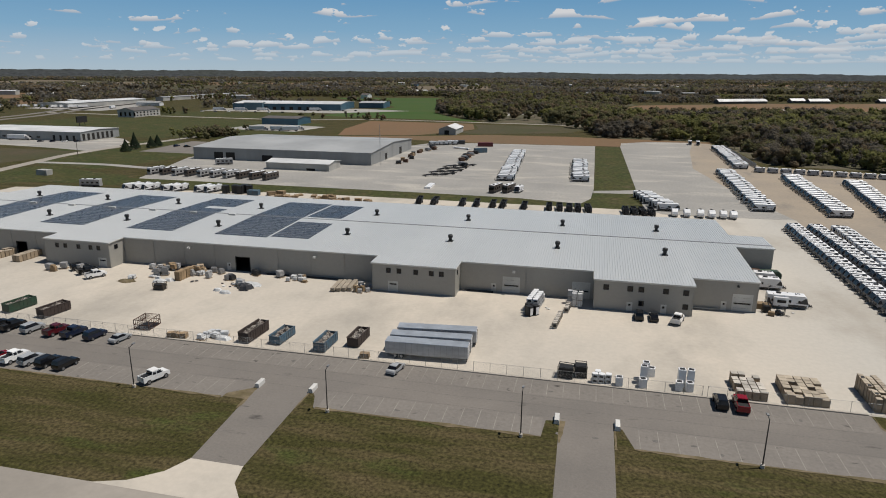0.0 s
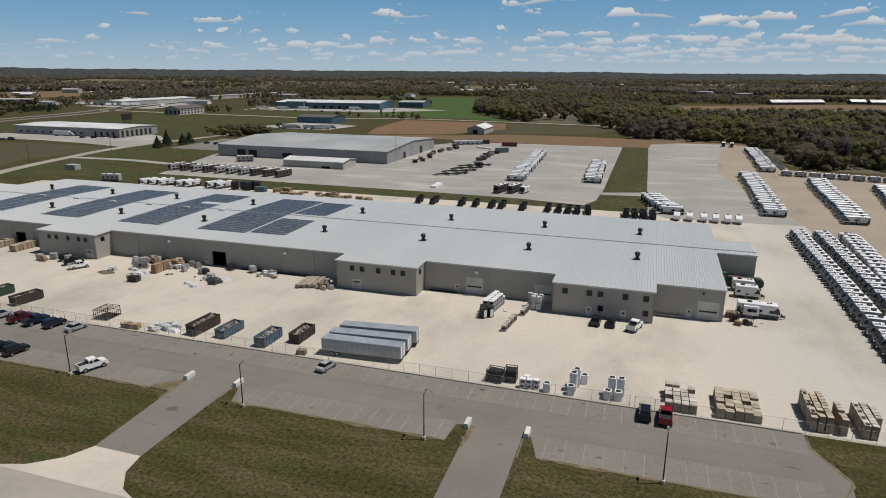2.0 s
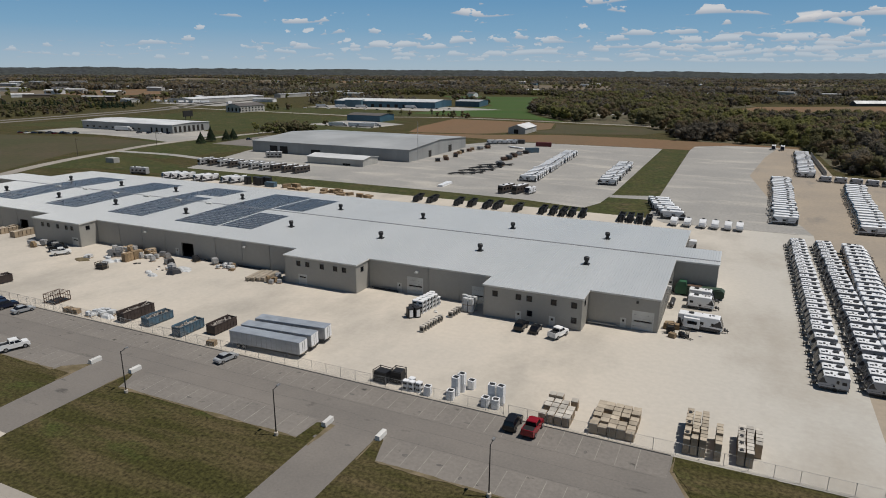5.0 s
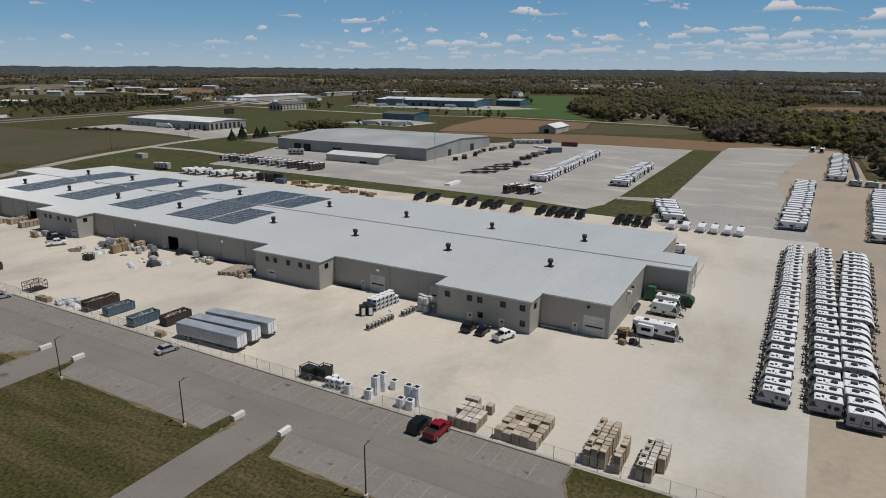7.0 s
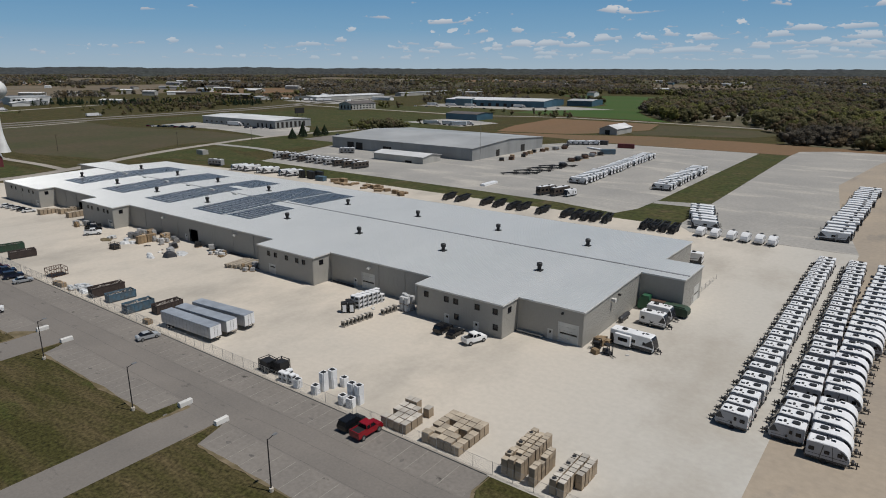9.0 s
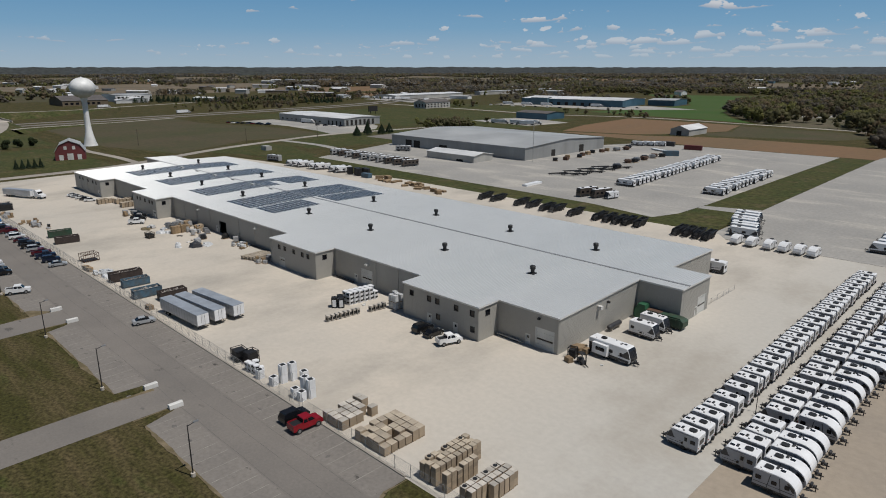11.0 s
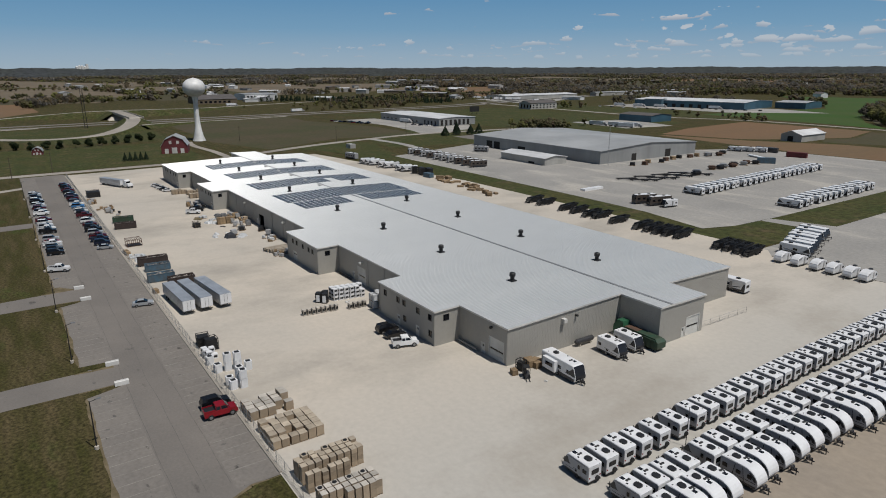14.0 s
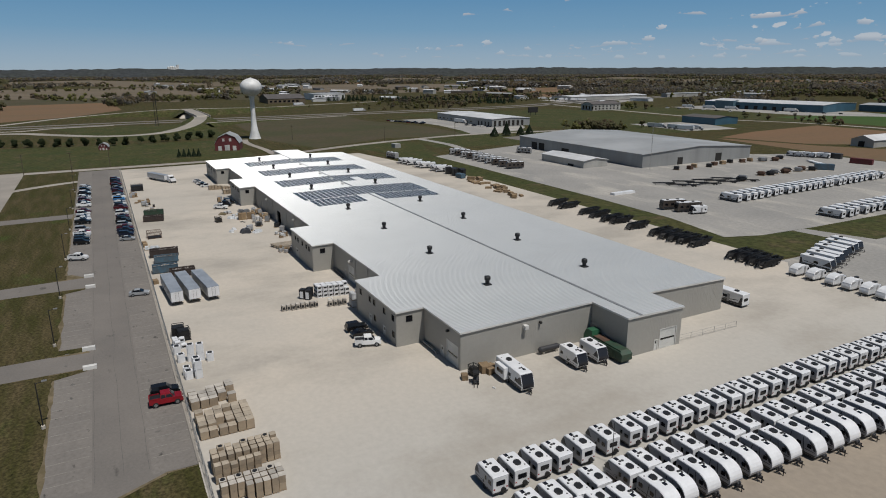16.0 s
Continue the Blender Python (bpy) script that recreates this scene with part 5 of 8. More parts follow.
for y in ROW_1:
    put("a", RV_A, pose(66.2 + rng.uniform(-0.15, 0.15), y, 0, 0, 0, rng.uniform(-1.5, 1.5)))
for y in ROW_2:
    put("a", RV_A, pose(73.4 + rng.uniform(-0.2, 0.2), y, -0.04, 0, 0, rng.uniform(-1.5, 1.5)))
for y in ROW_3:
    big = y > 176
    put("b2" if big else "b", RV_B2 if big else RV_B, pose(83.6 + (1.1 if big else 0) + 0.04 * max(0, y - 180) + rng.uniform(-0.2, 0.2), y, -0.048, 0, 0, 180 + rng.uniform(-1.5, 1.5)))
# rows in the lots behind: (first x, first y, last x, last y, number, kind, heading)
RV_D = lambda: travel_trailer(5.4, 2.3, "slope", "white travel trailer at the wood edge with dark graphics", group="trailers at the wood edge", tall=2.9, detail=0)
RV_C = lambda: travel_trailer(8.6, 2.4, "slope", "long white travel trailer with dark graphics, parked in a row", side="white", tall=3.1, group="trailers in the far rows", detail=0)
RV_T = lambda: travel_trailer(5.2, 2.2, "tear", "small white teardrop trailer with rounded ends", side="white", stripe="rv_light", tall=2.8, group="teardrop trailers", detail=0)
ROWS_FAR = ((62.4, 269.8, 65.1, 367.8, 21, "c", 2), (88.6, 264.9, 94.4, 357.2, 19, "c", 3), (106.6, 259.1, 119.6, 345.0, 18, "c", 4), (78.0, 393.1, 81.9, 491.3, 17, "c", 2),
            (-46.7, 317.6, -52.1, 425.7, 24, "c", 2), (-10.0, 324.6, -11.8, 388.8, 14, "c", 2), (34.2, 262.0, 27.0, 286.9, 7, "c", 182))
for x0, y0, x1, y1, n, key, turn in ROWS_FAR:
    for i in range(n):
        u = i / (n - 1)
        put(key, RV_C, pose(x0 + (x1 - x0) * u + rng.uniform(-0.5, 0.5), y0 + (y1 - y0) * u + rng.uniform(-0.4, 0.4), -0.05, 0, 0, turn + rng.uniform(-2, 2)))
for i, x in enumerate((31.6, 36.0, 40.9, 44.9, 49.0, 52.6)):
    put("t", RV_T, pose(x, 249.4 + 0.15 * i, -0.02, 0, 0, 88))
for i in range(12):
    put("d", RV_D, pose(87.0 + i * 6.4, 382.0 - i * 1.15, -0.05, 0, 0, -8 + rng.uniform(-4, 4)))
for x, y in ((71.0, 518), (76.4, 516)):
    put("c", RV_C, pose(x, y, -0.05, 0, 0, 85))
COACH = lambda: motor_coach(9.6, "grey motorhome with a white roof in the gravel lot", "motorhomes", "rv_light")
COACH_DARK = lambda: motor_coach(9.6, "dark brown motorhome with a pale roof on gravel", "motorhomes", "rv_dark")
for i in range(10):
    put("coach" if i not in (1, 3, 7, 8, 9) else "dark_coach", COACH if i not in (1, 3, 7, 8, 9) else COACH_DARK, pose(-224.5 + i * 7.4, 288.0 - 0.2 * i, -0.05, 0, 0, 78 + rng.uniform(-3, 3)))
for x, y, r in ((-43.4, 280.8, 74), (-37.6, 282.4, 74)):
    put("dark_coach", COACH_DARK, pose(x, y, -0.05, 0, 0, r))
put("t2", lambda: travel_trailer(6.0, 2.4, "slope", "white travel trailer alone on gravel", side="white", detail=0), pose(-32.5, 284.4, -0.05, 0, 0, 76))
for i, (x, y) in enumerate(((-204.5, 243.8), (-200, 244.6), (-195.4, 245.1), (-186, 245.6), (-181.8, 246.4), (-170.6, 247.5), (-166, 248))):
    put("c", RV_C, pose(x, y, 0, 0, 0, 72 + rng.uniform(-4, 4)))
put("coach", COACH, pose(-231.6, 249.4, -0.05, 0, 0, 10))
put("coach", COACH, pose(-212, 330, -0.05, 0, 0, 30))
put("c", RV_C, pose(32.5, 219.0, 0, 0, 0, 3))
# trailers by the east wall
put("e1", lambda: travel_trailer(8.8, 2.4, "slope", "long white travel trailer with dark graphics beside the factory wall", side="white", tall=3.2, detail=2), pose(50.6, 154.3, 0, 0, 0, 177))
put("e2", lambda: travel_trailer(5.6, 2.3, "slope", "white travel trailer with dark nose beside the factory wall", side="white", tall=3.0, detail=2), pose(48.4, 167.6, 0, 0, 0, 178))
put("e2", None, pose(48.2, 172.4, 0, 0, 0, 178))


# ---- yard ----
def semi_trailer(label):
    t = thing("semi_trailer", label, "semi trailer", "semi trailers at the fence")
    bm = bmesh.new()
    box(bm, 0, -1.3, 0.95, 15.8, 1.3, 3.3)
    part("box_body", bm, M["trailer_side"], t)
    bm = bmesh.new()
    box(bm, -0.03, -1.32, 3.3, 15.83, 1.32, 3.38, taper=0.03)
    part("box_roof", bm, M["trailer_roof"], t, "grey blue metal roof")
    bm = bmesh.new()
    for i in range(14):
        for s in (-1.31, 1.31):
            box(bm, 0.6 + i * 1.12, s - 0.015, 1.0, 0.66 + i * 1.12, s + 0.015, 3.28)
    part("rib", bm, M["galv"], t, kind="stuff")
    for s in (0, 1):
        bm = bmesh.new()
        box(bm, 15.8, -1.27 + s * 1.28, 1.0, 15.85, -0.01 + s * 1.28, 3.25)
        d = part("rear_door", bm, M["white"], t, "white rear door")
        bm = bmesh.new()
        tube(bm, (15.88, -0.35 + s * 0.7, 1.05), (15.88, -0.35 + s * 0.7, 3.2), 0.03, n=6)
        part("lock_rod", bm, M["steel"], d)
    bm = bmesh.new()
    box(bm, 0.4, -0.55, 0.68, 15.5, -0.4, 0.95)
    box(bm, 0.4, 0.4, 0.68, 15.5, 0.55, 0.95)
    box(bm, 15.55, -1.2, 0.4, 15.7, 1.2, 0.55)
    box(bm, 15.5, -0.9, 0.4, 15.6, -0.8, 0.95)
    box(bm, 15.5, 0.8, 0.4, 15.6, 0.9, 0.95)
    part("chassis", bm, M["black"], t)
    for s in (-0.7, 0.7):
        bm = bmesh.new()
        box(bm, 12.6, s - 0.08, 0.05, 12.8, s + 0.08, 0.95)
        box(bm, 12.5, s - 0.15, 0.0, 12.9, s + 0.15, 0.05)
        part("landing_leg", bm, M["steel"], t)
    wheels(t, [(x, y) for x in (1.9, 3.1) for y in (-1.05, 1.05)], 0.46, 0.42)
    return t


SEMI = lambda: semi_trailer("parked silver box semi trailer standing by the fence")
put("semi", SEMI, pose(-36.1, 107.1, 0, 0, 0, 3.2))
put("semi", SEMI, pose(-36.2, 110.4, 0, 0, 0, 5.0))
put("semi", SEMI, pose(-35.9, 114.2, 0, 0, 0, 6.0))
put("semi2", lambda: semi_trailer("white box semi trailer parked in the yard"), pose(-215.3, 116.0, 0, 0, 0, 24))


def truck_cab():
    t = thing("truck_cab", "white truck tractor in front of a box trailer", "truck")
    bm = bmesh.new()
    prism(bm, [(0, 0.9), (0, 3.3), (0.6, 3.6), (1.6, 3.1), (2.1, 2.0), (3.6, 1.85), (3.8, 0.9)], -1.2, 1.2)
    part("body", bm, M["white"], t)
    bm = bmesh.new()
    box(bm, 1.7, -1.0, 2.1, 2.1, 1.0, 2.9)
    part("windscreen", bm, M["glass"], t)
    bm = bmesh.new()
    box(bm, -1.5, -0.5, 0.6, 3.6, 0.5, 0.9)
    part("chassis", bm, M["black"], t)
    wheels(t, [(x, y) for x in (-0.8, 3.0) for y in (-1.05, 1.05)], 0.5, 0.35)
    return t


put("cab", truck_cab, pose(-215.3 + 15.2 * math.cos(radians(24)) + 1.6, 116.0 + 16.1 * math.sin(radians(24)) + 0.9, 0, 0, 0, 24))


def dumpster(length, key, tall, label):
    """An open skip with its length along x; rubbish lies in it."""
    t = thing("dumpster", label, "dumpster", "dumpsters along the fence")
    w, l = 2.3, length
    for nm, a in (("side_wall", (0, -w / 2, l, -w / 2 + 0.1)), ("side_wall", (0, w / 2 - 0.1, l, w / 2)), ("end_wall", (0, -w / 2 + 0.1, 0.1, w / 2 - 0.1)), ("end_wall", (l - 0.1, -w / 2 + 0.1, l, w / 2 - 0.1))):
        bm = bmesh.new()
        box(bm, a[0], a[1], 0.2, a[2], a[3], tall)
        if nm == "side_wall":
            y = -w / 2 - 0.06 if a[1] < 0 else w / 2
            side = part(nm, bm, M[key], t)
            for i in range(int(l / 0.85) + 1):
                bm = bmesh.new()
                box(bm, i * 0.85 + 0.02, y, 0.2, i * 0.85 + 0.14, y + 0.06, tall)
                part("rib", bm, M[key], side)
            bm = bmesh.new()
            box(bm, 0, y, tall, l, y + 0.16, tall + 0.1)
            part("top_rail", bm, M[key], side)
        else:
            part(nm, bm, M[key], t)
    bm = bmesh.new()
    box(bm, 0.1, -w / 2 + 0.1, 0.2, l - 0.1, w / 2 - 0.1, 0.35)
    for x in (0.5, l - 0.5):
        tube(bm, (x, -0.9, 0.1), (x, 0.9, 0.1), 0.1, n=8)
    part("base", bm, M["black"], t)
    bm = bmesh.new()
    r = random.Random(int(length * 10))
    nx, ny = 14, 6
    g = [[bm.verts.new((0.12 + (l - 0.24) * i / nx, -w / 2 + 0.12 + (w - 0.24) * j / ny, tall - 0.55 + r.uniform(-0.25, 0.35))) for j in range(ny + 1)] for i in range(nx + 1)]
    for i in range(nx):
        for j in range(ny):
            bm.faces.new((g[i][j], g[i + 1][j], g[i + 1][j + 1], g[i][j + 1]))
    for k in range(26):
        m = pose(r.uniform(0.7, l - 0.7), r.uniform(-0.7, 0.7), tall - 0.35 + r.uniform(0, 0.25), r.uniform(-40, 40), r.uniform(-40, 40), r.uniform(0, 180))
        box(bm, -r.uniform(0.2, 0.6), -0.12, -0.03, r.uniform(0.2, 0.6), 0.12, 0.04, m)
    part("rubbish", bm, M["rubble"], t, "mixed scrap and offcuts", kind="stuff")
    return t


for x, y, l, key, h, lab, r in ((-65.5, 105.3, 7.6, "bin_brown", 2.2, "rust brown open dumpster full of scrap", 86), (-59.1, 106.0, 6.2, "bin_blue", 1.8, "blue open dumpster heaped with scrap", 86), (-49.1, 104.8, 6.3, "bin_blue", 2.0, "blue open dumpster heaped with scrap", 88),
                                (-43.6, 108.5, 6.2, "bin_brown", 2.0, "dark brown open dumpster with scrap", 88), (-125.4, 107.6, 6.6, "bin_green", 2.0, "green open dumpster with scrap", 80), (-115.4, 106.8, 6.6, "bin_brown", 2.0, "brown open dumpster with scrap", 80)):
    dumpster(l, key, h, lab).matrix_basis = pose(x, y, 0, 0, 0, r)


# stacks of cartons along the fence
def carton(x, y, sx, sy, h, layers, label, top, r, fan=False):
    t = thing("carton", label, "carton", "cartons by the fence", at=pose(x + r.uniform(-0.05, 0.05), y + r.uniform(-0.05, 0.05), 0, 0, 0, r.uniform(-2.5, 2.5)))
    a, b = sx / 2, sy / 2
    bm = bmesh.new()
    for k in (-0.9, 0, 0.9):
        box(bm, -a, k * (b - 0.06) - 0.05, 0.0, a, k * (b - 0.06) + 0.05, 0.1)
    box(bm, -a, -b, 0.1, a, b, 0.13)
    part("pallet", bm, M["wood"], t)
    step = (h - 0.13) / layers
    for k in range(layers):
        bm = bmesh.new()
        q = r.uniform(0.0, 0.025)
        v = box(bm, -a + 0.02 + q, -b + 0.02, 0.13 + k * step, a - 0.02, b - 0.02 - q, 0.13 + (k + 1) * step - 0.025)
        box(bm, -a + 0.05, -b + 0.05, 0.13 + (k + 1) * step - 0.03, a - 0.05, b - 0.05, 0.13 + (k + 1) * step)
        part("box", bm, M["carton"], t)
    bm = bmesh.new()
    box(bm, -a + 0.01, -b + 0.01, h, a - 0.01, b - 0.01, h + 0.035, taper=0.015)
    lid = part("lid", bm, M[top], t, "pale cardboard lid")
    if fan:
        bm = bmesh.new()
        lathe(bm, [(0.3, h + 0.035), (0.3, h + 0.1), (0.2, h + 0.1)], 12)
        part("round_grille", bm, M["black"], lid, "dark round grille")


CARTON = "brown cardboard carton on a pallet by the fence"
rc = random.Random(3)
for i in range(4):
    for j in range(5):
        if (i, j) not in ((3, 3), (2, 4), (0, 1)):
            carton(26.6 + i * 1.22, 105.1 + j * 1.42, 1.12, 1.3, 1.9 if (i, j) in ((1, 4), (0, 4)) else 1.5, 1, "brown cardboard carton with greyish lid on a pallet", "carton_grey", rc)
for i in range(5):
    for j in range(6):
        if (i, j) not in ((1, 3), (3, 2)):
            carton(34.4 + i * 1.32, 105.2 + j * 1.3, 1.26, 1.2, rc.choice((1.65, 1.65, 1.65, 1.3)), 1, CARTON, "carton_top", rc)
for i in range(4):
    for j in range(9):
        if i < 3 or j < 6:
            carton(47.3 + i * 1.08 + (0.95 if i == 3 else 0), 105.3 + j * 1.0, 0.92, 0.88, 2.65 if rc.random() < 0.85 else 2.3, 4, "tall stack of brown cardboard cartons on a pallet", "carton_top", rc, i == 0 and j % 3 == 1)
for i in range(3):
    for j in range(8):
        if i < 2 or j > 2:
            carton(54.4 + i * 1.12, 105.4 + j * 0.98, 0.95, 0.88, 2.2, 2, "tall stack of pale cardboard cartons on a pallet", "carton_grey", rc, i == 0 and j % 2 == 0)


for x0, y0, n in ((-157.3, 141.3, 6), (-165.9, 142.3, 5), (-170.4, 137.2, 5)):
    for i in range(2):
        for j in range(n):
            carton(x0 + 1.3 * i + 0.05 * j, y0 + 1.28 * j, 1.2, 1.15, rc.choice((1.9, 1.9, 1.6)), 1, "brown cardboard crate on a pallet before the factory wing", "carton_top", rc)


# fence along the lot
def fence_run(x0, x1, y):
    t = thing("fence", "grey chain link fence with steel posts", "fence")
    n = round((x1 - x0) / 3.05)
    step = (x1 - x0) / n
    for i in range(n + 1):
        bm = bmesh.new()
        tube(bm, (x0 + i * step, y, 0), (x0 + i * step, y, 2.0), 0.035, n=6)
        part("post", bm, M["galv"], t)
    bm = bmesh.new()
    tube(bm, (x0, y, 1.95), (x1, y, 1.95), 0.022, n=5)
    tube(bm, (x0, y, 0.12), (x1, y, 0.12), 0.015, n=5)
    part("rail", bm, M["galv"], t)
    # the mesh itself: crossed thin wires
    bm = bmesh.new()
    k = int((x1 - x0) / 0.28)
    for i in range(k):
        for a, b in ((0, 1.8), (1.8, 0)):
            xa = x0 + i * 0.28
            xb = min(xa + 1.8, x1)
            v = [bm.verts.new(p) for p in ((xa, y - 0.004, 0.12 + a), (xa + 0.012, y + 0.004, 0.12 + a), (xb + 0.012, y + 0.004, 0.12 + b), (xb, y - 0.004, 0.12 + b))]
            bm.faces.new(v)
    part("wire_mesh", bm, M["galv"], t, "wire netting", kind="stuff")
    bm = bmesh.new()
    box(bm, x0, y - 0.55, 0.0, x1, y - 0.1, 0.16)
    return t


bm = bmesh.new()
box(bm, -256, 103.4, -0.05, 45.6, 103.75, 0.16, taper=0.03)
single("kerb", bm, M["road"], "low concrete kerb under the fence", "kerb", kind="structure")
fence_run(-250, -100, 104.0)
fence_run(-100, 20.6, 104.0)
fence_run(21.4, 74.0, 104.0)


def street_lamp(label="tall dark steel lot lamp with a short arm"):
    t = thing("street_lamp", label, "street lamp", "lamps in the lot")
    bm = bmesh.new()
    lathe(bm, [(0.3, 0), (0.3, 0.5), (0.25, 0.55)], 12)
    part("footing", bm, M["concrete"], t)
    bm = bmesh.new()
    tube(bm, (0, 0, 0.5), (0, 0, 7.5), 0.1, 0.07, n=8)
    part("pole", bm, M["black"], t)
    bm = bmesh.new()
    tube(bm, (0, 0, 7.35), (0, 1.0, 7.6), 0.05, n=6)
    part("arm", bm, M["black"], t)
    bm = bmesh.new()
    box(bm, -0.18, 0.8, 7.55, 0.18, 1.5, 7.7, taper=0.03)
    part("lamp_head", bm, M["steel"], t)
    return t


for x, y in ((-74.1, 84.1), (-38.6, 84.1), (-7.8, 84.3), (25.6, 84.3), (-113.7, 84.1), (-152.0, 84.1), (-192.0, 84.0)):
    put("lamp", street_lamp, pose(x, y, 0))
bm = bmesh.new()
tube(bm, (0, 0, 0), (0, 0, 6.2), 0.06, 0.045, n=8)
single("steel_post", bm, M["black"], "slim dark steel post between trailer rows", "post", at=pose(72.2, 152.8, 0))


def barrier():
    bm = bmesh.new()
    prism(bm, [(-0.42, 0), (-0.42, 0.12), (-0.36, 0.7), (-0.3, 0.76), (0.3, 0.76), (0.36, 0.7), (0.42, 0.12), (0.42, 0)], -1.1, 1.1)
    return single("concrete_barrier", bm, M["trim"], "white concrete barrier beside the driveway", "barrier", "barriers")


for x, y in ((-53.6, 90.0), (-43.9, 90.4), (-2.8, 90.2), (6.4, 90.4)):
    put("barrier", barrier, pose(x, y, 0))

# cars
LOOKS = {"white": "glossy white", "black": "glossy black", "silver": "silver", "red": "bright red", "blue": "blue", "grey": "dark grey", "maroon": "maroon", "navy": "navy blue", "sky": "light blue", "tan": "tan"}
WORDS = {"sedan": "sedan", "suv": "sport utility car", "pickup": "pickup truck"}
def parked(kind, paint, x, y, r, where="parked on the asphalt lot"):
    put((kind, paint), lambda: car(kind, paint, "%s %s %s" % (LOOKS[paint], WORDS[kind], where)), pose(x, y, 0, 0, 0, r))


parked("sedan", "silver", -32.4, 100.7, 80)
parked("pickup", "red", 26.1, 101.3, 88)
parked("suv", "black", 23.0, 101.4, 90)
parked("pickup", "white", -72.5, 87.3, 70)
parked("suv", "black", 12.3, 138.6, 88)
parked("sedan", "black", 15.4, 138.6, 90)
parked("pickup", "white", 20.3, 138.0, 72)
for i, (k, c) in enumerate((("suv", "black"), ("suv", "black"), ("suv", "silver"), ("pickup", "white"), ("sedan", "red"), ("suv", "silver"), ("pickup", "black"), ("pickup", "white"), ("suv", "silver"), ("sedan", "white"), ("suv", "white"), ("pickup", "maroon"), ("sedan", "silver"), ("pickup", "white"), ("suv", "black"), ("sedan", "white"), ("suv", "maroon"), ("pickup", "silver"), ("suv", "white"), ("sedan", "black"), ("pickup", "black"), ("suv", "white"), ("sedan", "navy"), ("suv", "black"), ("pickup", "silver"), ("suv", "white"), ("sedan", "black"))):
    parked(k, c, -91.5 - i * 3.75 - (8 if i > 5 else 0) - (6 if i > 12 else 0), 88.0, 82)
for i, (k, c) in enumerate((("sedan", "silver"), ("suv", "navy"), ("pickup", "navy"), ("pickup", "maroon"), ("suv", "silver"), ("pickup", "black"), ("suv", "black"), ("sedan", "maroon"), ("suv", "white"), ("sedan", "silver"), ("pickup", "maroon"), ("suv", "black"), ("suv", "white"), ("sedan", "silver"), ("suv", "sky"), ("pickup", "white"), ("suv", "grey"), ("sedan", "black"), ("suv", "maroon"), ("pickup", "navy"), ("sedan", "white"), ("suv", "black"), ("pickup", "maroon"), ("sedan", "navy"), ("suv", "black"), ("suv", "maroon"), ("sedan", "silver"))):
    parked(k, c, -90.2 - i * 5.05 - (0.8 if i % 3 else 0), 100.6, 80)
for i, (k, c) in enumerate((("pickup", "white"), ("pickup", "black"), ("suv", "black"))):
    parked(k, c, -125 - i * 4.6, 134.5 + i * 2.4, 60)
for i, c in enumerate(("white", "black", "white", "silver", "white")):
    parked("sedan", c, -178 - i * 4, 136.6 - i * 0.4, 70)

# ---- goods and machines in the yard ----
def boxed(name, label, category, group, sx, sy, sz, mat, extra=None, lift=0.0):
    """A crate-like thing with its base at z = lift; extra(t) adds its parts."""
    t = thing(name, label, category, group)
    bm = bmesh.new()
    v = box(bm, -sx / 2, -sy / 2, lift, sx / 2, sy / 2, sz)
    bmesh.ops.bevel(bm, geom=[e for e in bm.edges if abs(e.verts[0].co.z - e.verts[1].co.z) > 0.1], offset=min(sx, sy) * 0.12, segments=2, affect="EDGES")
    part("shell", bm, mat, t)
    if extra:
        extra(t)
    return t


def dark_top(sx, sy, sz):
    def add(t):
        bm = bmesh.new()
        box(bm, -sx * 0.37, -sy * 0.33, sz - 0.02, sx * 0.37, sy * 0.33, sz + 0.04, taper=0.03)
        part("grille", bm, M["black"], t, "dark recessed top")
    return add


def dark_side(sx, sy, sz):
    def add(t):
        for s in (-1, 1):
            bm = bmesh.new()
            box(bm, s * sx / 2 - 0.015, -sy * 0.33, sz * 0.3, s * sx / 2 + 0.015, sy * 0.33, sz * 0.75)
            part("opening", bm, M["black"], t, "dark opening")
        bm = bmesh.new()
        box(bm, -sx * 0.33, -sy / 2 - 0.015, sz * 0.3, sx * 0.33, -sy / 2 + 0.015, sz * 0.75)
        part("opening", bm, M["black"], t, "dark opening")
    return add


# white wrapped tubs by the fence, some stacked two high
TUB = lambda: boxed("plastic_tub", "white rounded plastic tub with a dark open top", "tub", "white tubs by the fence", 1.2, 1.25, 1.6, M["white"], dark_top(1.2, 1.25, 1.6))
for x, y, n in ((7.0, 104.9, 1), (11.0, 105.2, 1), (11.2, 106.9, 2), (11.6, 108.5, 2), (12.8, 110.0, 1), (17.0, 105.5, 1), (18.7, 105.6, 1), (17.5, 107.1, 2), (19.0, 107.2, 2)):
    for k in range(n):
        put("tub", TUB, pose(x, y, 1.645 * k, 0, 0, rng.uniform(-8, 8)))
# white slatted racks and black frames
RACK = lambda: boxed("rack", "white moulded rack with dark openings", "rack", "racks by the fence", 1.0, 1.0, 0.85, M["white"], dark_side(1.0, 1.0, 0.85))
for x, y, n in ((2.9, 105.0, 2), (4.0, 105.1, 2), (3.4, 106.2, 2), (4.7, 106.4, 1), (5.2, 105.3, 2)):
    for k in range(n):
        put("rack", RACK, pose(x, y, 0.86 * k, 0, 0, rng.uniform(-10, 10)))


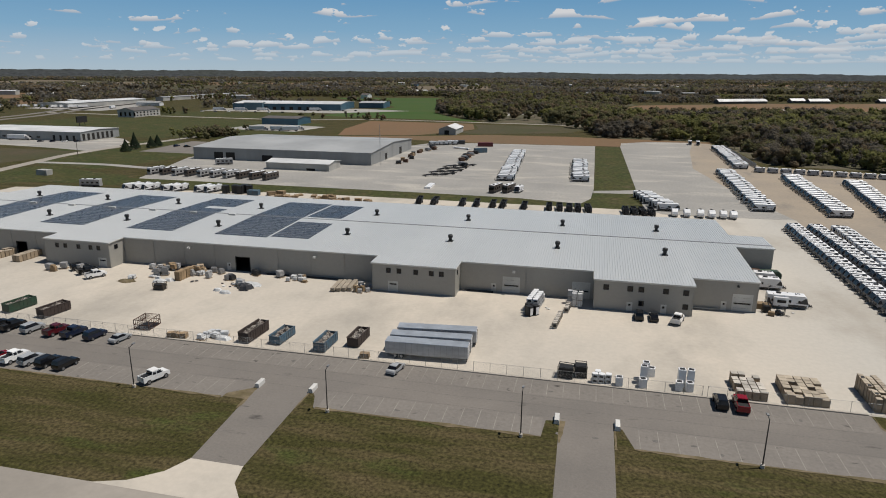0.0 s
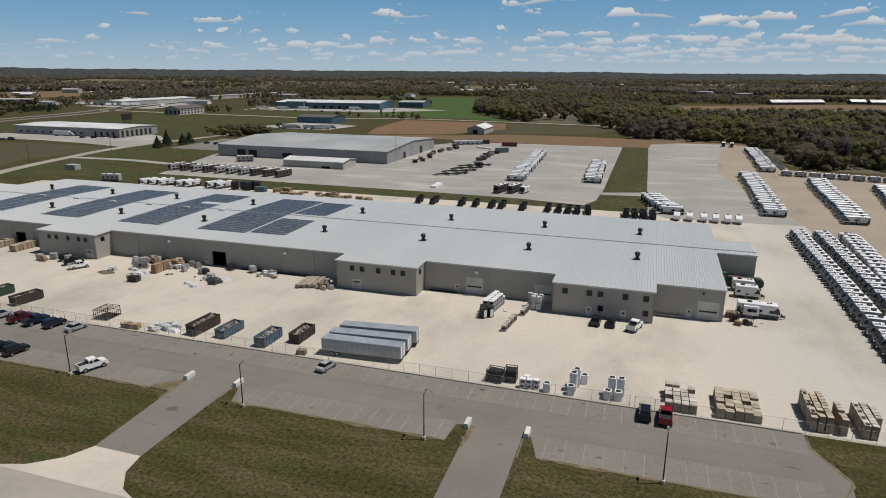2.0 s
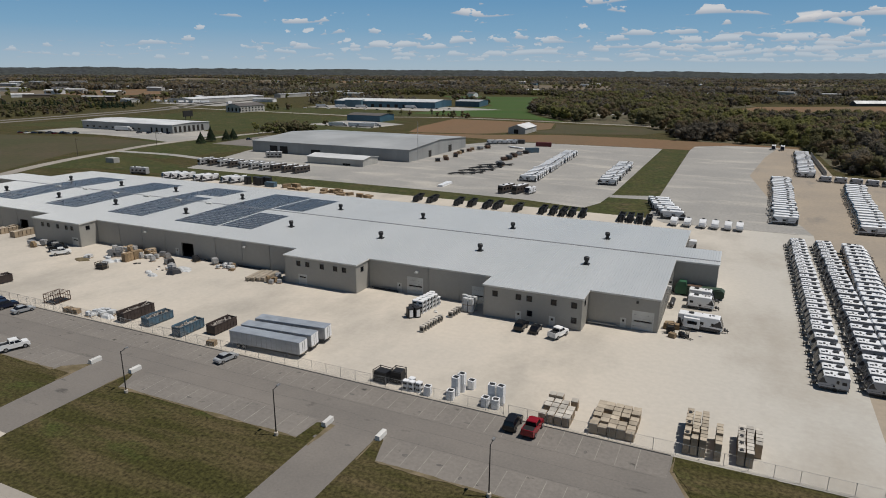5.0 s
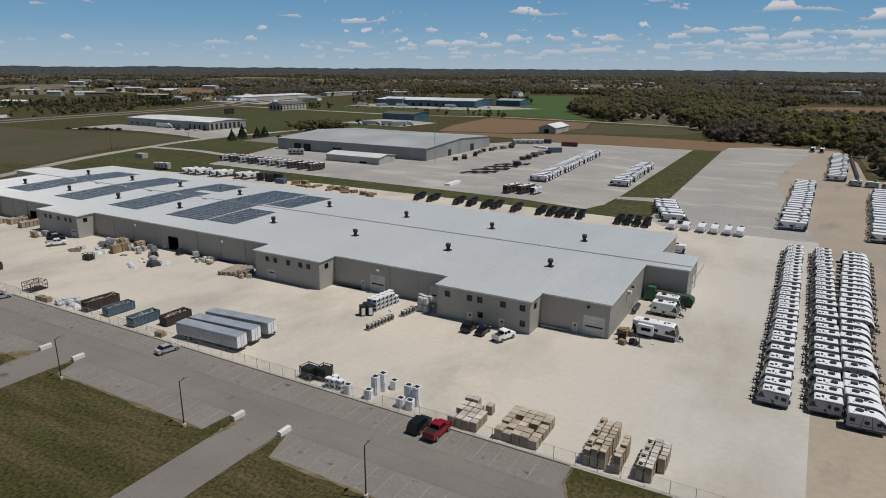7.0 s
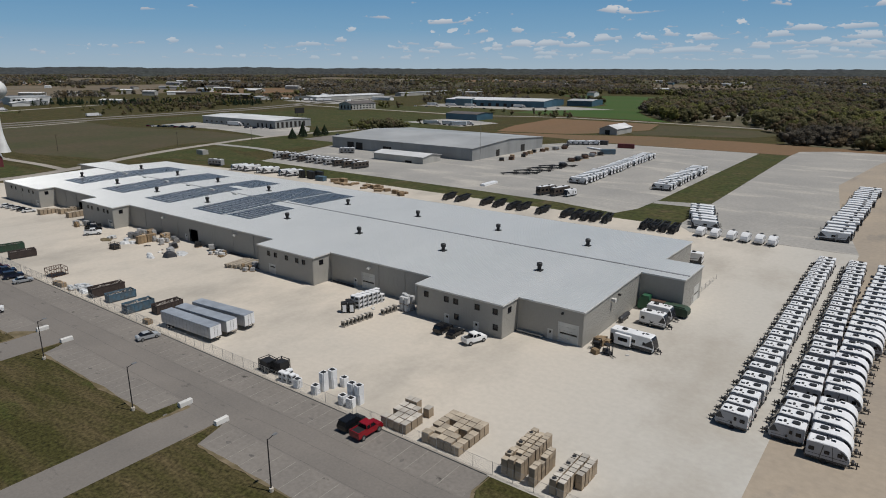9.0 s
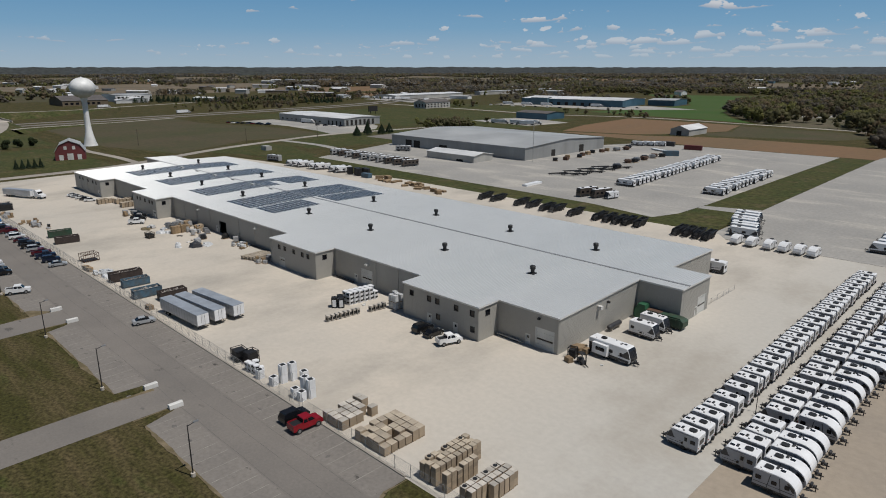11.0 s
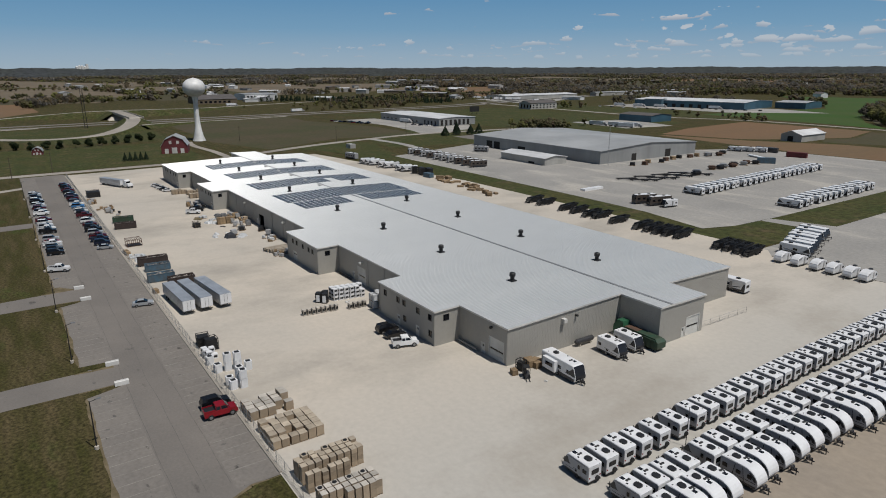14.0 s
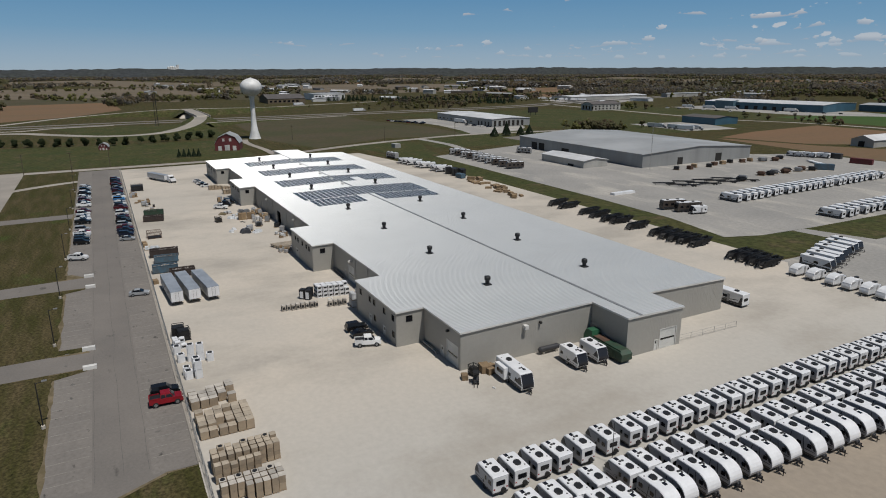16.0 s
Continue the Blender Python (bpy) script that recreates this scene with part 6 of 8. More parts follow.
def frame_crate(label, sx, sy, sz, mat, full=0.78):
    """An open cage of bars with a floor."""
    t = thing("crate", label, "crate", "frame crates")
    for x in (-sx / 2, sx / 2):
        for y in (-sy / 2, sy / 2):
            bm = bmesh.new()
            box(bm, x - 0.06, y - 0.06, 0, x + 0.06, y + 0.06, sz)
            part("post", bm, mat, t)
    for z in (0.12, sz * 0.5, sz - 0.06):
        for s in (-1, 1):
            bm = bmesh.new()
            box(bm, -sx / 2, s * sy / 2 - 0.04, z - 0.05, sx / 2, s * sy / 2 + 0.04, z + 0.05)
            part("rail", bm, mat, t)
            bm = bmesh.new()
            box(bm, s * sx / 2 - 0.04, -sy / 2, z - 0.05, s * sx / 2 + 0.04, sy / 2, z + 0.05)
            part("rail", bm, mat, t)
    if full < 0.2:
        for k in range(1, 7):
            bm = bmesh.new()
            y = -sy / 2 + sy * k / 7
            for x in (-sx / 2, sx / 2):
                box(bm, x - 0.035, y - 0.035, 0, x + 0.035, y + 0.035, sz)
            box(bm, -sx / 2, y - 0.035, sz - 0.1, sx / 2, y + 0.035, sz - 0.03)
            box(bm, -sx / 2, y - 0.035, 0.1, sx / 2, y + 0.035, 0.17)
            part("hoop", bm, mat, t)
    bm = bmesh.new()
    box(bm, -sx / 2 + 0.1, -sy / 2 + 0.1, 0.1, sx / 2 - 0.1, sy / 2 - 0.1, sz * full)
    part("load", bm, M["black"], t, "dark load inside")
    return t


for x, y, sx, sy, sz, lab, mt in ((-2.2, 106.1, 2.6, 2.2, 2.2, "black steel frame crate full of parts by the fence", "black"), (0.4, 106.9, 2.0, 2.2, 2.4, "black steel frame crate full of parts by the fence", "black"), (-89.7, 108.3, 3.4, 4.0, 2.2, "dark steel cage crate by the fence", "rust"), (-183.9, 108.4, 5.2, 4.8, 2.6, "black steel frame rack in the yard", "black")):
    frame_crate(lab, sx, sy, sz, M[mt], 0.12 if mt == "rust" else 0.88).matrix_basis = pose(x, y, 0, 0, 0, rng.uniform(-6, 6))

# moulded units in rows in front of the wall
UNIT = lambda: boxed("moulded_unit", "white moulded unit with a dark opening, stacked in the yard", "moulded unit", "white units in the yard", 1.25, 1.15, 0.95, M["white"], dark_side(1.25, 1.15, 0.95))
for i in range(6):
    for j in range(2):
        for k in range(3 if j == 0 or i < 5 else 2):
            put("unit", UNIT, pose(-12.0 + j * 1.4 + 0.2 * i, 137.8 + i * 1.28, 0.96 * k, 0, 0, 8))
DARK = lambda: boxed("dark_cabinet", "black cabinet with a white door panel", "cabinet", "dark cabinets", 1.5, 1.3, 2.3, M["black"], lambda t: part("panel", slab(0.76, -0.4, 0.3, 0.79, 0.4, 1.9), M["white"], t, "white front panel"))
def slab(*a):
    bm = bmesh.new()
    box(bm, *a)
    return bm


for x, y in ((-11.6, 134.3), (-10.4, 135.3), (-11.9, 136.0)):
    put("cab2", DARK, pose(x, y, 0, 0, 0, -40))
BUNDLE = lambda: boxed("bundle", "pale grey strapped bundle of panels standing upright", "bundle", "bundles in the yard", 1.0, 0.72, 1.4, M["carton_grey"], dark_side(1.0, 0.8, 1.35))
for i in range(8):
    put("bundle", BUNDLE, pose(-5.6 + 0.12 * i, 128.2 + i * 1.02, 0, 0, 0, 5))
for i in range(4):
    put("bundle", BUNDLE, pose(-3.6 + 0.12 * i, 138.2 + i * 1.1, 0, 0, 0, 5))


def barrel(label="tall white plastic wrapped stack by the wall"):
    t = thing("wrapped_stack", label, "wrapped goods", "wrapped stacks")
    bm = bmesh.new()
    box(bm, -0.55, -0.5, 0.12, 0.55, 0.5, 1.58, taper=0.03)
    bmesh.ops.bevel(bm, geom=[e for e in bm.edges if abs(e.verts[0].co.z - e.verts[1].co.z) > 0.5], offset=0.08, segments=2, affect="EDGES")
    part("wrapping", bm, M["wrap"], t)
    for x in (-0.25, 0.25):
        bm = bmesh.new()
        box(bm, x - 0.04, -0.53, 0.14, x + 0.04, 0.53, 1.6)
        part("strap", bm, M["rv_light"], t)
    bm = bmesh.new()
    box(bm, -0.55, -0.5, 0.0, 0.55, 0.5, 0.12)
    part("pallet", bm, M["wood"], t)
    return t


for x, y, n in ((-2.1, 142.9, 2), (-0.6, 144.4, 2), (-3.1, 144.8, 2), (-1.9, 144.3, 2), (-0.8, 142.9, 2), (-2.9, 146.2, 1)):
    for k in range(n):
        put("drum", barrel, pose(x, y, 1.64 * k))
# stepped pallet stand near the east door
t = frame_crate("black steel frame stand near the corner door", 1.4, 1.2, 2.0, M["black"])
t.matrix_basis = pose(40.8, 149.6, 0, 0, 0, 12)
for x, y, s in ((41.4, 147.5, 0.7), (40.4, 152.1, 1.1), (41.4, 152.5, 0.9), (40.5, 153.5, 0.8)):
    bm = bmesh.new()
    box(bm, -s, -s * 0.8, 0, s, s * 0.8, 0.9 * s + 0.3, taper=0.05)
    single("wooden_crate", bm, M["wood"], "pale wooden crate beside the factory corner", "crate", "crates at the corner", at=pose(x, y, 0, 0, 0, rng.uniform(-25, 25)))


def forklift():
    t = thing("forklift", "small grey forklift parked by the corner", "forklift")
    bm = bmesh.new()
    prism(bm, [(-1.0, 0.3), (-1.0, 0.9), (-0.2, 1.0), (0.0, 0.7), (0.7, 0.7), (0.8, 0.3)], -0.5, 0.5)
    part("body", bm, M["rv_grey"], t)
    for s in (-0.4, 0.4):
        bm = bmesh.new()
        box(bm, 0.82, s - 0.05, 0.1, 0.92, s + 0.05, 2.1)
        part("mast", bm, M["black"], t)
        bm = bmesh.new()
        box(bm, 0.9, s * 0.7 - 0.06, 0.1, 2.0, s * 0.7 + 0.06, 0.16)
        part("fork", bm, M["black"], t)
    bm = bmesh.new()
    box(bm, -0.8, -0.5, 1.95, 0.6, 0.5, 2.03)
    for x in (-0.75, 0.55):
        for y in (-0.45, 0.45):
            box(bm, x - 0.03, y - 0.03, 0.7, x + 0.03, y + 0.03, 1.95)
    part("guard", bm, M["black"], t)
    wheels(t, [(x, y) for x in (-0.7, 0.5) for y in (-0.45, 0.45)], 0.28, 0.2)
    return t


forklift().matrix_basis = pose(43.5, 148.5, 0, 0, 0, -30)

# green compactor against the east block
t = thing("trash_compactor", "green steel trash compactor with a long container", "compactor", at=pose(41.8, 176.2, 0, 0, 0, -1))
bm = bmesh.new()
prism(bm, [(0, 0.3), (0, 2.5), (7.6, 2.5), (8.4, 1.9), (8.4, 0.8), (8.0, 0.3)], -1.2, 1.2, lambda x, z: 0.0)
bmesh.ops.bevel(bm, geom=[e for e in bm.edges if abs(e.verts[0].co.x - e.verts[1].co.x) > 2], offset=0.25, segments=2, affect="EDGES")
c = part("container", bm, M["bin_green"], t)
for i in range(9):
    bm = bmesh.new()
    box(bm, 0.4 + i * 0.9, -1.26, 0.4, 0.5 + i * 0.9, -1.19, 2.2)
    part("rib", bm, M["bin_green"], c)
bm = bmesh.new()
box(bm, 0.1, -0.9, 2.51, 3.2, 0.9, 2.56)
part("rust_patch", bm, M["rust"], c, "rust red worn top")
bm = bmesh.new()
prism(bm, [(-2.6, 0.3), (-2.6, 2.0), (-1.8, 3.4), (-0.2, 3.4), (-0.05, 2.0), (-0.05, 0.3)], -1.0, 1.0)
part("hopper", bm, M["hopper"], t, "green hopper")
bm = bmesh.new()
for x in (0.6, 7.4):
    for s in (-0.8, 0.8):
        tube(bm, (x, s - 0.1, 0.15), (x, s + 0.1, 0.15), 0.15, n=8)
part("roller", bm, M["black"], t, kind="stuff")

# propane tank lying by the wall
t = thing("gas_tank", "dark grey horizontal gas tank by the wall", "tank", at=pose(39.5, 164.4, 0))
bm = bmesh.new()
tube(bm, (0, 0.35, 0.95), (0, 4.4, 0.95), 0.55, n=16)
tube(bm, (0, 0.0, 0.95), (0, 0.35, 0.95), 0.3, 0.55, n=16)
tube(bm, (0, 4.4, 0.95), (0, 4.75, 0.95), 0.55, 0.3, n=16)
part("shell", bm, M["rv_grey"], t, smooth=True)
for y in (1.0, 3.8):
    bm = bmesh.new()
    box(bm, -0.4, y - 0.12, 0, 0.4, y + 0.12, 0.5)
    part("saddle", bm, M["concrete"], t)

# tall pale fence between the tan lot and the wood
t = thing("fence", "tall pale grey panel fence at the wood edge", "fence")
for i in range(24):
    y = 400.0 + i * 4.0
    x = 92.0
    bm = bmesh.new()
    box(bm, x - 0.06, y - 0.06, -0.05, x + 0.06, y + 0.06, 2.7)
    part("post", bm, M["galv"], t)
    bm = bmesh.new()
    box(bm, x - 0.02, y + 0.08, 0.1, x + 0.02, y + 3.92, 2.5)
    part("panel", bm, M["fence_panel"], t)

# chain link run by the east block
t = thing("fence", "short chain link fence by the east block", "fence")
for i in range(6):
    bm = bmesh.new()
    tube(bm, (47.4 + 0.06 * i, 192.2 + 3.2 * i, 0), (47.4 + 0.06 * i, 192.2 + 3.2 * i, 1.3), 0.04, n=6)
    part("post", bm, M["galv"], t)
for z in (0.15, 0.7, 1.28):
    bm = bmesh.new()
    tube(bm, (47.4, 192.2, z), (47.7, 208.2, z), 0.02, n=5)
    part("rail", bm, M["galv"], t)

# black trailer chassis behind the factory
def chassis(label="leaning stack of black steel trailer frames"):
    t = thing("trailer_frame", label, "trailer frame", "trailer frames behind the factory")
    r = random.Random(5)
    for k in range(5):
        bm = bmesh.new()
        m = pose(r.uniform(-0.15, 0.15) + 0.3 * k, r.uniform(-0.08, 0.08), 0.42 + 0.34 * k, 0, -1.2, r.uniform(-1.2, 1.2))
        for y in (-0.98, 0.98):
            box(bm, 0, y - 0.06, 0, 8.4, y + 0.06, 0.24, m)
        for i in range(11):
            box(bm, 0.1 + i * 0.8, -0.92, 0.05, 0.22 + i * 0.8, 0.92, 0.2, m)
        box(bm, 0.0, -1.15, 0.2, 8.3, -0.98, 0.27, m)
        box(bm, 0.0, 0.98, 0.2, 8.3, 1.15, 0.27, m)
        for x in (3.6, 4.5):
            box(bm, x - 0.5, -0.9, 0.06, x + 0.35, 0.9, 0.12, m)
        for s in (-1, 1):
            tube(bm, m @ Vector((0.4, s * 0.95, 0.1)), m @ Vector((-1.2, 0, 0.1)), 0.07, n=5)
        part("frame", bm, M["black"], t)
    wheels(t, [(x, y) for x in (4.6, 5.5) for y in (-1.1, 1.1)], 0.38, 0.25, False)
    for x in (0.6, 7.4):
        bm = bmesh.new()
        box(bm, x - 0.1, -0.9, 0, x + 0.1, 0.9, 0.46 + 0.02 * x)
        part("stand", bm, M["black"], t)
    return t


for x in (-68.5, -62.5, -50.5, -44.6, -38.0, -34.2, -25.6, -15.6, -11.4, -7.8, -4.4, -0.2, 13.6, 16.8, 20.2, 23.2):
    put("chassis", chassis, pose(x + 0.3, 247.6 + rng.uniform(-0.6, 0.6), 0, 0, 0, 94 + rng.uniform(-4, 4)))

# containers and timber behind the factory
def container(label, l, w, h, mat, group="containers"):
    t = thing("container", label, "container", group)
    bm = bmesh.new()
    box(bm, 0, -w / 2, 0.12, l, w / 2, h)
    part("shell", bm, mat, t)
    for s in (-1, 1):
        bm = bmesh.new()
        for i in range(int(l / 0.5)):
            y = s * w / 2
            box(bm, 0.2 + i * 0.5, y - 0.03, 0.2, 0.42 + i * 0.5, y + 0.03, h - 0.1)
        part("corrugation", bm, mat, t, kind="stuff")
    for s in (0, 1):
        bm = bmesh.new()
        box(bm, l, -w / 2 + 0.05 + s * w / 2, 0.2, l + 0.05, s * w / 2 - 0.05, h - 0.1)
        part("door", bm, mat, t)
    bm = bmesh.new()
    for x in (0.1, l - 0.3):
        for y in (-w / 2, w / 2 - 0.2):
            box(bm, x, y, 0, x + 0.2, y + 0.2, 0.12)
    part("foot", bm, M["black"], t, kind="stuff")
    return t


BALE = lambda: boxed("covered_bale", "tall black covered bale behind the factory", "bale", "black bales", 2.6, 2.6, 3.6, M["black"])
for x, y in ((-157.5, 251.0), (-153.8, 252.6), (-150.6, 251.2), (-147.4, 253.6), (-150.2, 254.6)):
    put("bale", BALE, pose(x, y, 0, 0, 0, rng.uniform(-15, 15)))
container("dark blue grey container behind the factory", 5, 2.6, 2.2, M["bin_blue"]).matrix_basis = pose(-146.0, 250.0, 0, 0, 0, 5)
container("red steel container on the gravel lot", 11, 2.6, 3.0, M["brick_red"]).matrix_basis = pose(-82.5, 465.1, -0.05, 0, 0, 12)
container("dark grey steel container on the gravel lot", 13, 2.6, 3.0, M["rv_grey"]).matrix_basis = pose(-107.3, 475.1, -0.05, 0, 0, 6)
container("dark steel container on the gravel lot", 9, 2.6, 3.2, M["bin_blue"]).matrix_basis = pose(-77.5, 425.3, -0.05, 0, 0, 40)
for i in range(26):
    x = rng.uniform(-140, -88)
    y = 252 - (x + 134) * 0.1 + rng.uniform(-3.0, 3.0)
    s = rng.uniform(0.8, 1.6)
    t = thing("timber_stack", "stack of brown timber and pallets behind the factory", "timber", "timber behind the factory", at=pose(x, y, 0, 0, 0, rng.uniform(0, 180)))
    for k in range(rng.randint(2, 4)):
        bm = bmesh.new()
        box(bm, -1.2 * s, -0.7 * s, k * 0.42, 1.2 * s, 0.7 * s, k * 0.42 + 0.36)
        part("layer", bm, M["wood"], t)

# mixed goods in front of the long wall
GOODS = (("wood", "wooden crate of offcuts in the yard"), ("wrap", "white plastic wrapped bundle in the yard"), ("carton", "brown cardboard carton in the yard"), ("rv_light", "grey metal bin in the yard"), ("black", "black wrapped bale in the yard"))
def goods(key, label, s, tall):
    t = thing("goods_stack", label, "goods", "goods in the yard")
    bm = bmesh.new()
    for k in (-0.45, 0, 0.45):
        box(bm, -0.6 * s, k * s - 0.06, 0, 0.6 * s, k * s + 0.06, 0.1)
    box(bm, -0.62 * s, -0.55 * s, 0.1, 0.62 * s, 0.55 * s, 0.15)
    part("pallet", bm, M["wood"], t, kind="stuff")
    z = 0.15
    r = random.Random(int(s * 100) + int(tall * 10))
    while z < tall:
        h = min(r.uniform(0.35, 0.8), tall - z + 0.1)
        a = s * r.uniform(0.42, 0.6)
        bm = bmesh.new()
        box(bm, -a, -a * 0.85, z, a, a * 0.85, z + h - 0.02, pose(r.uniform(-0.05, 0.05), r.uniform(-0.05, 0.05), 0, 0, 0, r.uniform(-6, 6)), taper=0.03)
        part("layer", bm, M[key], t)
        z += h
    return t


for cx, cy, sx, sy, n, pal in ((-111.0, 136.3, 4, 2.0, 4, (1, 1)), (-100.9, 141.5, 5, 2.0, 8, (0, 1, 3)), (-106.1, 145.4, 8, 1.2, 14, (0, 3, 2)), (-84.5, 137.5, 3, 2.0, 6, (1, 1, 3)), (-75.5, 144.9, 6, 1.6, 10, (0, 3, 1)),
                               (-137.5, 137.3, 5, 1.6, 5, (0, 3)), (-145.7, 109.6, 9, 3.6, 11, (3, 0, 4)), (-73.3, 106.6, 2.6, 1.6, 12, (1, 1)), (-170.7, 106.4, 5, 1.2, 8, (3, 0)), (-54.0, 142.9, 1.2, 3.0, 4, (3, 0)), (-113, 147.5 - 2.2, 3, 0.8, 4, (3,))):
    for i in range(n):
        key, lab = GOODS[pal[rng.randrange(len(pal))]]
        s, h = rng.choice((0.9, 1.2, 1.5)), rng.choice((0.4, 0.9, 1.3, 1.7))
        if key == "wrap":
            h = min(h, 1.0)
        x, y = cx + rng.uniform(-sx, sx), cy + rng.uniform(-sy, sy)
        put((key, s, h), lambda: goods(key, lab, s, h), pose(x, y, 0, 0, 0, rng.uniform(-25, 25)))
# long timber bundles beside the wing
for k in range(4):
    t = thing("timber_bundle", "long strapped bundle of grey brown timber on bearers", "timber", "timber bundles by the wing", at=pose(-60.3 + 1.25 * k, 138.2 + 0.5 * k, 0, 0, 0, 97 + rng.uniform(-2, 2)))
    for z in range(3):
        for w in range(2):
            bm = bmesh.new()
            box(bm, rng.uniform(0, 0.4), -0.54 + 0.55 * w, 0.12 + 0.3 * z, 7.2 + rng.uniform(-0.5, 0.3), -0.02 + 0.55 * w, 0.4 + 0.3 * z)
            part("board_pack", bm, M["plank"], t)
    for x in (0.8, 3.5, 6.3):
        bm = bmesh.new()
        box(bm, x - 0.06, -0.58, 0, x + 0.06, 0.58, 0.12)
        part("bearer", bm, M["wood"], t)
for x, y, a in ((-53.6, 139.6, 10), (-52.0, 140.8, 30), (-54.3, 143.0, 0), (-52.4, 143.6, 15), (-55.0, 140.4, 40)):
    put(("crate_grey", a), lambda: goods("rv_light", "grey metal bin in the yard", 1.0, 0.9), pose(x, y, 0, 0, 0, a))
# tall crates, tarps and plastic sheets before the long wall
for x, y in ((-102.4, 138.2), (-102.2, 141.2)):
    t = thing("panel_crate", "tall brown wooden panel crate in the yard", "crate", "panel crates", at=pose(x, y, 0, 0, 0, 86 + rng.uniform(-3, 3)))
    for k in range(3):
        bm = bmesh.new()
        box(bm, -1.35 + 0.92 * k, -0.75, 0.1, -0.47 + 0.92 * k, 0.75, 2.35)
        part("panel", bm, M["wood"], t)
    bm = bmesh.new()
    box(bm, -1.4, -0.8, 0, 1.4, 0.8, 0.1)
    part("pallet", bm, M["wood"], t)


def heap(name, label, category, x, y, sx, sy, sz, mat, seed):
    """A soft uneven heap or crumpled sheet that thins out to its rim."""
    rs = random.Random(seed)
    bm = bmesh.new()
    n, rings = 14, []
    wob = [rs.uniform(0.75, 1.2) for i in range(n)]
    for f in (1.0, 0.75, 0.45, 0.15):
        rings.append([bm.verts.new((x + sx * f * wob[i] * math.cos(6.2832 * i / n), y + sy * f * wob[i] * math.sin(6.2832 * i / n), 0.005 + sz * (1 - f ** 5) * rs.uniform(0.88, 1.0))) for i in range(n)])
    for a, b in zip(rings, rings[1:]):
        for i in range(n):
            bm.faces.new((a[i], a[(i + 1) % n], b[(i + 1) % n], b[i]))
    bm.faces.new(rings[-1])
    bm.faces.new(rings[0][::-1])
    return single(name, bm, mat, label, category)


heap("tarp_bale", "dark grey tarpaulin over a bale in the yard", "tarpaulin", -82.4, 135.4, 2.1, 1.8, 1.5, M["rv_grey"], 1)
for i, (x, y, a, b) in enumerate(((-83.0, 139.6, 2.6, 1.3), (-81.2, 138.2, 1.8, 1.2), (-85.4, 131.4, 1.5, 0.9), (-88.2, 132.6, 1.1, 0.8), (-106.4, 134.9, 1.9, 1.4), (-104.6, 136.6, 1.2, 1.0), (-70.8, 106.2, 2.2, 1.0), (-74.6, 106.4, 1.4, 0.9))):
    heap("plastic_sheet", "crumpled white plastic sheeting on concrete", "plastic sheet", x, y, a, b, 0.75 if i > 1 else 0.3, M["wrap"], 10 + i)
for x, y, a in ((-110.2, 139.2, 20), (-108.6, 140.4, 25), (-109.6, 141.2, 15)):
    put(("steel_rack", 0), lambda: goods("steel", "grey steel rack with panels before the wall", 1.7, 2.0), pose(x, y, 0, 0, 0, a))
heap("sawdust_heap", "low pile of tan sawdust on concrete", "pile", -114.7, 133.6, 2.6, 1.4, 0.5, M["earth"], 30)
frame_crate("dark steel cage with wood inside in the yard", 2.6, 1.8, 1.9, M["bark"]).matrix_basis = pose(-102.5, 130.0, 0, 0, 0, 6)
for i in range(7):
    x, y = rng.choice(((-90, 141), (-93.5, 144), (-96.4, 145.6), (-79, 146.0), (-86, 146.2)))
    put(("rack2", i % 2), lambda: goods("black" if i % 2 else "steel", "dark machine frame standing by the wall", 1.5, 1.3), pose(x + rng.uniform(-1.5, 1.5), y + rng.uniform(-0.8, 0.8), 0, 0, 0, rng.uniform(0, 90)))
t = thing("pallet_row", "low row of wooden pallets by the fence", "pallets", at=pose(-80.1, 104.9, 0, 0, 0, 4))
for i in range(4):
    bm = bmesh.new()
    box(bm, -2.1 + i * 1.05, -0.6, 0, -1.1 + i * 1.05, 0.6, 1.0 + 0.1 * (i % 2))
    part("pallet", bm, M["wood"], t)
bm = bmesh.new()
box(bm, -0.9, -0.6, 0, 0.9, 0.6, 1.0, taper=0.04)
single("wooden_crate", bm, M["wood"], "pale wooden crate by the fence", "crate", at=pose(-39.8, 104.8, 0, 0, 0, 8))

# flatbed frames and gear on the gravel lot
def flatbed():
    t = thing("flatbed_trailer", "dark low flatbed trailer frame on gravel", "flatbed trailer", "flatbeds on the gravel lot")
    bm = bmesh.new()
    for y in (-0.9, 0.9):
        box(bm, -5, y - 0.1, 0.6, 5, y + 0.1, 0.9)
    for i in range(10):
        box(bm, -4.9 + i * 1.05, -0.82, 0.62, -4.75 + i * 1.05, 0.82, 0.86)
    part("frame", bm, M["black"], t)
    wheels(t, [(x, y) for x in (1.6, 2.7) for y in (-1.1, 1.1)], 0.42, 0.28, False)
    bm = bmesh.new()
    for y in (-0.9, 0.9):
        box(bm, -4.2, y - 0.08, 0, -4.0, y + 0.08, 0.6)
    part("stand", bm, M["black"], t, kind="stuff")
    return t


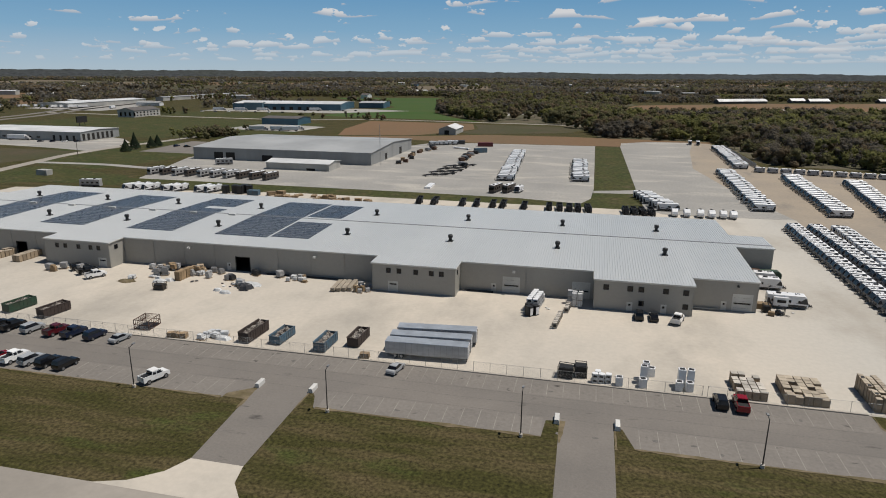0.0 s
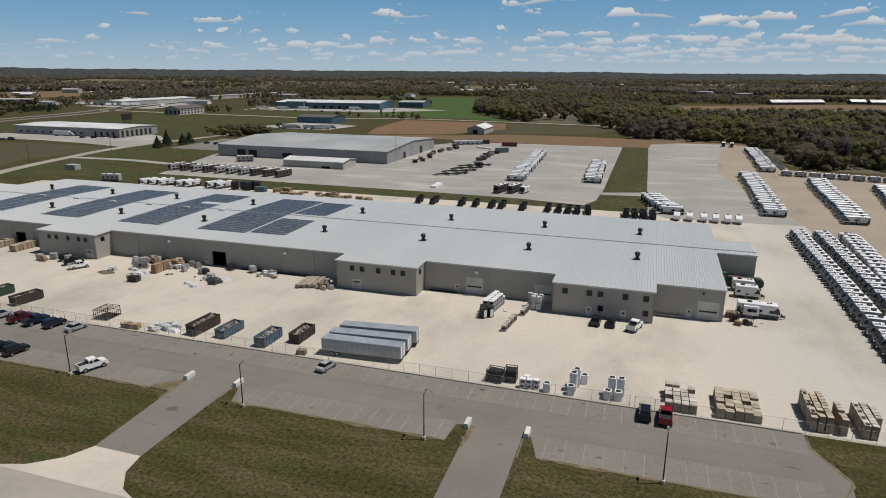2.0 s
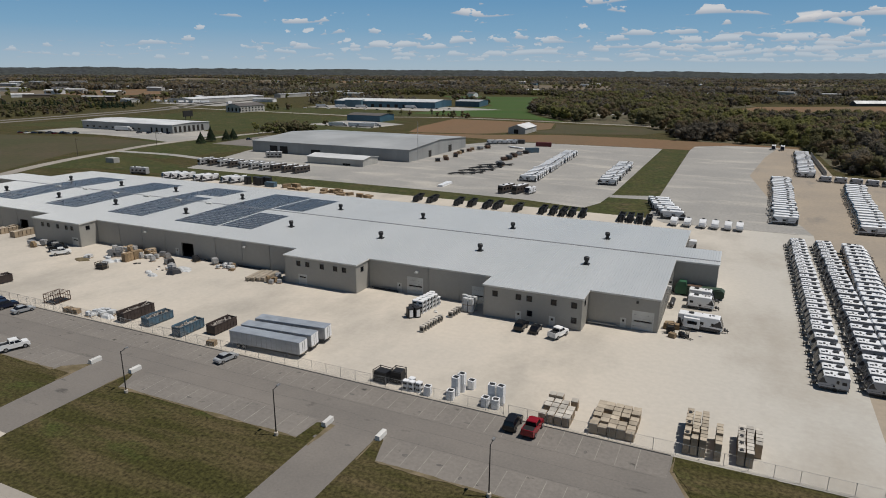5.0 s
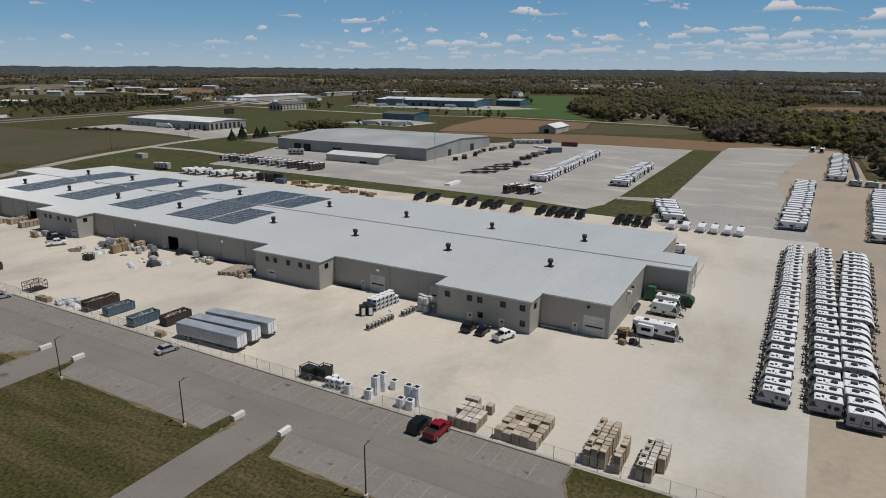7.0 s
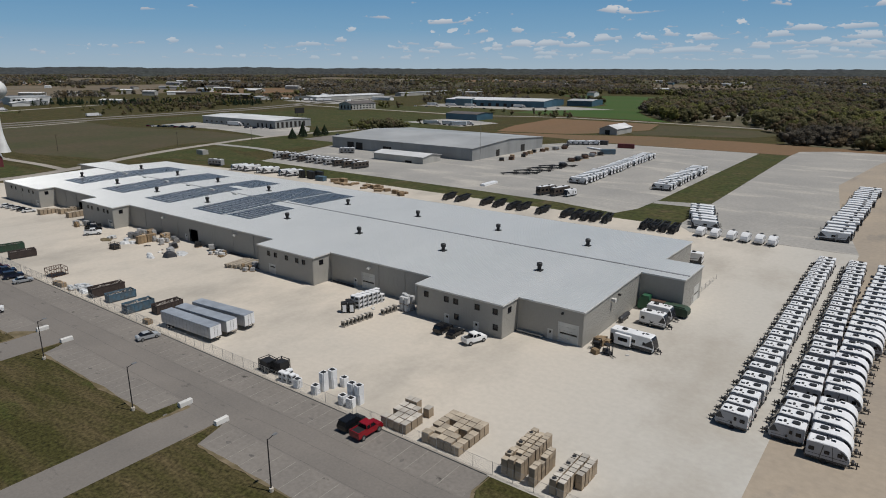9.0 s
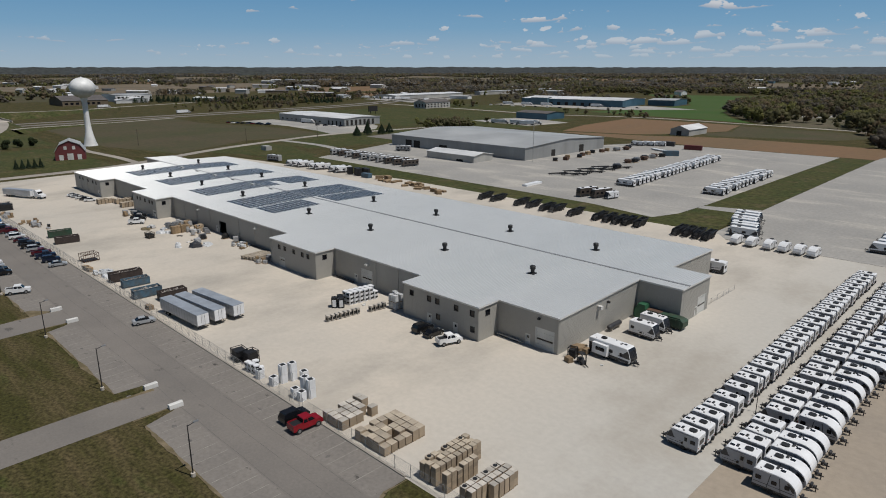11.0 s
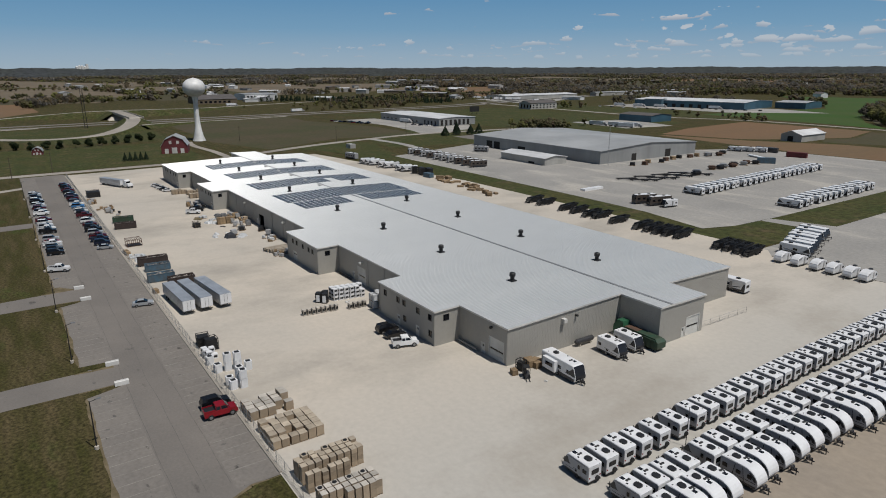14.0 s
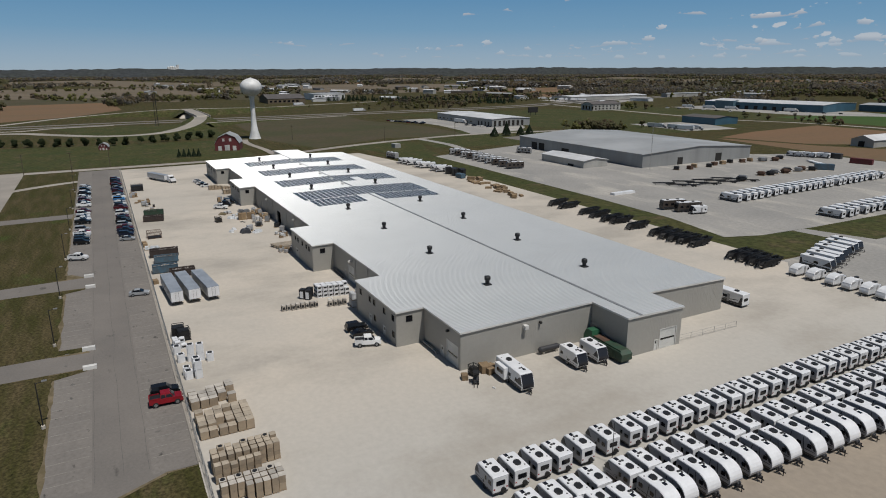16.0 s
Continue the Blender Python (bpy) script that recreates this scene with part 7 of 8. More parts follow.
for i in range(12):
    put("flatbed", flatbed, pose(-82 + 4.6 * (i % 3) + 0.9 * (i // 3) + rng.uniform(-1, 1), 323 + 11.5 * (i // 3) + 3 * (i % 3), -0.05, 0, 0, 60 + rng.uniform(-8, 8)))
for i, (x, y) in enumerate(((-72, 362), (-74.5, 366), (-78, 384), (-76.5, 389), (-78.5, 395), (-77, 401), (-79.5, 406), (-77.5, 412), (-79, 417), (-76, 421), (-111, 429), (-108.5, 437), (-112, 446))):
    key, lab = (("black", "dark steel parts stacked on gravel"), ("steel", "grey steel axle racks on gravel"), ("rust", "rusty steel rack on gravel"))[i % 3]
    put(("lot", key), lambda: goods(key, lab, 3.2, 2.0), pose(x, y, -0.05, 0, 0, rng.uniform(40, 80)))
for x, y, a in ((-119, 462, 20), (-113, 466, 15), (-107, 470, 12)):
    put("c", RV_C, pose(x, y, -0.05, 0, 0, a))
bm = bmesh.new()
box(bm, -1.3, -7, 0.5, 1.3, 7, 1.0, taper=0.04)
for y in (-5, 5):
    box(bm, -1.0, y - 0.2, 0, 1.0, y + 0.2, 0.5)
single("white_panel_stack", bm, M["white"], "white stack of long panels on bearers", "panels", at=pose(-91, 447, -0.05, 0, 0, 62))
for i in range(10):
    x, y = -114 + rng.uniform(-2, 5), 362 + i * 7.6
    key, lab = (("black", "dark machine parts beside the warehouse"), ("rust", "rusty steel rack beside the warehouse"), ("wood", "timber stack beside the warehouse"))[i % 3]
    put(("wh", key), lambda: goods(key, lab, 2.6, 1.8), pose(x, y, -0.05, 0, 0, rng.uniform(0, 90)))
bm = bmesh.new()
box(bm, -1.3, -6, 0, 1.3, 6, 0.9, taper=0.05)
single("white_panel_stack", bm, M["white"], "white stack of long panels on gravel", "panels", at=pose(-74.3, 290.6, -0.05, 0, 0, 2))
t = thing("radio_mast", "tall thin lattice radio mast by the warehouse", "mast", at=pose(-119.1, 351.0, -0.05))
bm = bmesh.new()
for a in (0, 2.094, 4.189):
    tube(bm, (0.4 * math.cos(a), 0.4 * math.sin(a), 0), (0.15 * math.cos(a), 0.15 * math.sin(a), 23.5), 0.035, n=4)
part("leg", bm, M["galv"], t, kind="stuff")
bm = bmesh.new()
for i in range(24):
    z, r0 = i * 0.98, 0.4 - 0.25 * i / 24
    for a, b in ((0, 2.094), (2.094, 4.189), (4.189, 0)):
        tube(bm, (r0 * math.cos(a), r0 * math.sin(a), z), (r0 * math.cos(b), r0 * math.sin(b), z + 0.95), 0.02, n=3)
part("lacing", bm, M["galv"], t, kind="stuff")


t = thing("sign_mast", "tall dark lattice sign mast by the highway", "mast", at=pose(-553.8, 146.0, -0.1))
for s in (-1.1, 1.1):
    bm = bmesh.new()
    tube(bm, (0, s, 0), (0, s * 0.8, 36), 0.3, 0.2, n=6)
    part("leg", bm, M["black"], t)
bm = bmesh.new()
for i in range(18):
    a = 1.1 - 0.22 * i / 18
    tube(bm, (0, -a, 2.0 * i), (0, a, 2.0 * i + 2.0), 0.09, n=4)
part("lacing", bm, M["black"], t, kind="stuff")


def utility_pole():
    t = thing("utility_pole", "wooden utility pole with a cross arm", "utility pole", "utility poles")
    bm = bmesh.new()
    tube(bm, (0, 0, -0.1), (0, 0, 11), 0.17, 0.11, n=7)
    part("pole", bm, M["bark"], t)
    bm = bmesh.new()
    box(bm, -1.2, -0.06, 10.0, 1.2, 0.06, 10.14)
    part("cross_arm", bm, M["bark"], t)
    return t


for x, y in ((-317.3, 283.0), (-360.9, 225.6), (-258, 60), (-257.6, 81.5), (-270.4, 99.6), (-253, 40), (-316.4, 342.1)):
    put("pole", utility_pole, pose(x, y, -0.1, 0, 0, 80))

# dark pipes and lengths of steel lying along the front wall
for x0, x1 in ((-72.0, -60.5), (-112.0, -99.0), (-83.5, -76.0), (-29.0, -21.0)):
    t = thing("pipe_bundle", "bundle of dark steel lengths along the wall", "steel bundle", "steel along the wall")
    for k, (dy, dz) in enumerate(((0.0, 0.12), (0.3, 0.12), (0.15, 0.36))):
        bm = bmesh.new()
        tube(bm, (x0 + rng.uniform(0, 0.8), FRONT - 1.0 + dy, dz), (x1 - rng.uniform(0, 0.8), FRONT - 1.0 + dy, dz), 0.12, n=8)
        part("bar", bm, M["rv_grey"], t)
# small offcuts near the work places
for i in range(14):
    x, y = rng.choice(((-86, 136), (-102, 140), (-60, 140), (-8, 138), (42, 150)))
    s = rng.uniform(0.25, 0.6)
    bm = bmesh.new()
    box(bm, -s, -s * 0.6, 0, s, s * 0.6, 0.22, taper=0.04)
    single("offcut", bm, M[rng.choice(("wood", "trim", "rv_grey"))], "small offcut lying on the concrete", "offcut", "offcuts", at=pose(x + rng.uniform(-5, 5), y + rng.uniform(-3, 3), 0.002, 0, 0, rng.uniform(0, 180)))

# ---- distance ----
def shed(name, label, x0, y0, x1, y1, eave, ridge, wall_mat, roof_mat, along="x", doors=(), windows=(), turn=0.0, category="building"):
    """A gabled building; doors and windows are (side, start, width, low, high), the side one of s, n, e, w."""
    cx, cy = (x0 + x1) / 2, (y0 + y1) / 2
    t = thing(name, label, category, at=pose(cx, cy, 0, 0, 0, turn))
    a, b = (x1 - x0) / 2, (y1 - y0) / 2
    bm = bmesh.new()
    if along == "x":
        sec = [(-b, -0.1), (-b, eave), (0, ridge), (b, eave), (b, -0.1)]
        u = [[bm.verts.new((x, y, z)) for y, z in sec] for x in (-a, a)]
    else:
        sec = [(-a, -0.1), (-a, eave), (0, ridge), (a, eave), (a, -0.1)]
        u = [[bm.verts.new((x, y, z)) for x, z in sec] for y in (b, -b)]
    bm.faces.new(u[0])
    bm.faces.new(u[1][::-1])
    for i in range(5):
        j = (i + 1) % 5
        bm.faces.new((u[0][j], u[0][i], u[1][i], u[1][j]))
    part("wall", bm, wall_mat, t)
    bm = bmesh.new()
    o = 0.5
    for s in (-1, 1):
        k = (ridge - eave) / (b if along == "x" else a)
        if along == "x":
            q = [(-a - o, s * (b + o), eave - k * o), (a + o, s * (b + o), eave - k * o), (a + o, 0, ridge), (-a - o, 0, ridge)]
        else:
            q = [(s * (a + o), -b - o, eave - k * o), (s * (a + o), b + o, eave - k * o), (0, b + o, ridge), (0, -b - o, ridge)]
        lo = [bm.verts.new((x, y, z + 0.02)) for x, y, z in q]
        hi = [bm.verts.new((x, y, z + 0.22)) for x, y, z in q]
        bm.faces.new(lo)
        bm.faces.new(hi)
        for i in range(4):
            j = (i + 1) % 4
            bm.faces.new((lo[i], lo[j], hi[j], hi[i]))
    part("roof", bm, roof_mat, t)
    for nm, items, mat in (("door", doors, M["dark"]), ("window", windows, M["glass"])):
        for side, st, w, lo, hi in items:
            bm = bmesh.new()
            if side == "s":
                box(bm, -a + st, -b - 0.06, lo, -a + st + w, -b + 0.05, hi)
            elif side == "n":
                box(bm, -a + st, b - 0.05, lo, -a + st + w, b + 0.06, hi)
            elif side == "e":
                box(bm, a - 0.05, -b + st, lo, a + 0.06, -b + st + w, hi)
            else:
                box(bm, -a - 0.06, -b + st, lo, -a + 0.05, -b + st + w, hi)
            part(nm, bm, mat, t)
    return t


shed("warehouse", "large grey metal warehouse with a shallow gable roof", -239.7, 350.7, -124.6, 436.0, 7.0, 9.3, M["wall_cool"], M["roof_far"], "x",
     doors=[("s", 14, 6, 0, 4.6), ("s", 22, 6, 0, 4.6), ("s", 46, 7, 0, 3.6), ("e", 26, 4, 0, 4), ("e", 56, 5, 0, 4.5)])
shed("storage_shed", "low pale metal storage shed with a white roof", -176.1, 322.8, -138.9, 339.1, 3.7, 4.9, M["wall_pale"], M["roof_white"], "x", doors=[("s", 24, 5, 0, 1.2)])
shed("barn", "pale blue grey pole barn with a white roof", -131.7, 547.7, -116.7, 580.7, 4.6, 7.4, M["wall_pale"], M["roof_white"], "y", doors=[("s", 5, 4, 0, 3.6)])
# the east doors are dark plates standing for the shade in recessed bays
fb = shed("distribution_building", "long grey building with a white roof and dock columns", -488.4, 415.5, -379.5, 457.3, 6.6, 7.6, M["wall_cool"], M["roof_white"], "x",
          doors=[("e", 2 + 5 * i, 2.6, 0.3, 5.2) for i in range(7)] + [("s", 84 + 6 * i, 2, 0, 4) for i in range(4)], windows=[("s", 5 + 8 * i, 3, 1.5, 2.8) for i in range(9)])
shed("workshop", "blue clad workshop with a pale roof", -500.7, 835.4, -347.5, 920.1, 8.5, 10.5, M["wall_teal"], M["roof_white"], "x", turn=8, doors=[("s", 45 + 12 * i, 5, 0, 4.5) for i in range(6)])
shed("workshop", "teal clad workshop annexe with a pale roof", -475.4, 823.5, -449.8, 836.7, 10, 10.6, M["wall_blue"], M["roof_white"], "x", turn=8)
shed("workshop", "dark blue workshop hall behind the yard", -345.1, 916.3, -308.3, 973.3, 7.5, 9, M["wall_teal"], M["roof_far"], "x", turn=8)
shed("depot", "long white roofed depot by the highway", -784.0, 788.4, -731.1, 954.6, 6, 7.5, M["wall_pale"], M["roof_white"], "y")
shed("inn", "beige building of several storeys with a dark roof", -536.0, 648.0, -514.0, 694.0, 7.5, 10.5, M["wall_pale"], M["roof_dark"], "y", windows=[("e", 4 + 6 * i, 2.4, 1.2, 2.8) for i in range(7)] + [("e", 4 + 6 * i, 2.4, 4.2, 5.8) for i in range(7)] + [("s", 3 + 6 * i, 2.4, 1.2, 5.8) for i in range(4)])
shed("store", "long pale store building beyond the fields", -760.4, 1019.2, -745.4, 1308.5, 6, 7, M["wall_pale"], M["roof_far"], "y")
shed("garage", "dark garage with trucks parked around", -330.5, 604.3, -290.9, 634.9, 6, 7.5, M["wall_teal"], M["roof_dark"], "x")
for x0, x1, y0, y1 in ((203.0, 306.0, 1277.0, 1292.0), (350.0, 378.0, 1342.0, 1355.0), (379.5, 420.0, 1340.0, 1353.0), (511.0, 560.0, 1385.0, 1398.0)):
    shed("poultry_house", "long white roofed farm building in the fields", x0, y0, x1, y1, 4.0, 8.0, M["roof_dark"], M["roof_white"], "x", turn=28 if x1 < 310 else 20)
shed("school", "tan school with a dark pitched roof", -970.7, 334.4, -910.0, 394.0, 7, 13, M["field_tan"], M["roof_dark"], "y", windows=[("e", 3 + 7 * i, 4, 1.5, 4.5) for i in range(7)])
shed("school", "white office block beyond the highway", -1044.4, 430.5, -984.1, 486.7, 10, 11, M["roof_white"], M["roof_far"], "y", windows=[("e", 3 + 6 * i, 4, 1.5, 7.5) for i in range(7)])
r = random.Random(9)
for i in range(75):
    ang, dist = r.uniform(84, 178), r.uniform(800, 3000)
    x, y = 60 + dist * math.cos(radians(ang)), 60 + dist * math.sin(radians(ang))
    if -330 < x and y < 1000 or (x > 20 and y < 1120) or (-640 < x < -540) or (ang > 140 and dist < 1500):
        continue
    w, d, h = r.uniform(9, 50), r.uniform(8, 20), r.uniform(3.5, 7)
    shed("house" if w < 20 else "hall", "small pale house among trees" if w < 20 else "pale hall with a light roof", x - w / 2, y - d / 2, x + w / 2, y + d / 2, h, h + (3 if w < 20 else 1.5), M[r.choice(("wall_pale", "field_tan", "roof_white", "wall_blue"))], M[r.choice(("roof_white", "roof_far", "roof_dark"))], "x", turn=r.uniform(-50, 50),
         category="house" if w < 20 else "building")

for i in range(46):
    ang, dist = r.uniform(138, 176), r.uniform(1050, 2700)
    x, y = 60 + dist * math.cos(radians(ang)), 60 + dist * math.sin(radians(ang))
    w, d, h = r.uniform(14, 60), r.uniform(10, 26), r.uniform(4, 8)
    shed("hall", "pale town building with a light roof", x - w / 2, y - d / 2, x + w / 2, y + d / 2, h, h + 1.6, M[r.choice(("wall_pale", "field_tan", "roof_white", "wall_cool"))], M[r.choice(("roof_white", "roof_white", "roof_far", "roof_dark"))], "x", turn=r.uniform(-40, 60))
t = thing("grain_elevator", "white concrete grain elevator on the horizon", "grain elevator", at=pose(-5080, 622, -0.1, 0, 0, 10))
for k, (y, h) in enumerate(((-34, 70), (-17, 74), (0, 74), (17, 70))):
    bm = bmesh.new()
    lathe(bm, [(9, 0), (9, h), (3, h + 5)], 14, (0, y, 0))
    part("silo", bm, M["tower"], t)
bm = bmesh.new()
box(bm, -8, 22, 0, 8, 38, 88)
part("headhouse", bm, M["tower"], t)

# trucks and cars standing by the far buildings
def box_truck(label, long):
    t = thing("box_truck", label, "truck", "trucks by far buildings")
    bm = bmesh.new()
    box(bm, 0, -1.3, 1.1, long, 1.3, 4.0)
    part("cargo_box", bm, M["white"], t)
    bm = bmesh.new()
    prism(bm, [(long + 0.3, 0.6), (long + 0.3, 3.2), (long + 1.8, 3.1), (long + 2.3, 2.0), (long + 3.6, 1.8), (long + 3.7, 0.6)], -1.2, 1.2)
    part("cab", bm, M["rv_light"], t)
    bm = bmesh.new()
    box(bm, 0.3, -0.6, 0.7, long + 1.0, 0.6, 1.1)
    for x in (1.4, 2.6, long + 2.6):
        for y in (-1.05, 1.05):
            tube(bm, (x, y - 0.2, 0.5), (x, y + 0.2, 0.5), 0.5, n=8)
    part("running_gear", bm, M["rubber"], t)
    return t


def far_car(c):
    t = thing("car", "%s car parked by a far building" % LOOKS[c], "car", "cars by far buildings")
    bm = bmesh.new()
    prism(bm, [(-2.3, 0.2), (-2.35, 0.85), (-2.2, 1.0), (1.1, 1.0), (2.2, 0.85), (2.35, 0.2)], -0.92, 0.92)
    part("body", bm, CARPAINT[c], t)
    bm = bmesh.new()
    prism(bm, [(-2.0, 0.98), (-1.5, 1.58), (0.2, 1.6), (1.0, 0.98)], -0.85, 0.85, lambda x, z: 0.15 if z > 1.3 else 0)
    part("glasshouse", bm, M["glass"], t)
    bm = bmesh.new()
    for x in (-1.4, 1.4):
        for y in (-0.85, 0.85):
            tube(bm, (x, y - 0.1, 0.33), (x, y + 0.1, 0.33), 0.33, n=8)
    part("wheel", bm, M["rubber"], t, kind="stuff")
    return t


TRUCK = lambda: box_truck("white box truck parked by a far building", 14.0)
for x, y, a in ((-808, 776, 70), (-787, 784, 70), (-776, 788, 72), (-754, 780, 68), (-743, 784, 70), (-732, 787, 70), (-720, 792, 70), (-307, 536, 20), (-288, 541, 15), (-277, 548, 18), (-262, 544, 200), (-441, 411, 8), (-653, 381, 97), (-660, 785, 108), (-509, 800, 12), (-480, 806, 10), (-450, 812, 8), (-836, 355, 100), (-384, 836, 5)):
    put("truck", TRUCK, pose(x, y, -0.08, 0, 0, a))
r = random.Random(31)
for k, x0, y0, x1, y1 in ((7, -505, 768, -395, 778), (5, -384, 822, -319, 843), (3, -290, 405, -271, 402), (9, -490, 360, -442, 374), (3, -470, 372, -450, 380), (4, -405, 404, -380, 412)):
    for i in range(k):
        u = i / max(1, k - 1)
        c = r.choice(("white", "black", "navy", "grey", "maroon"))
        put(("far", c), lambda: far_car(c), pose(x0 + (x1 - x0) * u, y0 + (y1 - y0) * u, -0.08, 0, 0, r.uniform(60, 100)))
for x, y in ((-1780, 578), (-1650, 576), (-906, 540), (-1255, 635), (-1263, 750), (-1146, 735), (-1148, 792), (-1241, 920), (-1253, 976), (-1179, 1008), (-1229, 1166), (-1073, 1092), (-1435, 1456), (-833, 1914), (-776, 1869), (-723, 1969), (-669, 1921), (-468, 1604), (-442, 1615), (-622, 1944)):
    w, d, h = r.uniform(18, 52), r.uniform(12, 22), r.uniform(4, 8)
    shed("hall", "pale hall with a white roof", x - w / 2, y - d / 2, x + w / 2, y + d / 2, h, h + 1.4, M[r.choice(("wall_pale", "roof_white", "field_tan"))], M["roof_white"], "x", turn=r.uniform(10, 60))

# water tower
t = thing("water_tower", "white water tower with a ball tank on a flared stem", "water tower", at=pose(-384.2, 202.6, -0.1))
bm = bmesh.new()
lathe(bm, [(4.6, 0), (3.9, 2.0), (2.9, 6.0), (2.1, 11.0), (1.75, 16.0), (1.7, 29.0), (2.3, 32.2)], 32)
part("stem", bm, M["tower"], t, smooth=True)
bm = bmesh.new()
lathe(bm, [(2.2, 32.1)] + [(8.0 * math.sin(radians(a)), 38.6 - 6.7 * math.cos(radians(a))) for a in range(22, 176, 8)] + [(0.4, 45.3)], 40)
part("tank", bm, M["tower"], t, smooth=True)
bm = bmesh.new()
lathe(bm, [(0.5, 45.2), (0.5, 45.9)], 12)
part("hatch", bm, M["tower"], t)

# red barns
def gambrel(name, label, x, y, w, l, h, turn):
    t = thing(name, label, "barn", at=pose(x, y, -0.1, 0, 0, turn))
    sec = [(-w / 2, 0), (-w / 2, h * 0.42), (-w * 0.34, h * 0.78), (0, h), (w * 0.34, h * 0.78), (w / 2, h * 0.42), (w / 2, 0)]
    bm = bmesh.new()
    prism(bm, sec, -l / 2, l / 2)
    part("wall", bm, M["brick_red"], t)
    bm = bmesh.new()
    for (xa, za), (xb, zb) in zip(sec[1:5], sec[2:6]):
        v = [bm.verts.new(p) for p in ((xa * 1.03, -l / 2 - 0.4, za + 0.05), (xb * 1.03, -l / 2 - 0.4, zb + 0.05), (xb * 1.03, l / 2 + 0.4, zb + 0.05), (xa * 1.03, l / 2 + 0.4, za + 0.05))]
        w2 = [bm.verts.new(q.co + Vector((0, 0, 0.25))) for q in v]
        bm.faces.new(v)
        bm.faces.new(w2)
        for i in range(4):
            j = (i + 1) % 4
            bm.faces.new((v[i], v[j], w2[j], w2[i]))
    part("roof", bm, M["roof_far"], t)
    for xx, z0, z1, ww in ((-w * 0.3, 0.1, h * 0.28, w * 0.14), (w * 0.3, 0.1, h * 0.28, w * 0.14), (0, 0.1, h * 0.34, w * 0.2), (-w * 0.14, h * 0.55, h * 0.72, w * 0.1), (w * 0.14, h * 0.55, h * 0.72, w * 0.1)):
        bm = bmesh.new()
        box(bm, xx - ww / 2, -l / 2 - 0.08, z0, xx + ww / 2, -l / 2 + 0.02, z1)
        part("window", bm, M["trim"], t, "white framed opening")
    return t


gambrel("red_barn", "red gambrel barn with a grey roof and white trim", -323, 172.5, 15.5, 16, 11.0, 72)
gambrel("garden_barn", "small red gambrel shed on the lawn", -362, 98, 6, 6, 4.6, 80)
bm = bmesh.new()
box(bm, -279, 272, -0.1, -272.5, 276, 2.6)
single("utility_hut", bm, M["wall_pale"], "small grey utility hut on the grass", "hut")
bm = bmesh.new()
box(bm, -486, 530, 3, -485, 543, 9)
for y in (533, 540):
    tube(bm, (-485.5, y, -0.1), (-485.5, y, 3.2), 0.3, n=8)
single("billboard", bm, M["rubber"], "dark back of a roadside billboard", "billboard")


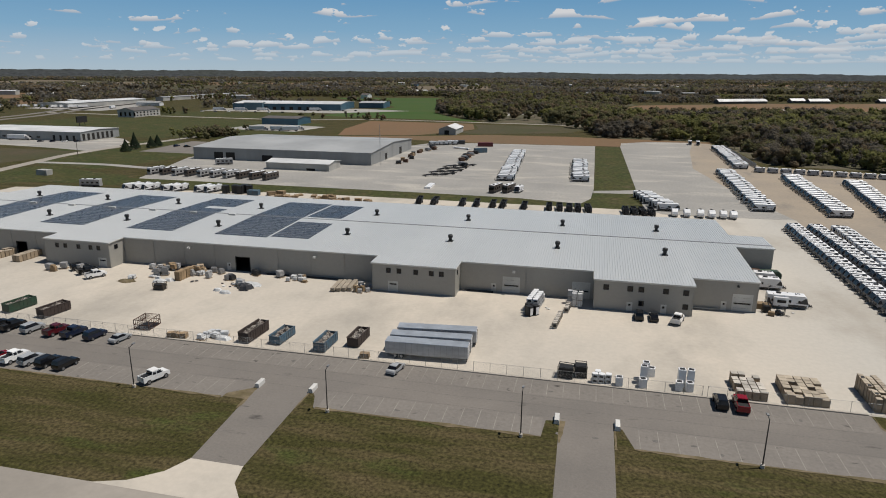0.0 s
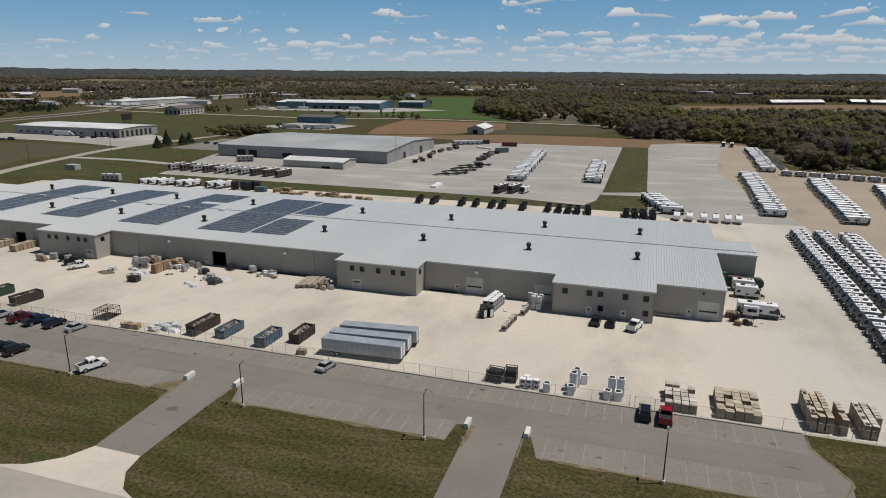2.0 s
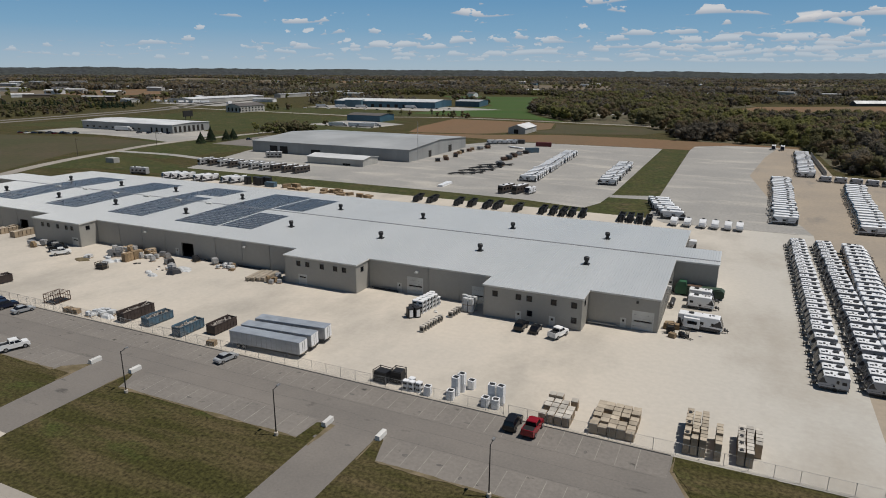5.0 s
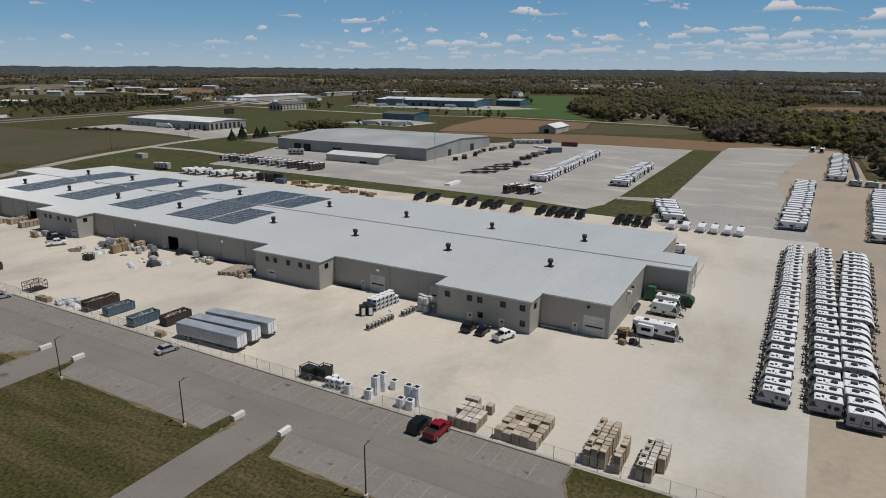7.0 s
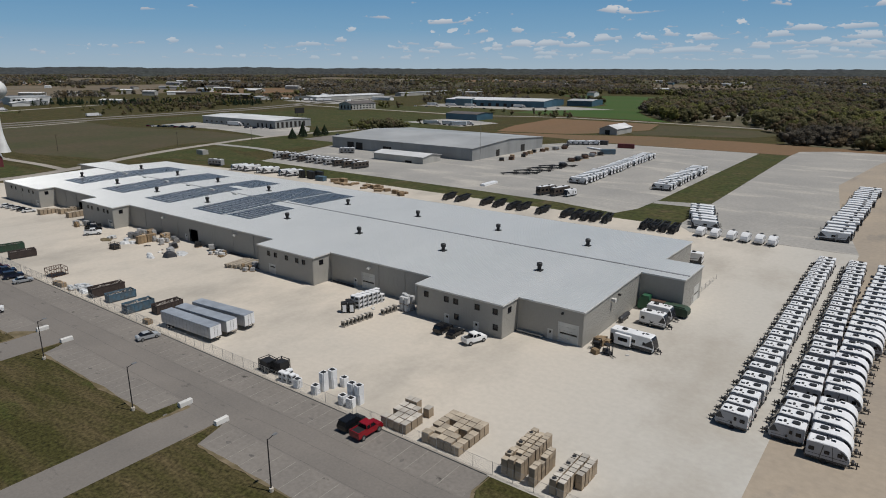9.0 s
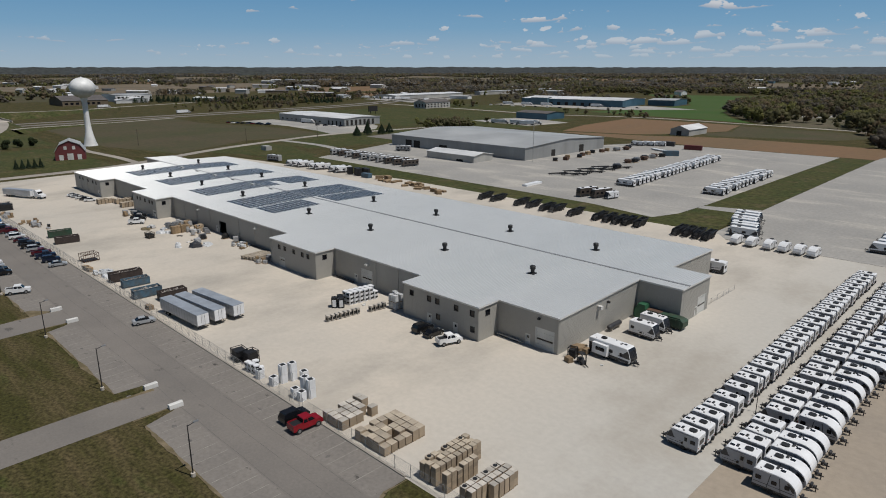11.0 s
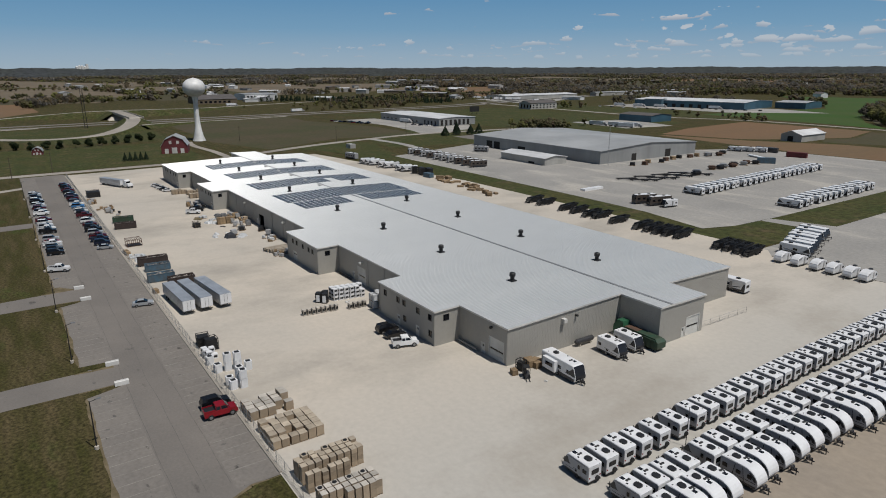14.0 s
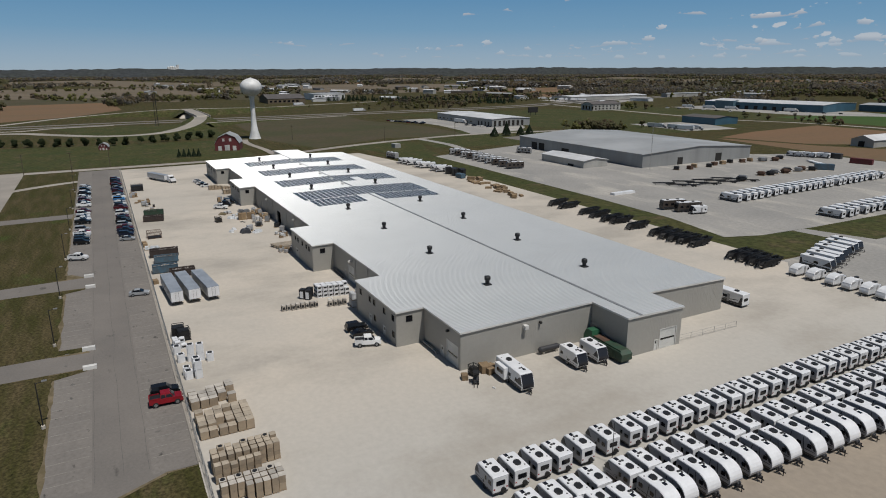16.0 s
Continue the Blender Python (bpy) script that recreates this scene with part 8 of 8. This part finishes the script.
# ---- trees ----
def grow(name, spots, leaf, label, leaves, size, seed, kind="stuff", category="trees", cone=False, limbs=3, core=0.0):
    """Many trees as one body of leaves and one of trunks; a spot is (x, y, height, spread)."""
    rs = np.random.RandomState(seed)
    P, N, D = [], [], []
    tv, tf = [], []
    g = (1 + 5 ** 0.5) / 2
    ico = np.array([(-1, g, 0), (1, g, 0), (-1, -g, 0), (1, -g, 0), (0, -1, g), (0, 1, g), (0, -1, -g), (0, 1, -g), (g, 0, -1), (g, 0, 1), (-g, 0, -1), (-g, 0, 1)]) / (1 + g * g) ** 0.5
    icf = np.array([(0, 11, 5), (0, 5, 1), (0, 1, 7), (0, 7, 10), (0, 10, 11), (1, 5, 9), (5, 11, 4), (11, 10, 2), (10, 7, 6), (7, 1, 8), (3, 9, 4), (3, 4, 2), (3, 2, 6), (3, 6, 8), (3, 8, 9), (4, 9, 5), (2, 4, 11), (6, 2, 10), (8, 6, 7), (9, 8, 1)])
    cores = []
    for x, y, h, w in spots:
        if cone:
            q = rs.rand(leaves) ** 0.7
            a = rs.rand(leaves) * 6.283
            rad = w * 0.5 * q * (0.75 + 0.35 * rs.rand(leaves))
            c = np.stack([x + rad * np.cos(a), y + rad * np.sin(a), h * (1.0 - 0.93 * q)], 1)
            d = np.stack([np.cos(a), np.sin(a), np.full(leaves, 0.4)], 1)
        else:
            k = rs.randint(4, 8)
            cc = np.stack([rs.uniform(-0.3, 0.3, k) * w, rs.uniform(-0.3, 0.3, k) * w, rs.uniform(0.16, 0.82, k) * h], 1)
            cc[0] = (0, 0, 0.74 * h)
            cr = rs.uniform(0.2, 0.32, k) * w
            pick = rs.randint(0, k, leaves)
            d = rs.normal(size=(leaves, 3))
            d[:, 2] = np.where(d[:, 2] < -0.6, -d[:, 2], d[:, 2])
            d /= np.linalg.norm(d, axis=1)[:, None]
            c = cc[pick] + d * (cr[pick] * rs.uniform(0.6, 1.1, leaves))[:, None]
            c[:, 2] = np.clip(c[:, 2], h * 0.06, h * 1.05)
            c[:, :2] += (x, y)
            if core:
                for q in range(k):
                    cores.append(ico * cr[q] * core * rs.uniform(0.82, 1.15, (12, 1)) * (1, 1, 0.85) + cc[q] + (x, y, 0))
            top = [(0, 0, h * 0.62)] + [tuple(cc[i]) for i in range(min(limbs, k))]
            r0 = 0.018 * h + 0.05
            for j, (lx, ly, lz) in enumerate(top):
                b = len(tv)
                zb, rb = (-0.15, r0) if j == 0 else (h * (0.25 + 0.06 * j), r0 * 0.5)
                for zz, xx, yy, rr in ((zb, x, y, rb), (lz, x + lx, y + ly, rb * 0.35)):
                    for a in (0.3, 2.4, 4.5):
                        tv.append((xx + rr * math.cos(a), yy + rr * math.sin(a), zz))
                for i in range(3):
                    m = (i + 1) % 3
                    tf.append((b + i, b + m, b + 3 + m, b + 3 + i))
        P.append(c)
        D.append(d)
        N.append(np.full(len(c), h))
    P, hh, D = np.concatenate(P), np.concatenate(N), np.concatenate(D)
    n = len(P)
    # leaves lean outwards from their clump, unevenly
    D = D + rs.normal(size=(n, 3)) * 0.2 + np.array((0, 0, 0.15))
    D /= np.linalg.norm(D, axis=1)[:, None]
    u = np.cross(D, rs.normal(size=(n, 3)))
    u /= np.linalg.norm(u, axis=1)[:, None]
    v = np.cross(D, u)
    s = (size * rs.uniform(0.6, 1.3, n) * hh / 12)[:, None]
    u, v = u * s, v * s * 0.7
    V = np.stack([P - u, P - v * 0.9, P + u, P + v], 1).reshape(-1, 3)
    loops, starts = np.arange(4 * n, dtype=np.int32), np.arange(0, 4 * n, 4, dtype=np.int32)
    if cores:
        nc = len(cores)
        V = np.concatenate([V] + cores)
        tri = (icf.ravel()[None, :] + 4 * n + 12 * np.arange(nc)[:, None]).ravel()
        starts = np.concatenate([starts, 4 * n + np.arange(0, 60 * nc, 3)]).astype(np.int32)
        loops = np.concatenate([loops, tri]).astype(np.int32)
    me = bpy.data.meshes.new(name)
    me.vertices.add(len(V))
    me.vertices.foreach_set("co", V.ravel().astype(np.float32))
    me.loops.add(len(loops))
    me.loops.foreach_set("vertex_index", loops)
    me.polygons.add(len(starts))
    me.polygons.foreach_set("loop_start", starts)
    me.polygons.foreach_set("use_smooth", np.arange(len(starts)) >= n)
    me.update(calc_edges=True)
    me.materials.append(LEAF[leaf])
    ob = new(name)
    tagged(ob, label, category, kind=kind)
    c = new("crown", me)
    c.parent = ob
    tagged(c, kind="stuff" if kind == "stuff" else "")
    if tv:
        tm = bpy.data.meshes.new("trunk")
        tm.from_pydata(tv, [], tf)
        tm.materials.append(M["bark"])
        c = new("trunk", tm)
        c.parent = ob
        tagged(c, kind="stuff" if kind == "stuff" else "")
    return ob


def inside(x, y, pts):
    c = False
    for (xa, ya), (xb, yb) in zip(pts, pts[1:] + pts[:1]):
        if (ya > y) != (yb > y) and x < (xb - xa) * (y - ya) / (yb - ya) + xa:
            c = not c
    return c


KINDS = (("spring_green", 0.25), ("olive", 0.35), ("budding", 0.2), ("twiggy", 0.2))
def species(r, x, y):
    """Kinds of tree keep together in drifts."""
    k = 0.5 + 1.0 * noise.noise(Vector((x / 55, y / 55, 3.0))) + (r.random() - 0.5) * 0.55
    acc = 0.0
    for key, w in KINDS:
        acc += w
        if k < acc:
            return key
    return "twiggy"


r = random.Random(21)
WOOD = [(4.0, 560.0), (19.5, 555.0), (90.6, 546.7), (96.9, 509.1), (99.1, 427.8), (104.4, 414.1), (159.6, 400.9), (288.2, 361.3), (420.0, 320.0), (700.0, 420.0), (640.0, 640.0), (500.0, 800.0), (354.7, 868.0), (248.8, 872.0), (161.8, 850.0), (101.5, 822.0), (34.0, 812.0), (20.0, 1045.0), (66.0, 1150.0), (20.0, 1420.0), (-240.0, 1400.0), (-252.0, 1254.0), (-234.0, 977.0), (-202.0, 835.0), (-166.0, 775.0), (-120.0, 708.0), (-80.0, 688.0), (-36.0, 678.0), (-4.0, 621.0)]
sheet("forest_floor", WOOD, -0.085, M["forest_floor"], "brown leaf litter under the trees", "ground", thick=0.02)
near, deep, shrubs = {}, {}, {}
for i in range(9200):
    x, y = (r.uniform(-250, 560), r.uniform(350, 940)) if i < 7800 else (r.uniform(-255, 120), r.uniform(900, 1420))
    if not inside(x, y, WOOD):
        continue
    if -160 < x < 60 and abs(y - (673 - 0.16 * x)) < 9:
        continue
    if inside(x, y, [(-132, 847), (-74, 906), (-48, 700), (-88, 660)]) and r.random() < 0.9:
        continue
    d = y - 548 if x < 92 else min(y - (412 - (x - 103) * 0.27), x - 96 if y < 540 else 999)
    low = 0.72 if d < 25 else 1.0
    if d < 60:
        for k in range(2):
            shrubs.setdefault(species(r, x, y), []).append((x + r.uniform(-6, 6), y + r.uniform(-4, 6), r.uniform(3, 6.5), r.uniform(5, 8.5)))
    (near if d < 70 else deep).setdefault("twiggy" if d < 45 and x > 95 and r.random() < 0.5 else species(r, x, y), []).append((x, y, low * r.uniform(9, 16.5), r.uniform(8, 15)))
WHAT = {"spring_green": "yellow green budding deciduous trees", "olive": "olive deciduous trees in early leaf", "budding": "brownish trees just coming into bud", "twiggy": "bare grey brown trees and brush"}
for i, key in enumerate(WHAT):
    if near.get(key):
        grow("woodland", near[key], key, WHAT[key] + " at the edge of the lot", 240, 0.55, 30 + i, core=0.62)
    if shrubs.get(key):
        grow("undergrowth", shrubs[key], key, WHAT[key].replace("trees", "shrubs") + " along the wood edge", 70, 1.2, 50 + i, limbs=0, core=0.8)
    if deep.get(key):
        grow("woodland", deep[key], key, WHAT[key] + " in deep woodland", 90, 0.85, 40 + i, limbs=1, core=0.7)
far, farther = {}, {}
HOUSES = [tuple(o.matrix_basis.translation.xy) for o in bpy.data.objects if o.parent is None and o.name.split(".")[0] in ("house", "hall", "school", "store", "depot", "poultry_house")]
for i in range(56000):
    ang = r.uniform(62, 192)
    d = r.random()
    dist = 640 + 1300 * d if i % 2 else 1700 + 2950 * d ** 0.8
    x, y = 60 + dist * math.cos(radians(ang)), 60 + dist * math.sin(radians(ang))
    if any(inside(x, y, pts) for key, pts in FIELDS):
        continue
    if -800 < x < -560 and y < 1500 or (dist < 1000 and (-560 < x < 20 and y < 960 or x < -380 and y < 330)):
        continue
    if x > -300 and y < 1420 and not x > 400 and inside(x, y, [(-320, 600), (600, 300), (640, 1290), (300, 1300), (60, 1200), (10, 1420), (-330, 1420)]):
        continue
    west = ang > 145 and dist < 2300
    belt = (-0.22 if west else 0.0) + noise.noise(Vector((x / 420, y / 260, 0.5))) + 0.3 * noise.noise(Vector((x / 70, y / 70, 7.5)))
    if belt < (0.1 if dist < 1700 else -0.03):
        continue
    if any(abs(x - hx) < 26 and abs(y - hy) < 26 for hx, hy in HOUSES):
        continue
    if dist < 1700:
        far.setdefault(species(r, x, y), []).append((x, y, r.uniform(7, 14), r.uniform(9, 16)))
    else:
        farther.setdefault(species(r, x / 3, y / 3), []).append((x, y, r.uniform(8, 14), r.uniform(22, 42)))
for i, key in enumerate(WHAT):
    # far kinds swap to paler, greyer leaves that stand in for haze
    hazed_leaf = {"twiggy": "bare", "spring_green": "olive", "olive": "twiggy"}.get(key, key)
    grow("far_woods", far[key], hazed_leaf, WHAT[key] + " across the plain", 24, 2.1, 60 + i, limbs=0)
    grow("far_woods", farther[key], hazed_leaf, WHAT[key] + " across the far plain", 13, 5.2, 70 + i, limbs=0)
rows_of_trees = {}
for key, pts in FIELDS:
    for (xa, ya), (xb, yb) in zip(pts, pts[1:] + pts[:1]):
        run = math.hypot(xb - xa, yb - ya)
        if math.hypot(xa - 60, ya - 60) < 1000 or xa > -120 and ya < 1500 or r.random() < 0.35:
            continue
        for k in range(int(run / 13)):
            u = (k + r.random()) * 13 / run
            x, y = xa + (xb - xa) * u + r.gauss(0, 5), ya + (yb - ya) * u + r.gauss(0, 5)
            if noise.noise(Vector((x / 160, y / 160, 2.0))) > -0.12 and not (-860 < x < -560 and y < 1500):
                rows_of_trees.setdefault(species(r, x, y), []).append((x, y, r.uniform(6, 12), r.uniform(8, 15)))
for i, key in enumerate(WHAT):
    if rows_of_trees.get(key):
        grow("hedgerow", rows_of_trees[key], key, WHAT[key] + " along the far fields", 20, 1.9, 140 + i, limbs=0, core=0.8)
# hedges and groves between the buildings: (x, y, spread x, spread y, number, height)
mid = {}
for cx, cy, sx, sy, n, h in ((-309.3, 480.2, 16, 24, 80, 8), (-680.8, 503.6, 20, 60, 50, 7), (-753.4, 594.3, 15, 120, 160, 6), (-522.4, 720.7, 25, 20, 14, 9), (-270.0, 701.8, 60, 6, 14, 8), (-680, 1180.1, 60, 100, 150, 10), (-640, 1330, 120, 40, 200, 11), (-420, 1420, 140, 30, 200, 11), (-915, -40, 22, 26, 60, 12), (-840, 560, 60, 60, 130, 6), (-20, 1330, 160, 60, 200, 11), (300, 1420, 220, 40, 260, 11), (-900.1, 757.6, 60, 160, 120, 9), (-1150, 190, 70, 40, 80, 7)):
    for i in range(n):
        x, y = r.gauss(cx, sx * 0.6), r.gauss(cy, sy * 0.6)
        mid.setdefault(species(r, x, y), []).append((x, y, h * r.uniform(0.6, 1.2), h * r.uniform(0.6, 1.0)))
for i, key in enumerate(WHAT):
    grow("grove", mid[key], key, WHAT[key] + " between far buildings", 70, 0.9, 80 + i, core=0.8)
belt_trees = []
for i in range(120):
    u = r.random()
    belt_trees.append((-975 + 255 * u + r.gauss(0, 14), 440 + 220 * u + r.gauss(0, 14), r.uniform(5, 10), r.uniform(4.5, 8)))
grow("conifer_belt", belt_trees, "conifer", "dark conifers planted along the highway", 70, 1.5, 95, cone=True)
for i, (x, y) in enumerate(((-304.4, 370.9), (-307.7, 384.2), (-302.4, 394.3), (-304.5, 404.3))):
    grow("conifer", [(x, y, 8 if i != 1 else 11, 7.5)], "conifer", "dark green conifer on the lawn", 900, 0.62, 100 + i, kind="thing", category="tree", cone=True)
for i in range(5):
    grow("conifer", [(-295 + 0.3 * i, 138 + 2.8 * i, 4.8, 3.0)], "conifer", "small dark conifer in a row by the lane", 320, 0.9, 110 + i, kind="thing", category="tree", cone=True)
for i in range(17):
    u = i / 16
    x = -412 + 26 * math.sin(u * 2.4) if u < 0.62 else -387 - 24 * (u - 0.62) / 0.38
    y = 34 + 140 * u
    grow("round_tree", [(x + (i % 3) * 0.8, y, 5.6, 6.2)], "hedge", "rounded dark green tree in a row on the lawn", 520, 1.1, 120 + i, kind="thing", category="tree", core=0.85)
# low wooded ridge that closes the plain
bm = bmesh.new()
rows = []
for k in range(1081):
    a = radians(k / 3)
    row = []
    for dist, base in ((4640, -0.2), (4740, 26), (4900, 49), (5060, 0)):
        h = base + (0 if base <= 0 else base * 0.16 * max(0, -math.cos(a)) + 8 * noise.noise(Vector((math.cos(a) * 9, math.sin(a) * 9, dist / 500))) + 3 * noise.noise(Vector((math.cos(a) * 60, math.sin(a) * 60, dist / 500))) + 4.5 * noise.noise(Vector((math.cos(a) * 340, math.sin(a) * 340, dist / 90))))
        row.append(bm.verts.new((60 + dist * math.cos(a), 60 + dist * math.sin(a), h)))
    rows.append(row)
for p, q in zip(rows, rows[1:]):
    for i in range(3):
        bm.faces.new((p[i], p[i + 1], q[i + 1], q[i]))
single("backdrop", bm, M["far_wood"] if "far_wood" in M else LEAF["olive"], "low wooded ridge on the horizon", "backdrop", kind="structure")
